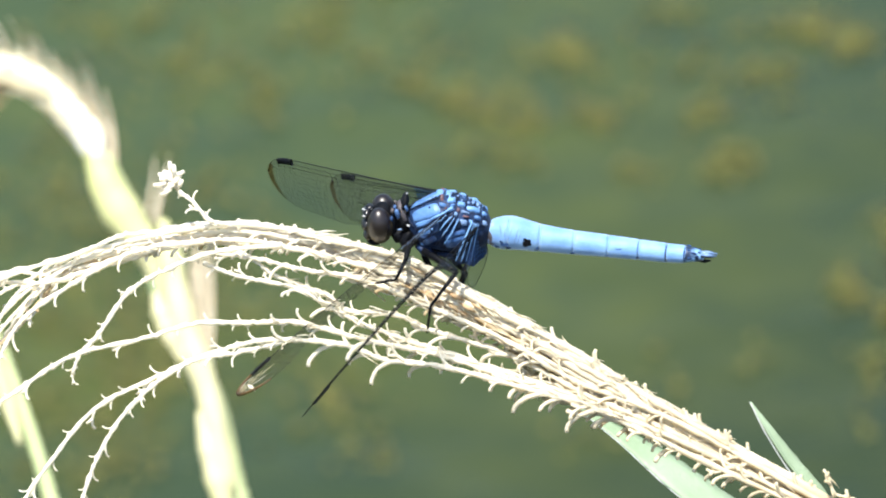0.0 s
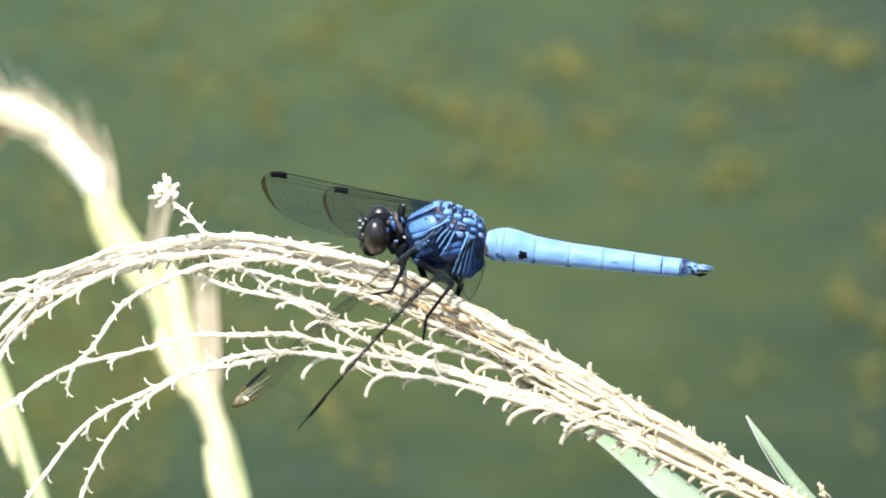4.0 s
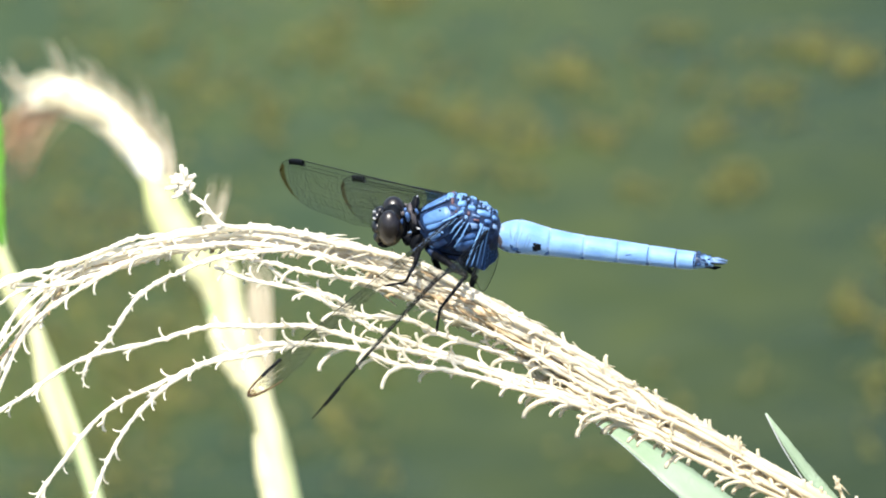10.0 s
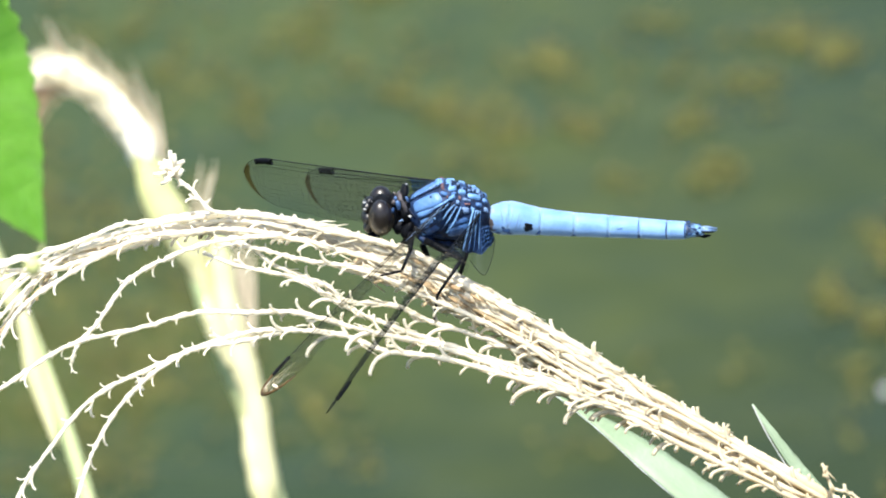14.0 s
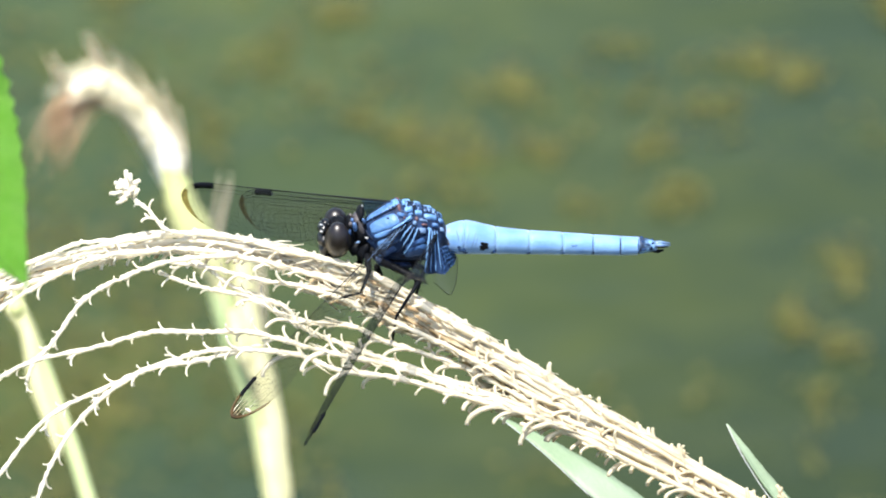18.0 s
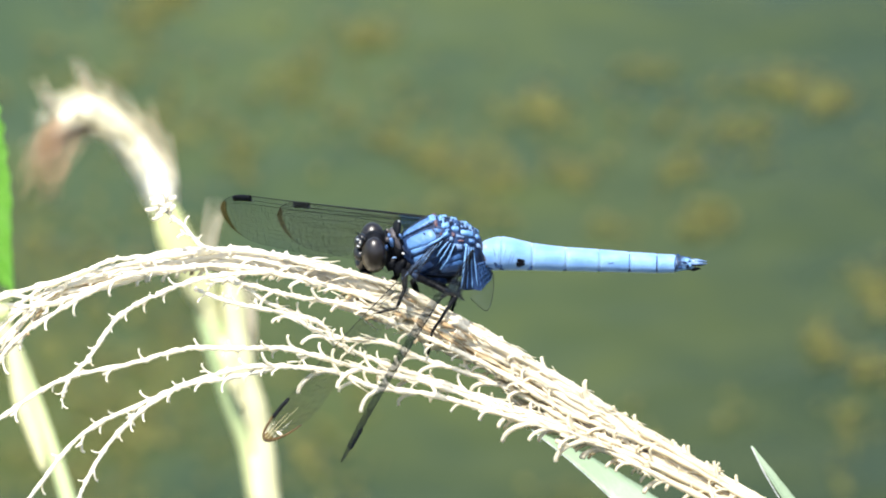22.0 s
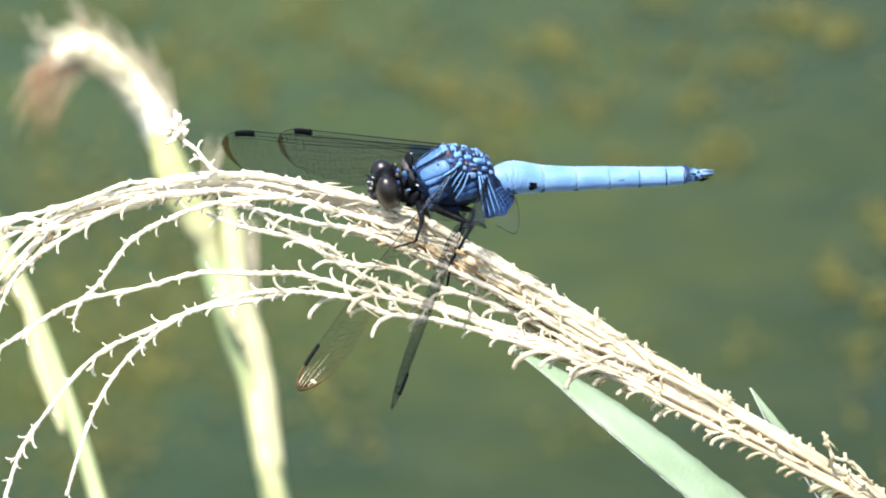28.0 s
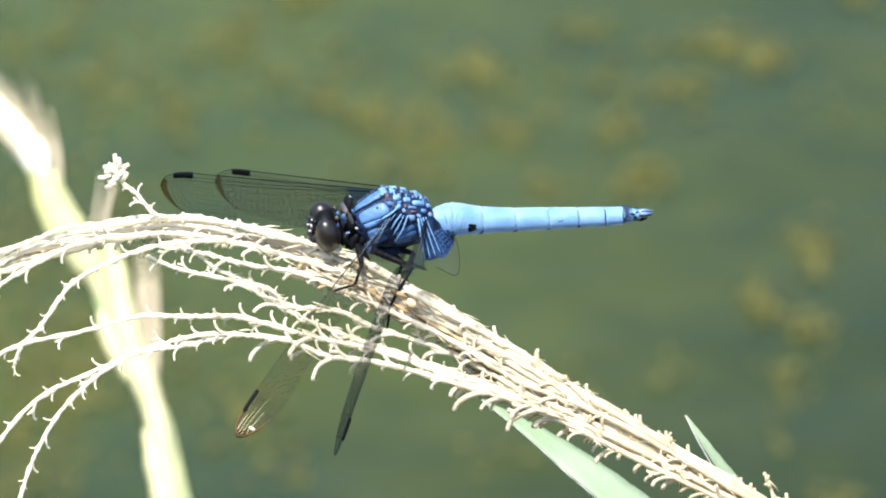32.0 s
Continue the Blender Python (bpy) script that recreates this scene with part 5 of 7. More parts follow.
    for i0, count, reach in ((3, 20, 70), (8, 16, 84), (13, 12, 60), (18, 12, 56), (23, 14, 66), (29, 18, 84)):
        for _ in range(count):
            i = max(0, min(38, i0 + int(rnd.gauss(0, 1.4))))
            d = (axis[i + 1] - axis[i]).normalized()
            side = (RIGHT - d * RIGHT.dot(d) + UP * 0.4).normalized()
            p = axis[i] + side * wide[i] * rnd.uniform(0.55, 0.9) * U * k + SIGHT * rnd.uniform(-15, 15) * U * k
            ln = rnd.uniform(0.4, 1.0) * reach * U * k
            e = p + (d * 0.45 + UP * 0.85 + side * rnd.uniform(-0.05, 0.12)) * ln
            mid = p.lerp(e, 0.5) + side * ln * 0.10
            tube(bm, spline([p, mid, e], 4), [1.3 * U * k, 1.1 * U * k, 0.9 * U * k, 0.6 * U * k, 0.2 * U * k], 3)
    for _ in range(7):
        p, e = q(rnd.uniform(60, 90), rnd.uniform(112, 130)), q(rnd.uniform(20, 66), rnd.uniform(60, 110))
        tube(bm, [p, p.lerp(e, 0.6) - UP * 6 * U * k, e], [2.2 * U * k, 1.6 * U * k, 0.4 * U * k], 4)
    tagged(part("awn", bm, HUSK, top, "long fine awns"), kind="stuff")
    return top


def build_low_grass():
    k = 2.45 / 2
    top = tagged(new("low_grass"), "green grass stalk with a cream sheath", "grass")
    ox, oy = 200, 882

    def q(x, y, d=0.0):
        return far(x - ox, y - oy, k, d)

    bm = bmesh.new()
    axis = [q(-10, 290), q(15, 380), q(50, 470), q(95, 570), q(140, 690), q(175, 790), q(205, 890), q(250, 1060), q(310, 1400), q(360, 2400), q(380, 4500), q(390, 8600)]
    tube(bm, spline(axis, 60), [(9 + 5 * min(1, i / 20)) * U * k for i in range(61)], 12)
    part("culm", bm, CULM, top, "green culm")
    for pts, w in (([q(-20, 280), q(0, 370), q(30, 450), q(65, 520), q(95, 580)], (12, 18, 20, 18, 8)),
                   ([q(70, 500), q(95, 580), q(110, 660), q(130, 720), q(150, 790)], (6, 14, 17, 14, 5))):
        bm = bmesh.new()
        line = spline([p + SIGHT * 0.002 for p in pts], 20)
        tube(bm, line, [np.interp(i / 20 * (len(w) - 1), range(len(w)), w) * U * k for i in range(21)], 10, 0.6, UP)
        part("sheath", bm, SHEATH, top, "cream papery leaf sheath")
    return top


tall_grass = build_tall_grass()
low_grass = build_low_grass()


# ---------------------------------------------------------------- broad leaf that swings into view
def build_broad_leaf():
    top = tagged(new("leafy_vine"), "bright green toothed leaf hanging on a thin vine", "leaf")
    k = 1.81 / 2

    def q(x, y, d=0.0):
        return far(x, y, k, d)

    # midrib from the stalk to the tip, in the leaf's own space with the tip at the origin
    drop = V(0, 35, 0, k)
    rib = spline([q(-350, -560, -0.022), q(-255, -425, -0.029), q(-172, -296, -0.036), q(-125, -216, -0.030), (q(-60, -110, -0.014)), q(0, 0, 0.0)], 48)
    rib = [p + drop for p in rib]
    half = [(0, 40), (0.08, 150), (0.2, 205), (0.4, 205), (0.6, 165), (0.75, 110), (0.88, 48), (1, 1)]
    side_dir = (RIGHT * 0.84 + UP * 0.54)
    bm = bmesh.new()
    rows = []
    n = 48
    for i in range(n + 1):
        s = i / n
        w = np.interp(s, [a for a, _ in half], [b for _, b in half]) * U * k
        row = []
        for j in range(-9, 10):
            t = j / 9
            tooth = 1 + (0.035 * ((i % 3) - 1) if abs(j) == 9 and i < n else 0)
            p = rib[i] + side_dir * (w * t * tooth * (0.72 if t > 0 else 1.0)) - SIGHT * (abs(t) ** 1.6 * w * 0.35)
            p += SIGHT * 0.0007 * math.sin(i * 0.9 - abs(t) * 5) * abs(t)
            p -= (rib[min(i + 1, n)] - rib[max(i - 1, 0)]).normalized() * (abs(t) * w * 0.25 * (1 - s))
            row.append(bm.verts.new(p))
        rows.append(row)
    for r0, r1 in zip(rows, rows[1:]):
        for j in range(18):
            bm.faces.new((r0[j], r0[j + 1], r1[j + 1], r1[j]))
    geo = bmesh.ops.solidify(bm, geom=bm.faces[:], thickness=0.00018)
    blade = part("leaf_blade", bm, LEAF, top)
    bm = bmesh.new()
    tube(bm, [p + SIGHT * 0.0001 for p in rib], [(2.0 - 1.6 * i / n) * U for i in range(n + 1)], 6)
    part("midrib", bm, LEAF_RIB, blade)
    for i in range(6, 44, 5):
        for sd in (-1, 1):
            bm = bmesh.new()
            w = np.interp(i / n, [a for a, _ in half], [b for _, b in half]) * U * k
            pts = []
            for t in (0, 0.25, 0.5, 0.75, 0.95):
                ii = min(n, i + int(6 * t))
                v = rows_place(rib, half, ii, t * sd, side_dir, k, n)
                pts.append(v + SIGHT * 0.00012)
            tube(bm, pts, [0.9 * U, 0.8 * U, 0.7 * U, 0.5 * U, 0.3 * U], 5)
            part("side_vein", bm, LEAF_RIB, blade)
    # stalk and vine
    bm = bmesh.new()
    v0 = rib[0]
    tube(bm, spline([v0, v0 + q(-80, -60), v0 + q(-200, -40), v0 + q(-330, 120), v0 + q(-420, 900), v0 + q(-460, 3500), v0 + q(-470, 15500)], 40), [6 * U + 0.00035 * i / 40 for i in range(41)], 8)
    part("vine_stem", bm, CULM, top, "thin green vine stem")
    bm = bmesh.new()
    ball(bm, q(-14, 74, 0.02), (14 * U, 14 * U, 16 * U), u=12, v=8)
    tube(bm, spline([q(-12, 62, 0.018), q(-6, 48, 0.008), q(-2, 36, 0.001)], 12), 2 * U, 5)
    part("bud", bm, SHEATH, top, "small pale green bud")
    return top


def rows_place(rib, half, i, t, side_dir, k, n):
    s = i / n
    w = np.interp(s, [a for a, _ in half], [b for _, b in half]) * U * k
    p = rib[i] + side_dir * (w * t * (0.72 if t > 0 else 1.0)) - SIGHT * (abs(t) ** 1.6 * w * 0.35)
    p += SIGHT * 0.0007 * math.sin(i * 0.9 - abs(t) * 5) * abs(t)
    return p - (rib[min(i + 1, n)] - rib[max(i - 1, 0)]).normalized() * (abs(t) * w * 0.25 * (1 - s))


broad_leaf = build_broad_leaf()


# ---------------------------------------------------------------- seed fluff on the wind
def build_seed():
    rnd = random.Random(9)
    top = tagged(new("floating_seed"), "white tuft of seed fluff drifting over the pond", "seed", "seeds on the wind")
    bm = bmesh.new()
    tube(bm, [Vector((0, 0, -0.0016)), Vector((0, 0, -0.0006)), Vector((0, 0, 0.0004))], [0.0001, 0.0004, 0.0002], 6)
    part("grain", bm, STRAW_TAN, top, "tiny tan grain")
    bm = bmesh.new()
    for _ in range(95):
        a, e, ln = rnd.uniform(0, 6.283), rnd.uniform(-0.4, 1.4), rnd.uniform(0.0014, 0.0024)
        w = Vector((math.cos(a) * math.cos(e), math.sin(a) * math.cos(e), math.sin(e)))
        tube(bm, [w * 0.0002, w * ln * 0.6 + Vector((0, 0, 0.0002)), w * ln], [0.00012, 0.00011, 0.00005], 3)
    tagged(part("silk_hair", bm, SILK, top, "white silky hairs"), kind="stuff")
    return top


def build_flake():
    top = tagged(new("dry_flake"), "small tan flake of dry husk falling past the plume", "plant scrap")
    bm, _line = ribbon([Vector((0, 0, 0.0008)), Vector((0.00012, 0.0001, 0)), Vector((0, 0.0001, -0.0008))], [0.00040, 0.00048, 0.00036], RIGHT, 0.35, 8, 0.00004)
    part("flake", bm, HUSK, top)
    bm = bmesh.new()
    tube(bm, [Vector((0.0002, -0.00006, 0.0008)), Vector((0.00024, -0.00003, -0.0008))], 0.00006, 5)
    part("flake_edge", bm, BROWN_HUSK, top, "brown edge of the flake")
    return top


first_seed = build_seed()
second_seed = copy_thing(first_seed, first_seed.matrix_basis.copy())
third_seed = copy_thing(first_seed, first_seed.matrix_basis.copy())
fourth_seed = copy_thing(first_seed, first_seed.matrix_basis.copy())
flake = build_flake()


def tilted(x, y, z, tilt, swing=0.0):
    """A pose at a place, tilted across the line of sight and swung about its upright axis, in degrees."""
    return Matrix.Translation((x, y, z)) @ Matrix.Rotation(radians(tilt), 4, SIGHT) @ Matrix.Rotation(radians(swing), 4, UP)


SPANS = {"near_front": Vector((-27.6, -28.4, -18.5)).normalized(), "near_hind": Vector((-22.4, -44.6, -13.4)).normalized()}


def swung(wing, sweep, lift, twist=0.0):
    """A wing's pose on its hinge: twisted about its span, lifted about the long axis, then swept about the upright axis, in degrees."""
    hinge = Matrix.Translation(HINGES[wing])
    m = hinge @ Matrix.Rotation(radians(sweep), 4, "Z") @ Matrix.Rotation(radians(lift), 4, "X")
    if twist:
        m = m @ Matrix.Rotation(radians(twist), 4, SPANS[wing])
    return m @ hinge.inverted()


def turned_head(degrees):
    """The head's pose on the neck, nodded up by so many degrees."""
    return Matrix.Translation(NECK) @ Matrix.Rotation(radians(degrees), 4, "Y")


def motions():
    walk(dragonfly, [
        (0.0, pose(0.00385, 0.00237, 0.90508, 1.02, 4.31, -3.62)),
        (0.5, pose(0.00403, 0.00240, 0.90515, 1.00, 4.51, -3.57)),
        (1.0, pose(0.00392, 0.00240, 0.90517, 1.01, 4.15, -3.58)),
        (1.5, pose(0.00396, 0.00248, 0.90533, 0.98, 4.48, -3.67)),
        (2.0, pose(0.00395, 0.00248, 0.90533, 0.98, 4.62, -3.60)),
        (2.5, pose(0.00403, 0.00249, 0.90535, 0.98, 4.56, -3.65)),
        (3.0, pose(0.00396, 0.00240, 0.90516, 1.03, 4.57, -3.73)),
        (3.5, pose(0.00407, 0.00243, 0.90521, 1.03, 4.72, -3.64)),
        (5.5, pose(0.00396, 0.00246, 0.90528, 1.04, 4.70, -3.72)),
        (6.0, pose(0.00385, 0.00245, 0.90526, 1.04, 4.72, -3.85)),
        (6.5, pose(0.00396, 0.00247, 0.90531, 1.04, 4.67, -3.74)),
        (7.0, pose(0.00377, 0.00257, 0.90552, 0.98, 4.79, -3.79)),
        (7.5, pose(0.00373, 0.00250, 0.90536, 1.04, 4.50, -3.80)),
        (8.0, pose(0.00400, 0.00250, 0.90538, 1.03, 4.82, -3.84)),
        (8.5, pose(0.00388, 0.00246, 0.90527, 1.06, 4.87, -3.87)),
        (9.0, pose(0.00396, 0.00253, 0.90544, 1.02, 4.83, -3.81)),
        (9.5, pose(0.00393, 0.00253, 0.90543, 1.02, 4.78, -3.87)),
        (10.0, pose(0.00381, 0.00253, 0.90544, 1.02, 4.99, -3.90)),
        (10.5, pose(0.00396, 0.00254, 0.90545, 1.03, 5.08, -3.85)),
        (11.0, pose(0.00397, 0.00244, 0.90525, 1.07, 4.96, -3.84)),
        (11.5, pose(0.00397, 0.00253, 0.90543, 1.03, 4.90, -3.84)),
        (12.0, pose(0.00416, 0.00258, 0.90554, 1.00, 4.91, -3.82)),
        (12.5, pose(0.00398, 0.00261, 0.90560, 0.89, 3.74, 2.78)),
        (13.0, pose(0.00394, 0.00259, 0.90557, 0.90, 3.70, 2.74)),
        (13.5, pose(0.00405, 0.00261, 0.90560, 0.89, 3.74, 2.47)),
        (15.5, pose(0.00412, 0.00262, 0.90564, 1.36, 4.00, 2.37)),
        (16.0, pose(0.00403, 0.00257, 0.90552, 1.78, 3.92, 6.38)),
        (16.5, pose(0.00416, 0.00267, 0.90572, 1.81, 4.04, 6.66)),
        (17.0, pose(0.00424, 0.00264, 0.90567, 1.82, 3.80, 6.42)),
        (17.5, pose(0.00415, 0.00269, 0.90578, 1.80, 4.49, 6.64)),
        (18.0, pose(0.00415, 0.00264, 0.90567, 1.83, 4.49, 6.65)),
        (18.5, pose(0.00419, 0.00260, 0.90558, 1.87, 3.90, 6.59)),
        (19.0, pose(0.00446, 0.00276, 0.90594, 1.81, 4.64, 6.76)),
        (19.5, pose(0.00419, 0.00265, 0.90570, 1.95, 4.56, 6.92)),
        (20.0, pose(0.00414, 0.00269, 0.90578, 2.00, 4.33, 6.62)),
        (20.5, pose(0.00402, 0.00259, 0.90557, 2.15, 4.16, 6.57)),
        (21.0, pose(0.00419, 0.00264, 0.90568, 2.23, 4.30, 6.30)),
        (21.5, pose(0.00415, 0.00260, 0.90559, 2.38, 4.40, 6.35)),
        (22.0, pose(0.00429, 0.00274, 0.90589, 2.43, 4.86, 6.30)),
        (22.5, pose(0.00416, 0.00265, 0.90569, 2.56, 4.63, 5.99)),
        (23.0, pose(0.00436, 0.00274, 0.90589, 2.62, 4.61, 6.06)),
        (23.5, pose(0.00428, 0.00278, 0.90597, 2.66, 4.45, 5.90)),
        (24.0, pose(0.00414, 0.00275, 0.90590, 2.71, 4.75, 5.99)),
        (24.5, pose(0.00387, 0.00266, 0.90571, 2.83, 4.27, 6.33)),
        (25.0, pose(0.00376, 0.00248, 0.90533, 3.26, 3.98, 7.07)),
        (25.5, pose(0.00427, 0.00252, 0.90540, 4.64, 0.94, 9.28)),
        (27.5, pose(0.00405, 0.00242, 0.90520, 5.52, 2.07, 12.10)),
        (28.0, pose(0.00448, 0.00269, 0.90578, 5.38, 3.05, 12.08)),
        (28.5, pose(0.00423, 0.00260, 0.90558, 5.47, 2.89, 12.31)),
        (29.0, pose(0.00419, 0.00263, 0.90565, 5.53, 2.63, 12.33)),
        (29.5, pose(0.00438, 0.00267, 0.90574, 5.52, 3.03, 12.11)),
        (30.0, pose(0.00404, 0.00237, 0.90510, 5.76, 2.28, 12.26)),
        (30.5, pose(0.00428, 0.00254, 0.90546, 5.79, 1.90, 12.58)),
        (31.0, pose(0.00431, 0.00264, 0.90568, 5.79, 2.14, 12.35)),
        (31.5, pose(0.00424, 0.00263, 0.90566, 5.83, 2.52, 12.32)),
        (32.0, pose(0.00431, 0.00265, 0.90569, 5.93, 2.74, 12.25)),
    ])
    # the head bows in the last stretch
    walk(dragonfly_head, [(0.0, turned_head(0)), (12.0, turned_head(0)), (25.5, turned_head(1)), (27.5, turned_head(-11)), (32.0, turned_head(-10))])
    # the wings shift on their hinges
    walk(wings["far_front"], [
        (0.0, swung("far_front", 0.03, -0.09)),
        (0.5, swung("far_front", 0.17, -0.30)),
        (1.0, swung("far_front", 0.68, -0.46)),
        (1.5, swung("far_front", 0.68, -0.49)),
        (2.0, swung("far_front", 0.08, -0.46)),
        (2.5, swung("far_front", 0.08, -0.48)),
        (3.0, swung("far_front", 0.81, -0.48)),
        (3.5, swung("far_front", 0.85, -0.74)),
        (5.5, swung("far_front", 0.20, -0.42)),
        (6.0, swung("far_front", 0.12, -0.50)),
        (6.5, swung("far_front", 0.12, -0.53)),
        (7.0, swung("far_front", 0.12, -0.53)),
        (7.5, swung("far_front", 0.33, -0.22)),
        (8.0, swung("far_front", 0.33, -0.22)),
        (8.5, swung("far_front", 0.26, -0.18)),
        (9.0, swung("far_front", 0.12, -0.07)),
        (9.5, swung("far_front", -0.04, -0.07)),
        (10.0, swung("far_front", -0.29, 0.12)),
        (10.5, swung("far_front", -0.33, -0.27)),
        (11.0, swung("far_front", -0.33, 0.13)),
        (11.5, swung("far_front", -0.31, 0.36)),
        (12.0, swung("far_front", 0.35, 0.36)),
        (12.5, swung("far_front", 0.35, -0.32)),
        (13.0, swung("far_front", 0.29, -0.32)),
        (13.5, swung("far_front", 0.27, -0.30)),
        (15.5, swung("far_front", 1.55, -0.60)),
        (16.0, swung("far_front", 1.35, -0.61)),
        (16.5, swung("far_front", 1.87, -0.61)),
        (17.0, swung("far_front", 1.66, -0.81)),
        (17.5, swung("far_front", 1.66, -0.64)),
        (18.0, swung("far_front", 1.60, -0.64)),
        (18.5, swung("far_front", 1.33, -0.64)),
        (19.0, swung("far_front", 1.46, -0.75)),
        (19.5, swung("far_front", 1.46, -0.75)),
        (20.0, swung("far_front", 1.46, -0.81)),
        (20.5, swung("far_front", 1.46, -0.72)),
        (21.0, swung("far_front", 0.98, -0.85)),
        (21.5, swung("far_front", 0.98, -0.95)),
        (22.0, swung("far_front", 1.02, -0.95)),
        (22.5, swung("far_front", 1.02, -0.71)),
        (23.0, swung("far_front", 1.11, -0.52)),
        (23.5, swung("far_front", 1.00, -0.52)),
        (24.0, swung("far_front", 1.34, -1.08)),
        (24.5, swung("far_front", 1.34, -2.57)),
        (25.0, swung("far_front", 1.34, -2.57)),
        (25.5, swung("far_front", 1.00, -1.52)),
        (27.5, swung("far_front", -0.76, -2.76)),
        (28.0, swung("far_front", -1.14, -2.78)),
        (28.5, swung("far_front", -1.14, -3.17)),
        (29.0, swung("far_front", -1.10, -3.17)),
        (29.5, swung("far_front", -1.08, -3.02)),
        (30.0, swung("far_front", -1.06, -3.00)),
        (30.5, swung("far_front", -0.81, -2.10)),
        (31.0, swung("far_front", -0.81, -2.10)),
        (31.5, swung("far_front", -0.81, -2.60)),
        (32.0, swung("far_front", -1.19, -2.71)),
    ])
    walk(wings["far_hind"], [
        (0.0, swung("far_hind", -1.66, -1.24)),
        (0.5, swung("far_hind", -1.51, -1.40)),
        (1.0, swung("far_hind", -0.79, -1.54)),
        (1.5, swung("far_hind", -0.79, -1.55)),
        (2.0, swung("far_hind", -1.36, -1.54)),
        (2.5, swung("far_hind", -1.36, -1.55)),
        (3.0, swung("far_hind", -0.91, -1.56)),
        (3.5, swung("far_hind", -0.79, -1.80)),
        (5.5, swung("far_hind", -1.39, -1.44)),
        (6.0, swung("far_hind", -1.59, -1.47)),
        (6.5, swung("far_hind", -1.41, -1.51)),
        (7.0, swung("far_hind", -1.41, -1.51)),
        (7.5, swung("far_hind", -1.41, -1.49)),
        (8.0, swung("far_hind", -1.60, -1.32)),
        (8.5, swung("far_hind", -1.60, -1.32)),
        (9.0, swung("far_hind", -1.60, -1.07)),
        (9.5, swung("far_hind", -1.72, -1.07)),
        (10.0, swung("far_hind", -1.75, -1.07)),
        (10.5, swung("far_hind", -2.04, -1.19)),
        (11.0, swung("far_hind", -2.04, -1.04)),
        (11.5, swung("far_hind", -2.02, -1.01)),
        (12.0, swung("far_hind", -1.68, -1.01)),
        (12.5, swung("far_hind", -1.68, -1.01)),
        (13.0, swung("far_hind", -1.94, -0.85)),
        (13.5, swung("far_hind", -1.94, -0.79)),
        (15.5, swung("far_hind", -0.39, -0.87)),
        (16.0, swung("far_hind", -0.67, -0.87)),
        (16.5, swung("far_hind", -0.12, -0.61)),
        (17.0, swung("far_hind", -0.76, -0.87)),
        (17.5, swung("far_hind", -0.51, -0.78)),
        (18.0, swung("far_hind", -0.51, -0.78)),
        (18.5, swung("far_hind", -0.51, -0.78)),
        (19.0, swung("far_hind", -0.49, -0.84)),
        (19.5, swung("far_hind", -0.56, -0.84)),
        (20.0, swung("far_hind", -0.47, -1.01)),
        (20.5, swung("far_hind", -0.60, -0.98)),
        (21.0, swung("far_hind", -0.60, -1.08)),
        (21.5, swung("far_hind", -0.75, -0.98)),
        (22.0, swung("far_hind", -0.75, -0.94)),
        (22.5, swung("far_hind", -0.75, -0.58)),
        (23.0, swung("far_hind", -0.62, -0.58)),
        (23.5, swung("far_hind", -0.72, -0.72)),
        (24.0, swung("far_hind", -0.71, -1.06)),
        (24.5, swung("far_hind", -0.71, -1.71)),
        (25.0, swung("far_hind", -0.71, -1.71)),
        (25.5, swung("far_hind", -1.02, -0.54)),
        (27.5, swung("far_hind", -2.71, -1.45)),
        (28.0, swung("far_hind", -3.13, -1.55)),
        (28.5, swung("far_hind", -3.13, -1.78)),
        (29.0, swung("far_hind", -3.13, -1.83)),
        (29.5, swung("far_hind", -2.86, -1.78)),
        (30.0, swung("far_hind", -2.50, -1.37)),
        (30.5, swung("far_hind", -2.50, -0.81)),
        (31.0, swung("far_hind", -2.61, -0.81)),
        (31.5, swung("far_hind", -2.90, -1.30)),
        (32.0, swung("far_hind", -2.96, -1.31)),
    ])
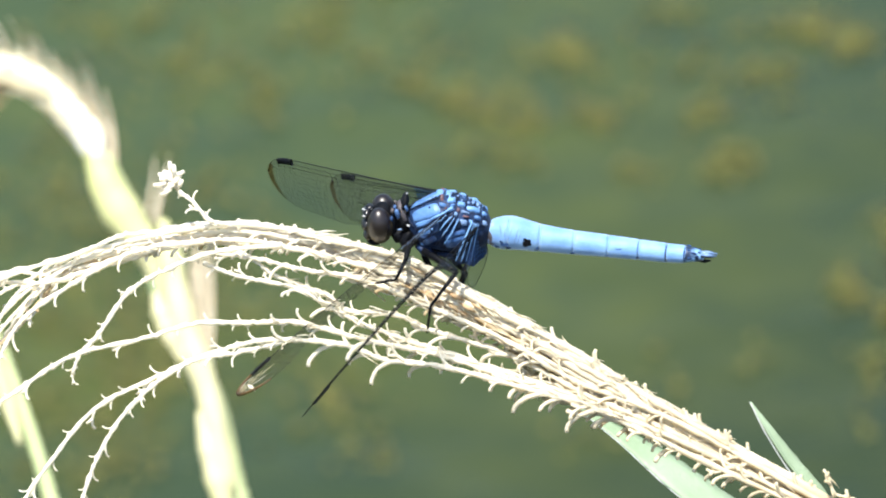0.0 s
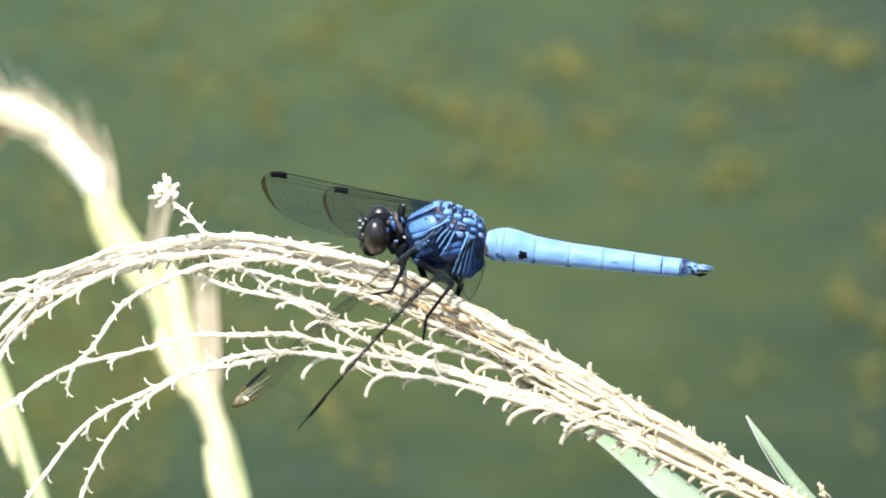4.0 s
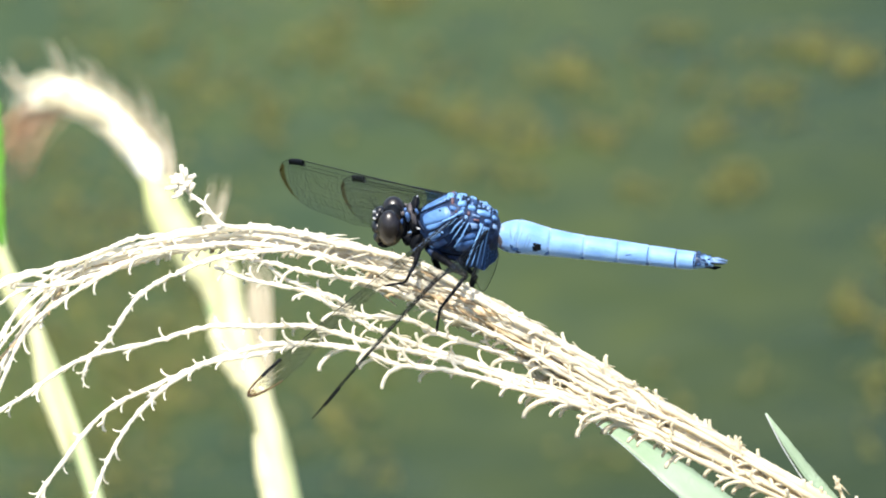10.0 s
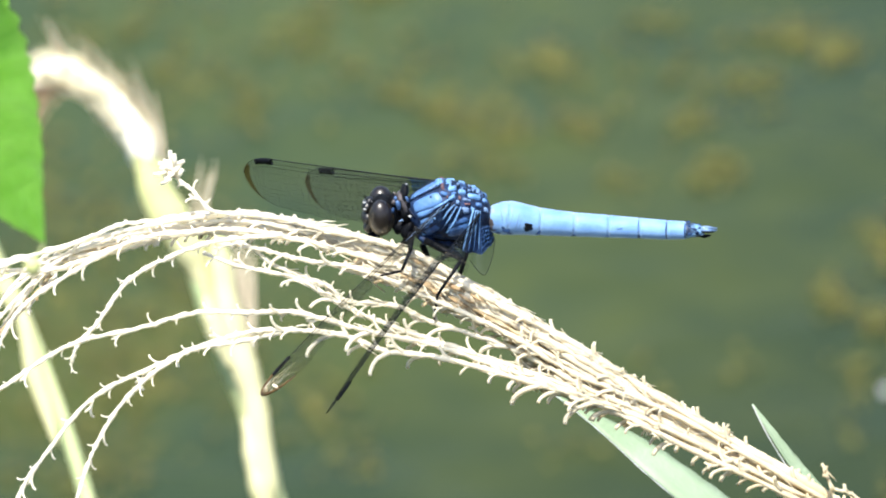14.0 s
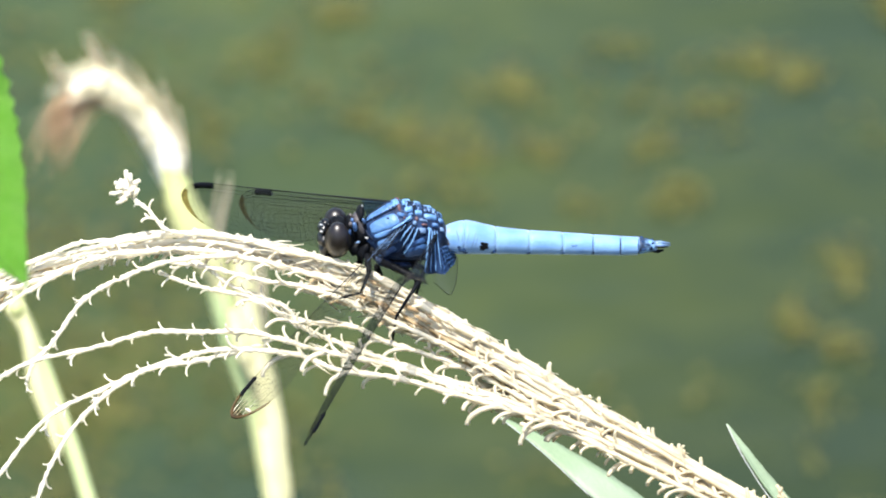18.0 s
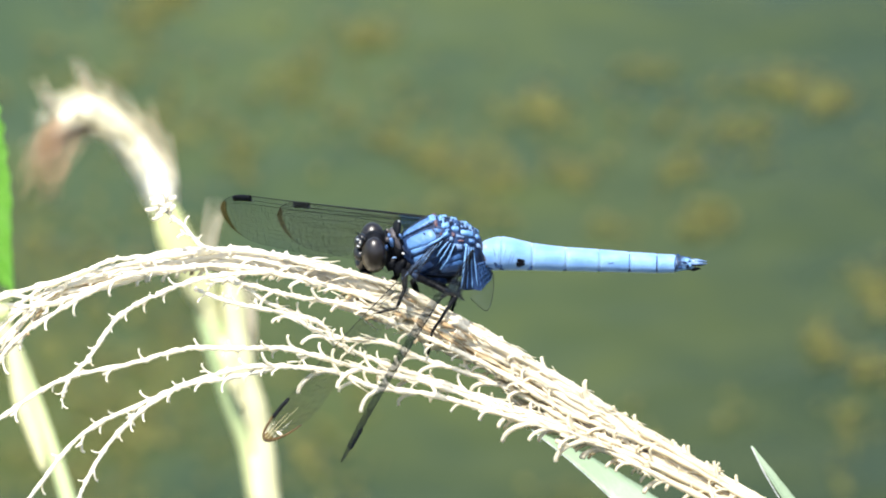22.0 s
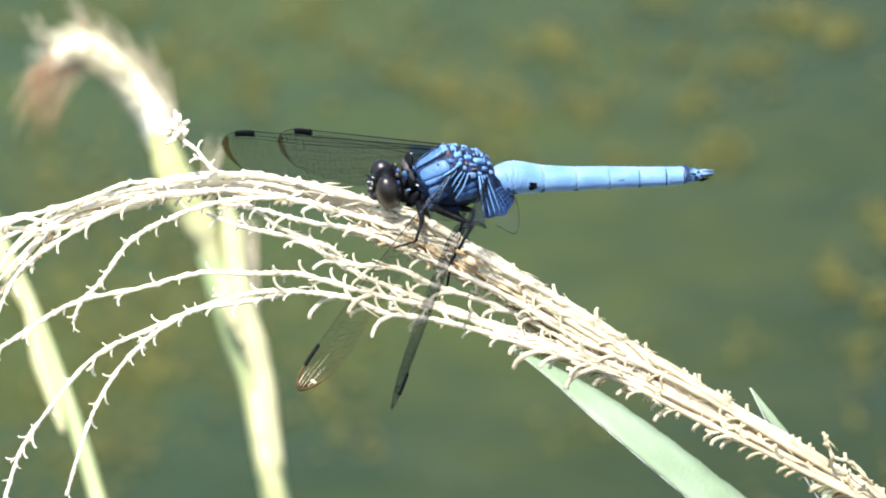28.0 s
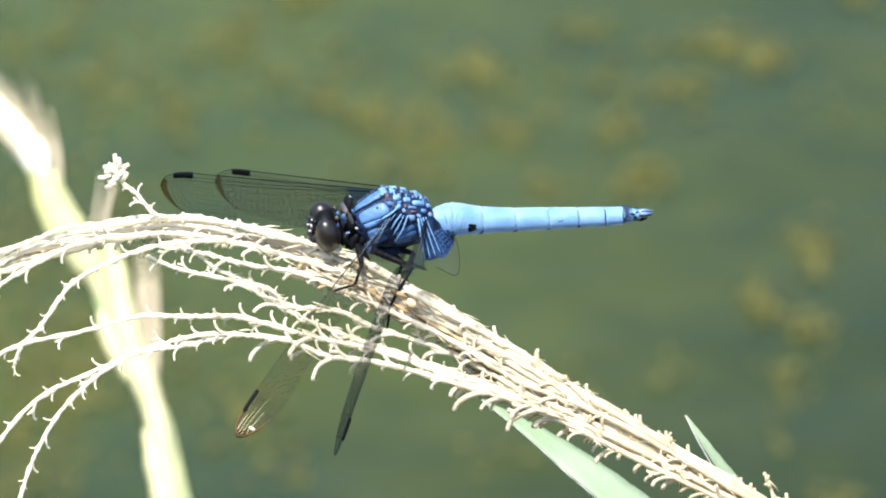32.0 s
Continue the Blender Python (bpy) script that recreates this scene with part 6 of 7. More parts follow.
    walk(wings["near_front"], [
        (0.0, swung("near_front", -0.08, -1.90, 0.0)),
        (2.0, swung("near_front", -0.08, -1.90, 0.5)),
        (3.5, swung("near_front", -0.08, -1.61, 0.5)),
        (5.5, swung("near_front", -0.09, -1.23, 0.0)),
        (7.0, swung("near_front", -0.09, -0.94, 0.0)),
        (9.0, swung("near_front", 0.54, -2.39, -0.5)),
        (10.5, swung("near_front", 0.50, -1.74, -1.0)),
        (12.0, swung("near_front", 0.46, -1.09, -1.5)),
        (13.5, swung("near_front", 0.46, -1.09, 6.0)),
        (15.5, swung("near_front", -2.66, 0.44, -7.7)),
        (16.0, swung("near_front", -2.36, -1.05, -7.5)),
        (16.5, swung("near_front", -2.13, -1.12, -7.5)),
        (17.0, swung("near_front", -1.80, -1.82, -7.1)),
        (17.5, swung("near_front", -1.05, -3.15, -7.1)),
        (18.0, swung("near_front", -1.05, -3.15, -7.0)),
        (18.5, swung("near_front", -1.05, -2.57, -6.8)),
        (19.0, swung("near_front", -1.05, -1.92, -6.4)),
        (19.5, swung("near_front", -1.01, -1.83, -5.6)),
        (20.0, swung("near_front", -1.01, -0.92, -4.9)),
        (20.5, swung("near_front", -1.73, 2.63, -4.5)),
        (21.0, swung("near_front", -1.73, 2.63, -4.2)),
        (21.5, swung("near_front", -2.24, 2.63, -3.9)),
        (22.0, swung("near_front", -1.18, 0.42, -4.0)),
        (22.5, swung("near_front", -2.00, 2.26, -4.0)),
        (23.0, swung("near_front", -1.97, 2.26, -3.8)),
        (23.5, swung("near_front", -1.97, 2.54, -3.6)),
        (24.0, swung("near_front", -1.29, 2.54, -3.5)),
        (24.5, swung("near_front", -1.00, 1.20, -3.3)),
        (27.5, swung("near_front", -1.60, 2.43, 1.2)),
        (28.0, swung("near_front", -1.77, 1.86, 1.2)),
        (28.5, swung("near_front", -2.01, 1.86, 1.3)),
        (29.0, swung("near_front", -2.01, 2.32, 1.3)),
        (29.5, swung("near_front", -1.94, 2.51, 1.5)),
        (30.0, swung("near_front", -1.94, 2.51, 1.6)),
        (30.5, swung("near_front", -2.07, 2.51, 1.7)),
        (31.0, swung("near_front", -2.19, 2.67, 1.8)),
        (31.5, swung("near_front", -2.19, 2.67, 1.9)),
        (32.0, swung("near_front", -2.24, 2.85, 1.8)),
    ])
    walk(wings["near_hind"], [
        (0.0, swung("near_hind", 0.13, -1.98, -14.5)),
        (2.0, swung("near_hind", 0.13, -1.98, -14.0)),
        (3.5, swung("near_hind", 0.22, -1.78, -13.0)),
        (5.5, swung("near_hind", 0.34, -1.52, -13.0)),
        (7.0, swung("near_hind", 0.44, -1.32, -12.5)),
        (9.0, swung("near_hind", 0.54, -2.00, -13.0)),
        (10.5, swung("near_hind", 0.59, -2.02, -13.0)),
        (12.0, swung("near_hind", 0.64, -2.03, -9.5)),
        (12.5, swung("near_hind", -1.48, -0.82, -9.1)),
        (13.0, swung("near_hind", -1.48, -0.82, -9.1)),
        (13.5, swung("near_hind", -1.56, -0.90, -8.0)),
        (15.5, swung("near_hind", -1.77, 0.40, 0.7)),
        (16.0, swung("near_hind", -1.80, 0.65, 1.2)),
        (16.5, swung("near_hind", -1.91, 0.87, 1.9)),
        (17.0, swung("near_hind", -1.91, 1.22, 3.4)),
        (17.5, swung("near_hind", -1.61, 1.22, 4.0)),
        (18.0, swung("near_hind", -1.61, 0.83, 4.6)),
        (18.5, swung("near_hind", -1.47, 0.83, 5.4)),
        (19.0, swung("near_hind", -1.48, 1.33, 5.8)),
        (19.5, swung("near_hind", -1.44, 1.33, 6.1)),
        (20.0, swung("near_hind", -1.38, 0.93, 6.2)),
        (20.5, swung("near_hind", -1.34, 0.91, 6.1)),
        (21.0, swung("near_hind", -1.33, 0.60, 5.8)),
        (21.5, swung("near_hind", -1.33, 0.60, 5.4)),
        (22.0, swung("near_hind", -1.03, 0.43, 5.0)),
        (22.5, swung("near_hind", -1.03, 0.43, 4.6)),
        (23.0, swung("near_hind", -0.98, 0.16, 4.2)),
        (23.5, swung("near_hind", -0.88, 0.16, 4.1)),
        (24.0, swung("near_hind", -0.69, 0.20, 4.6)),
        (24.5, swung("near_hind", -0.69, 0.20, 4.8)),
        (25.0, swung("near_hind", -0.63, 0.14, 5.2)),
        (27.5, swung("near_hind", -0.04, -0.03, 19.3)),
        (28.0, swung("near_hind", -0.15, 0.00, 19.4)),
        (28.5, swung("near_hind", -0.39, 0.00, 19.5)),
        (29.0, swung("near_hind", -0.39, 0.09, 19.7)),
        (29.5, swung("near_hind", -0.18, 0.09, 19.9)),
        (30.0, swung("near_hind", 0.15, -0.23, 20.1)),
        (30.5, swung("near_hind", 0.20, -0.23, 20.4)),
        (31.0, swung("near_hind", 0.19, -0.11, 20.6)),
        (31.5, swung("near_hind", 0.19, -0.11, 20.8)),
        (32.0, swung("near_hind", 0.12, -0.19, 20.8)),
    ])
    walk(plume, [
        (0.0, tilted(0.04015, -0.00935, 0.87994, 0.25)),
        (9.0, tilted(0.04015, -0.00935, 0.87994, 0.00)),
        (13.0, tilted(0.04015, -0.00935, 0.87994, -0.20)),
        (16.0, tilted(0.04015, -0.00935, 0.87994, -0.35)),
        (19.0, tilted(0.04015, -0.00935, 0.87994, -0.50)),
        (25.0, tilted(0.04015, -0.00935, 0.87994, -0.60)),
        (28.0, tilted(0.04015, -0.00935, 0.87994, -1.00)),
        (32.0, tilted(0.04015, -0.00935, 0.87994, -0.90)),
    ])
    walk(tall_grass, [
        (0.0, tilted(-0.05796, 0.50956, 0.69107, 1.24, 0.0)),
        (0.5, tilted(-0.06061, 0.50810, 0.68789, 2.60, 0.0)),
        (1.0, tilted(-0.06447, 0.50677, 0.68490, 3.96, 0.0)),
        (1.5, tilted(-0.06131, 0.50751, 0.68649, 3.58, 0.0)),
        (2.0, tilted(-0.06112, 0.50731, 0.68630, 4.28, 0.0)),
        (2.5, tilted(-0.06208, 0.50765, 0.68716, 5.02, 0.0)),
        (3.0, tilted(-0.06131, 0.50777, 0.68744, 5.81, 0.0)),
        (3.5, tilted(-0.05970, 0.50744, 0.68666, 2.91, 0.0)),
        (5.5, tilted(-0.05236, 0.50805, 0.68760, 3.33, 0.0)),
        (6.0, tilted(-0.05391, 0.50801, 0.68771, 3.56, 0.0)),
        (6.5, tilted(-0.04975, 0.50837, 0.68860, 2.84, 0.0)),
        (7.0, tilted(-0.05144, 0.50826, 0.68855, 1.69, 0.0)),
        (7.5, tilted(-0.05171, 0.50836, 0.68883, 0.98, 0.0)),
        (8.0, tilted(-0.05157, 0.50812, 0.68832, 0.61, 0.0)),
        (8.5, tilted(-0.05052, 0.50848, 0.68900, 0.30, 0.0)),
        (9.0, tilted(-0.05027, 0.50856, 0.68919, 0.00, 0.0)),
        (9.5, tilted(-0.04923, 0.50833, 0.68861, 0.36, 0.0)),
        (10.0, tilted(-0.04865, 0.50849, 0.68891, 1.17, 0.0)),
        (10.5, tilted(-0.04936, 0.50888, 0.68969, 1.22, 1.4)),
        (11.0, tilted(-0.04870, 0.50863, 0.68903, 0.00, 5.9)),
        (11.5, tilted(-0.04952, 0.50853, 0.68876, 0.00, 12.3)),
        (12.0, tilted(-0.04805, 0.50872, 0.68899, 0.00, 19.0)),
        (12.5, tilted(-0.04950, 0.50868, 0.68899, 0.00, 22.4)),
        (13.0, tilted(-0.04864, 0.50858, 0.68890, 0.00, 18.3)),
        (13.5, tilted(-0.04782, 0.50883, 0.68948, 0.00, 16.2)),
        (15.5, tilted(-0.04381, 0.51032, 0.69245, 0.00, 23.9)),
        (16.0, tilted(-0.03799, 0.50997, 0.69182, 0.00, 31.6)),
        (16.5, tilted(-0.03906, 0.51025, 0.69240, 0.00, 33.6)),
        (17.0, tilted(-0.03845, 0.51035, 0.69250, 0.00, 32.4)),
        (17.5, tilted(-0.03584, 0.50988, 0.69145, 0.00, 31.8)),
        (18.0, tilted(-0.03491, 0.51008, 0.69204, 0.00, 35.2)),
        (18.5, tilted(-0.03663, 0.51013, 0.69229, 0.00, 39.1)),
        (19.0, tilted(-0.03443, 0.51007, 0.69197, 0.00, 40.3)),
        (19.5, tilted(-0.03578, 0.51056, 0.69280, 0.00, 39.0)),
        (20.0, tilted(-0.03809, 0.50991, 0.69135, 0.00, 37.6)),
        (20.5, tilted(-0.04012, 0.51063, 0.69309, 0.00, 39.2)),
        (21.0, tilted(-0.04053, 0.51008, 0.69222, 0.00, 42.5)),
        (21.5, tilted(-0.03751, 0.51019, 0.69248, 0.00, 41.6)),
        (22.0, tilted(-0.04287, 0.50940, 0.69080, 0.00, 35.2)),
        (22.5, tilted(-0.03782, 0.51017, 0.69217, 0.00, 30.3)),
        (23.0, tilted(-0.03989, 0.50983, 0.69146, 0.00, 30.9)),
        (23.5, tilted(-0.04060, 0.50967, 0.69118, 0.00, 32.9)),
        (24.0, tilted(-0.03991, 0.50974, 0.69133, 0.00, 33.1)),
        (24.5, tilted(-0.03962, 0.51040, 0.69271, 0.00, 30.4)),
        (25.0, tilted(-0.03883, 0.51023, 0.69236, 0.00, 28.5)),
        (25.5, tilted(-0.03765, 0.50965, 0.69122, 0.00, 29.7)),
        (27.5, tilted(-0.04426, 0.51066, 0.69345, 0.00, 29.9)),
        (28.0, tilted(-0.04539, 0.50898, 0.68978, 0.00, 31.6)),
        (28.5, tilted(-0.04432, 0.51010, 0.69204, 0.00, 33.1)),
        (29.0, tilted(-0.04536, 0.51027, 0.69221, 0.00, 29.5)),
        (29.5, tilted(-0.04641, 0.50993, 0.69144, 0.00, 22.4)),
        (30.0, tilted(-0.04789, 0.50932, 0.69012, 0.00, 14.9)),
        (30.5, tilted(-0.05265, 0.50894, 0.68933, 0.00, 8.6)),
        (31.0, tilted(-0.05100, 0.50956, 0.69042, 0.11, 2.8)),
        (31.5, tilted(-0.05150, 0.50936, 0.68979, 1.08, 0.0)),
        (32.0, tilted(-0.05487, 0.50928, 0.68941, 1.18, 0.0)),
    ])
    walk(low_grass, [
        (0.0, tilted(-0.06476, 0.39007, 0.67150, 0.00)),
        (0.5, tilted(-0.06741, 0.38946, 0.67009, 0.00)),
        (1.0, tilted(-0.07121, 0.38889, 0.66868, 0.00)),
        (1.5, tilted(-0.06825, 0.38949, 0.66991, 0.00)),
        (2.0, tilted(-0.06809, 0.38967, 0.67045, 0.00)),
        (2.5, tilted(-0.06906, 0.39040, 0.67197, 0.00)),
        (3.0, tilted(-0.06839, 0.39091, 0.67295, 0.00)),
        (3.5, tilted(-0.06693, 0.38922, 0.66973, 0.00)),
        (5.5, tilted(-0.06043, 0.39026, 0.67126, 0.00)),
        (6.0, tilted(-0.06197, 0.39036, 0.67165, 0.00)),
        (6.5, tilted(-0.05803, 0.39039, 0.67189, 0.00)),
        (7.0, tilted(-0.05968, 0.38967, 0.67073, 0.00)),
        (7.5, tilted(-0.06000, 0.38937, 0.67024, 0.00)),
        (8.0, tilted(-0.05995, 0.38895, 0.66935, 0.00)),
        (8.5, tilted(-0.05905, 0.38917, 0.66970, 0.00)),
        (9.0, tilted(-0.05889, 0.38908, 0.66959, 0.00)),
        (9.5, tilted(-0.05797, 0.38913, 0.66954, 0.00)),
        (10.0, tilted(-0.05751, 0.38986, 0.67081, 0.00)),
        (10.5, tilted(-0.05827, 0.39031, 0.67164, 0.00)),
        (11.0, tilted(-0.05771, 0.38925, 0.66953, 0.00)),
        (11.5, tilted(-0.05856, 0.38897, 0.66894, 0.00)),
        (12.0, tilted(-0.05725, 0.38878, 0.66844, 0.00)),
        (12.5, tilted(-0.05867, 0.38821, 0.66747, 0.00)),
        (13.0, tilted(-0.05790, 0.38867, 0.66840, 0.00)),
        (13.5, tilted(-0.05739, 0.38965, 0.67027, 0.00)),
        (15.5, tilted(-0.05471, 0.39063, 0.67219, 0.00)),
        (16.0, tilted(-0.04935, 0.38979, 0.67074, 0.00)),
        (16.5, tilted(-0.05065, 0.38999, 0.67109, 0.00)),
        (17.0, tilted(-0.05087, 0.39085, 0.67245, 0.00)),
        (17.5, tilted(-0.04916, 0.39148, 0.67337, 0.00)),
        (18.0, tilted(-0.04900, 0.39130, 0.67323, 0.00)),
        (18.5, tilted(-0.05140, 0.39141, 0.67360, 0.00)),
        (19.0, tilted(-0.05013, 0.39175, 0.67392, 0.00)),
        (19.5, tilted(-0.05142, 0.39249, 0.67505, 0.00)),
        (20.0, tilted(-0.05357, 0.39215, 0.67420, 0.00)),
        (20.5, tilted(-0.05538, 0.39257, 0.67532, 0.00)),
        (21.0, tilted(-0.05559, 0.39087, 0.67251, 0.00)),
        (21.5, tilted(-0.05258, 0.39094, 0.67271, 0.00)),
        (22.0, tilted(-0.05764, 0.39153, 0.67368, 0.00)),
        (22.5, tilted(-0.05278, 0.39297, 0.67614, 0.00)),
        (23.0, tilted(-0.05466, 0.39223, 0.67478, 0.00)),
        (23.5, tilted(-0.05495, 0.39154, 0.67361, 0.00)),
        (24.0, tilted(-0.05391, 0.39137, 0.67335, 0.00)),
        (24.5, tilted(-0.05328, 0.39199, 0.67457, 0.00)),
        (25.0, tilted(-0.05215, 0.39235, 0.67523, 0.00)),
        (25.5, tilted(-0.05062, 0.39048, 0.67185, 0.00)),
        (27.5, tilted(-0.05568, 0.39144, 0.67361, 0.00)),
        (28.0, tilted(-0.05639, 0.38889, 0.66865, 0.00)),
        (28.5, tilted(-0.05508, 0.38922, 0.66938, 0.00)),
        (29.0, tilted(-0.05583, 0.39017, 0.67098, 0.00)),
        (29.5, tilted(-0.05651, 0.39016, 0.67096, 0.00)),
        (30.0, tilted(-0.05765, 0.39015, 0.67087, 0.00)),
        (30.5, tilted(-0.06194, 0.38964, 0.66992, 0.00)),
        (31.0, tilted(-0.06022, 0.39041, 0.67115, 0.00)),
        (31.5, tilted(-0.06053, 0.39068, 0.67140, 0.00)),
        (32.0, tilted(-0.06355, 0.39051, 0.67086, 0.00)),
    ])
    walk(broad_leaf, [
        (0.0, tilted(-0.07345, -0.22637, 1.01949, 0.00)),
        (0.5, tilted(-0.06012, -0.22448, 1.02356, 0.00)),
        (1.0, tilted(-0.04373, -0.22570, 1.02094, 0.00)),
        (1.5, tilted(-0.04431, -0.22722, 1.01767, 0.00)),
        (2.0, tilted(-0.06192, -0.22791, 1.01627, 0.00)),
        (3.5, tilted(-0.06942, -0.22935, 1.01327, 0.00)),
        (5.5, tilted(-0.04665, -0.22998, 1.01158, 0.00)),
        (6.0, tilted(-0.05064, -0.22947, 1.01281, 0.00)),
        (6.5, tilted(-0.05095, -0.22915, 1.01361, 0.00)),
        (7.0, tilted(-0.06651, -0.22902, 1.01409, 0.00)),
        (9.5, tilted(-0.06934, -0.22968, 1.01260, 0.00)),
        (10.0, tilted(-0.05279, -0.22932, 1.01327, 0.00)),
        (10.5, tilted(-0.04946, -0.22958, 1.01265, 0.00)),
        (11.0, tilted(-0.05546, -0.22982, 1.01205, 0.00)),
        (12.0, tilted(-0.05377, -0.22918, 1.01326, 0.00)),
        (12.5, tilted(-0.05214, -0.23009, 1.01143, 0.00)),
        (13.0, tilted(-0.05346, -0.22991, 1.01190, 0.00)),
        (13.5, tilted(-0.05084, -0.22981, 1.01210, 0.00)),
        (15.5, tilted(-0.03786, -0.23044, 1.01064, 0.00)),
        (16.0, tilted(-0.03871, -0.23143, 1.00863, 0.00)),
        (16.5, tilted(-0.03130, -0.23162, 1.00825, 0.00)),
        (17.0, tilted(-0.03244, -0.23099, 1.00941, 0.00)),
        (17.5, tilted(-0.03645, -0.23065, 1.00991, 0.00)),
        (18.0, tilted(-0.04265, -0.23089, 1.00948, 0.00)),
        (18.5, tilted(-0.04229, -0.23032, 1.01084, 0.00)),
        (19.0, tilted(-0.04091, -0.23176, 1.00748, 0.00)),
        (19.5, tilted(-0.03923, -0.23059, 1.00978, 0.00)),
        (20.0, tilted(-0.04015, -0.23097, 1.00892, 0.00)),
        (20.5, tilted(-0.03915, -0.23084, 1.00943, 0.00)),
        (21.0, tilted(-0.04469, -0.23053, 1.01046, 0.00)),
        (21.5, tilted(-0.04211, -0.23139, 1.00863, 0.00)),
        (22.0, tilted(-0.04928, -0.23042, 1.01064, 0.00)),
        (22.5, tilted(-0.04059, -0.23016, 1.01086, 0.00)),
        (23.0, tilted(-0.04890, -0.23046, 1.01020, 0.00)),
        (23.5, tilted(-0.04147, -0.23048, 1.01041, 0.00)),
        (24.0, tilted(-0.05029, -0.22979, 1.01181, 0.00)),
        (24.5, tilted(-0.04064, -0.22973, 1.01200, 0.00)),
        (25.0, tilted(-0.04865, -0.22952, 1.01231, 0.00)),
        (25.5, tilted(-0.04285, -0.23033, 1.01089, 0.00)),
        (27.5, tilted(-0.04414, -0.23012, 1.01132, 0.00)),
        (28.0, tilted(-0.06096, -0.23131, 1.00874, 0.00)),
        (30.0, tilted(-0.06425, -0.22956, 1.01204, 0.00)),
        (32.0, tilted(-0.06684, -0.22953, 1.01144, 0.00)),
    ])
    walk(grass_blade, [
        (0.0, tilted(0.03834, 0.04406, 0.84778, 0.00)),
        (6.0, tilted(0.03834, 0.04406, 0.84778, 0.00)),
        (9.0, tilted(0.03834, 0.04406, 0.84778, 0.00)),
        (13.0, tilted(0.03653, 0.04420, 0.84807, 0.00)),
        (16.0, tilted(0.03546, 0.04440, 0.84852, 0.00)),
        (19.0, tilted(0.03381, 0.04433, 0.84837, 0.00)),
        (23.0, tilted(0.03390, 0.04468, 0.84912, 0.00)),
        (25.5, tilted(0.03340, 0.04475, 0.84927, 0.00)),
        (28.0, tilted(0.02912, 0.04531, 0.85046, 0.00)),
        (29.0, tilted(0.04081, 0.04371, 0.84703, 0.00)),
        (30.0, tilted(0.03406, 0.04454, 0.84882, 0.00)),
        (31.0, tilted(0.03603, 0.04433, 0.84837, 0.00)),
        (32.0, tilted(0.03373, 0.04454, 0.84882, 0.00)),
    ])
    walk(upright_blade, [
        (0.0, tilted(0.04903, 0.00957, 0.87321, 0.00)),
        (6.0, tilted(0.04944, 0.00950, 0.87306, 0.00)),
        (9.0, tilted(0.04986, 0.00936, 0.87276, 0.00)),
        (13.0, tilted(0.04936, 0.00902, 0.87201, 0.00)),
        (16.5, tilted(0.05142, 0.00909, 0.87216, 0.00)),
        (19.0, tilted(0.05265, 0.00905, 0.87209, 0.00)),
        (23.0, tilted(0.05051, 0.00877, 0.87149, 0.00)),
        (25.0, tilted(0.05150, 0.00971, 0.87350, 0.00)),
        (25.5, tilted(0.05035, 0.00902, 0.87201, 0.00)),
        (28.0, tilted(0.04903, 0.00801, 0.86985, 0.00)),
        (32.0, tilted(0.04829, 0.00881, 0.87156, 0.00)),
    ])
    walk(first_seed, [
        (0.0, tilted(0.27633, 1.41519, 0.15016, 0.00)),
        (6.5, tilted(0.14909, 1.44816, 0.22036, 40.00)),
        (6.7, tilted(0.10913, 1.45823, 0.24185, 80.00)),
        (6.8, tilted(0.08351, 1.46185, 0.24913, 120.00)),
        (6.9, tilted(0.06353, 1.46654, 0.25920, 160.00)),
        (7.0, tilted(0.04620, 1.46999, 0.26658, 200.00)),
        (7.1, tilted(0.02695, 1.47443, 0.27611, 240.00)),
        (7.2, tilted(0.00711, 1.47894, 0.28578, 280.00)),
        (7.5, tilted(-0.05403, 1.49320, 0.31639, 320.00)),
        (32.0, tilted(-0.35212, 1.57108, 0.47588, 360.00)),
    ])
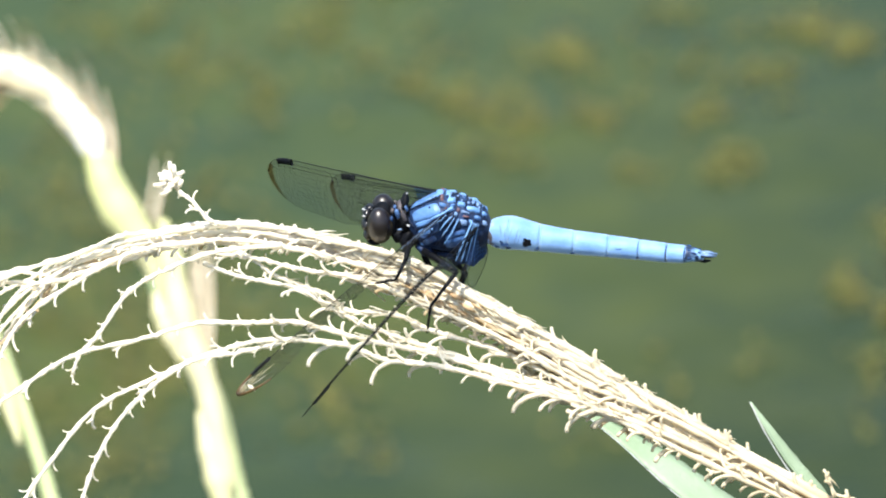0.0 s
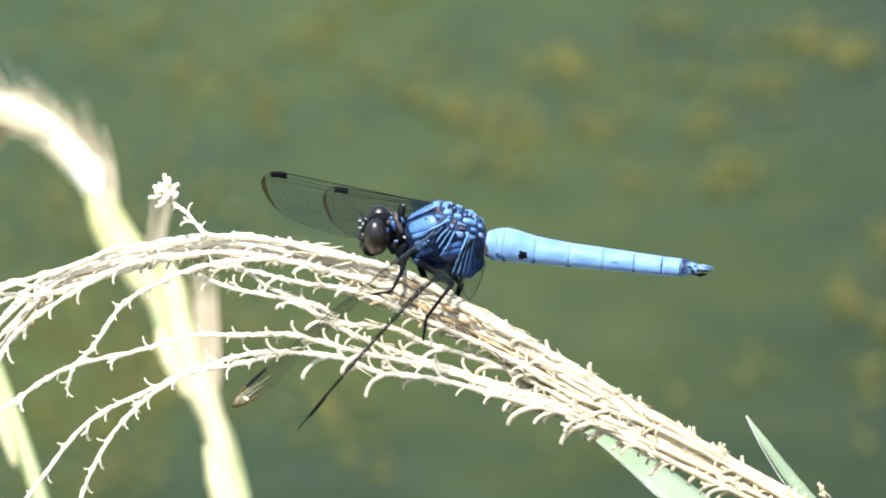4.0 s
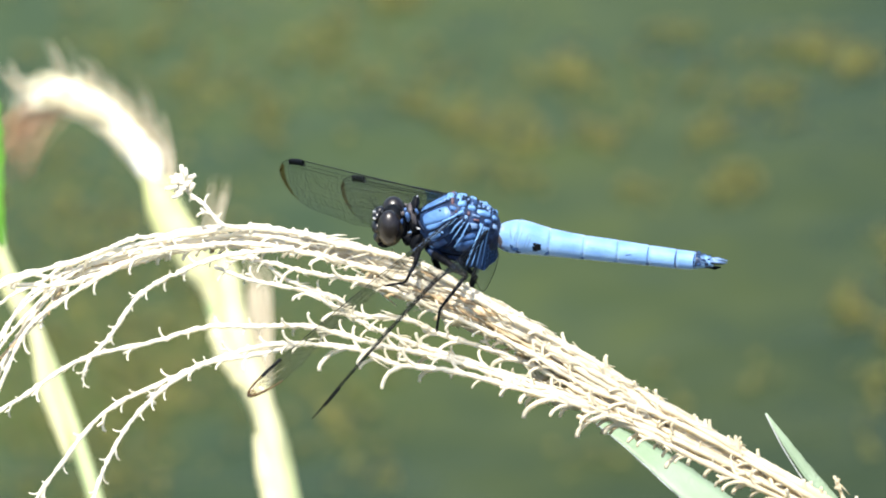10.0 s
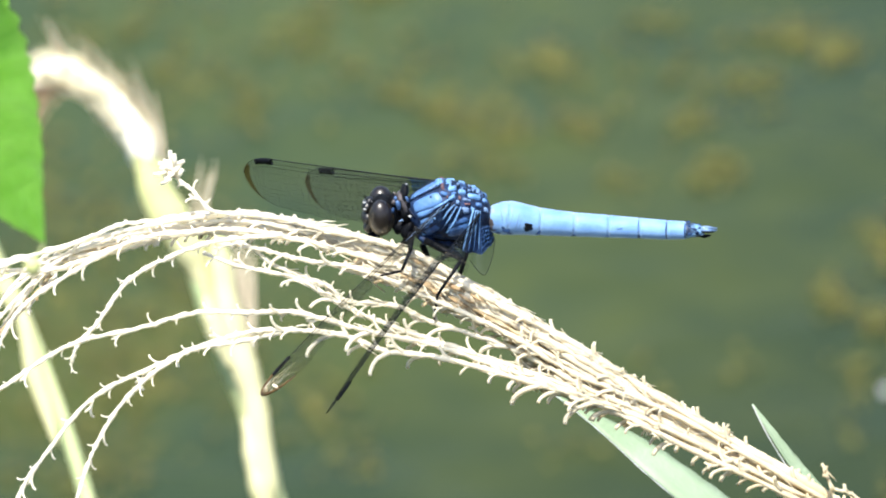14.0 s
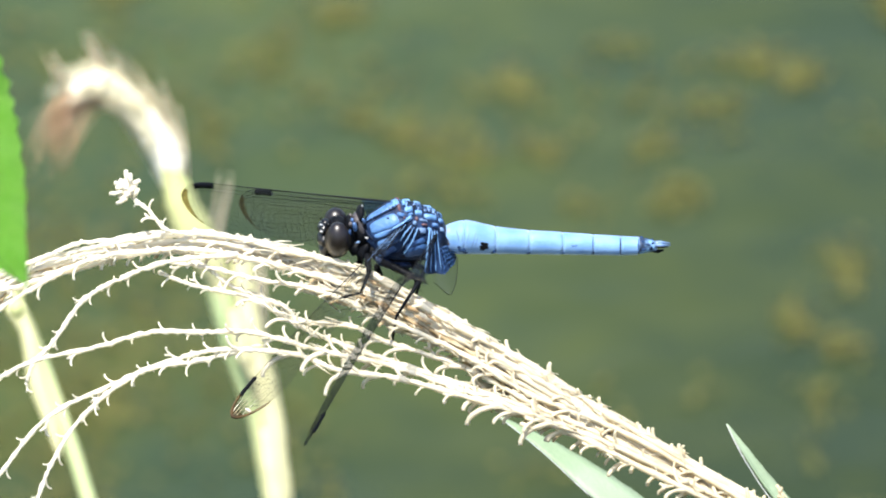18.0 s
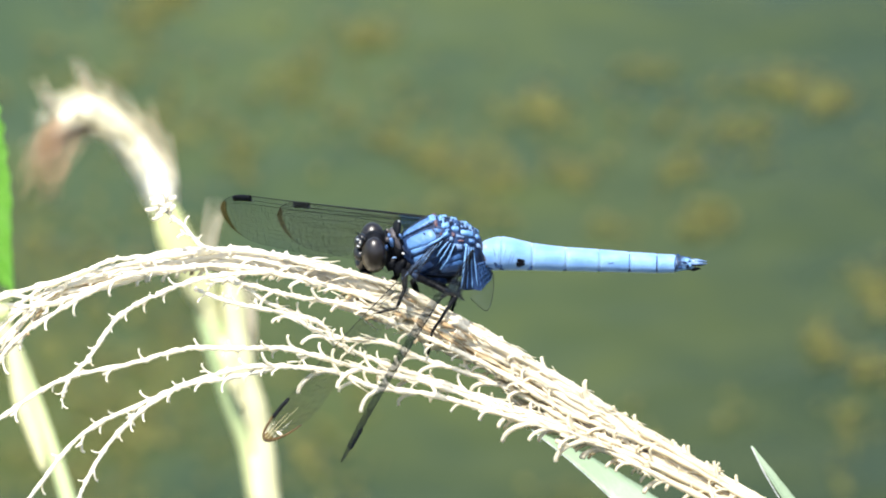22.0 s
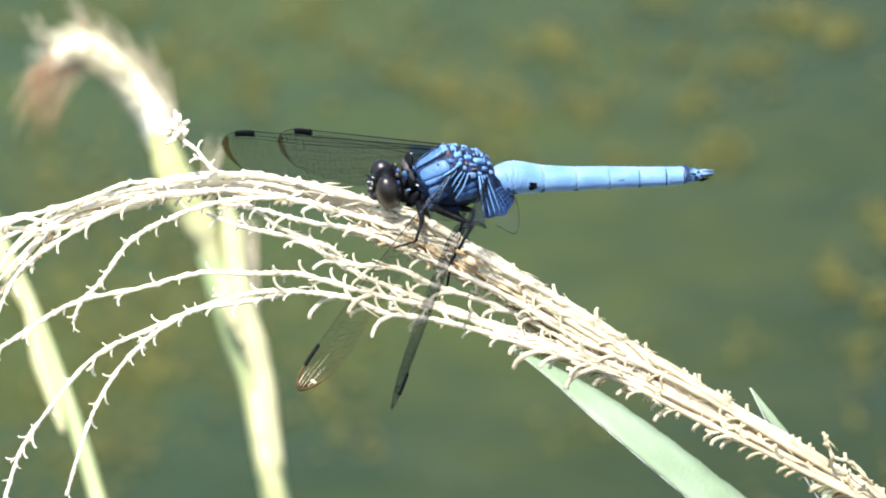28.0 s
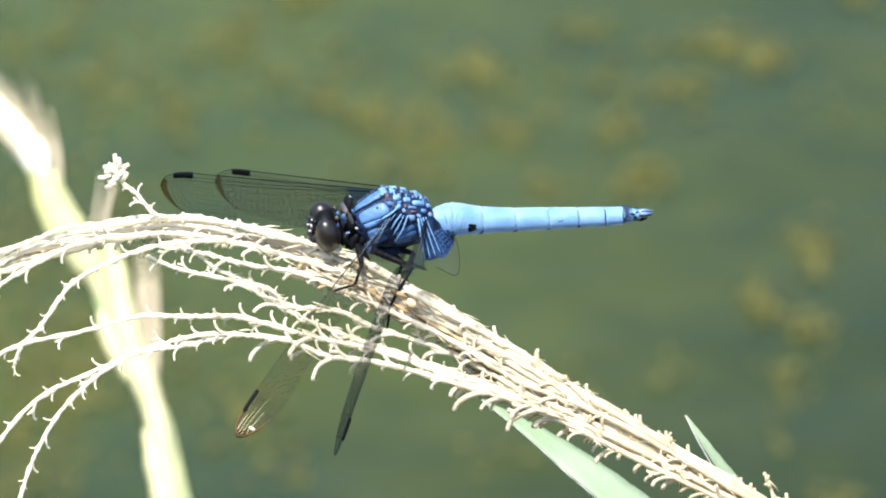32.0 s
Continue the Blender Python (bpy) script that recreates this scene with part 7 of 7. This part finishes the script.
    walk(second_seed, [
        (0.0, tilted(0.33554, 1.40255, 0.12333, 0.00)),
        (28.6, tilted(0.19239, 1.44344, 0.21126, 40.00)),
        (29.0, tilted(0.13220, 1.45760, 0.24166, 80.00)),
        (29.1, tilted(0.11504, 1.46034, 0.24730, 120.00)),
        (29.3, tilted(0.07990, 1.46618, 0.25935, 160.00)),
        (29.5, tilted(0.04528, 1.47191, 0.27116, 200.00)),
        (29.6, tilted(0.02634, 1.47390, 0.27519, 240.00)),
        (29.9, tilted(-0.03136, 1.48501, 0.29832, 280.00)),
        (32.0, tilted(-0.38207, 1.54023, 0.40872, 320.00)),
    ])
    walk(third_seed, [
        (0.0, tilted(0.30589, 1.38381, 0.08308, 0.00)),
        (14.9, tilted(0.09127, 1.44580, 0.21559, 40.00)),
        (15.5, tilted(-0.00872, 1.46585, 0.25747, 80.00)),
        (15.7, tilted(-0.04897, 1.47107, 0.26821, 120.00)),
        (16.0, tilted(-0.11392, 1.47682, 0.27996, 160.00)),
        (32.0, tilted(-0.47098, 1.53496, 0.39529, 200.00)),
    ])
    walk(fourth_seed, [
        (0.0, tilted(0.39487, 1.45882, 0.24408, 0.00)),
        (23.9, tilted(0.20304, 1.47279, 0.27549, 40.00)),
        (24.2, tilted(0.12087, 1.47546, 0.28020, 80.00)),
        (24.3, tilted(0.09665, 1.47684, 0.28298, 120.00)),
        (24.4, tilted(0.07178, 1.47763, 0.28433, 160.00)),
        (24.5, tilted(0.04913, 1.47977, 0.28863, 200.00)),
        (24.6, tilted(0.02442, 1.48192, 0.29293, 240.00)),
        (24.9, tilted(-0.04949, 1.49041, 0.31043, 280.00)),
        (32.0, tilted(-0.47091, 1.54120, 0.40872, 320.00)),
    ])
    walk(flake, [
        (0.0, tilted(0.25981, 0.12968, 0.70605, 0.00)),
        (23.8, tilted(0.16579, 0.16139, 0.77456, 40.00)),
        (24.0, tilted(0.04754, 0.17968, 0.81260, 80.00)),
        (24.2, tilted(-0.07469, 0.19776, 0.85014, 120.00)),
        (32.0, tilted(-0.38046, 0.26066, 0.97745, 160.00)),
    ])


motions()
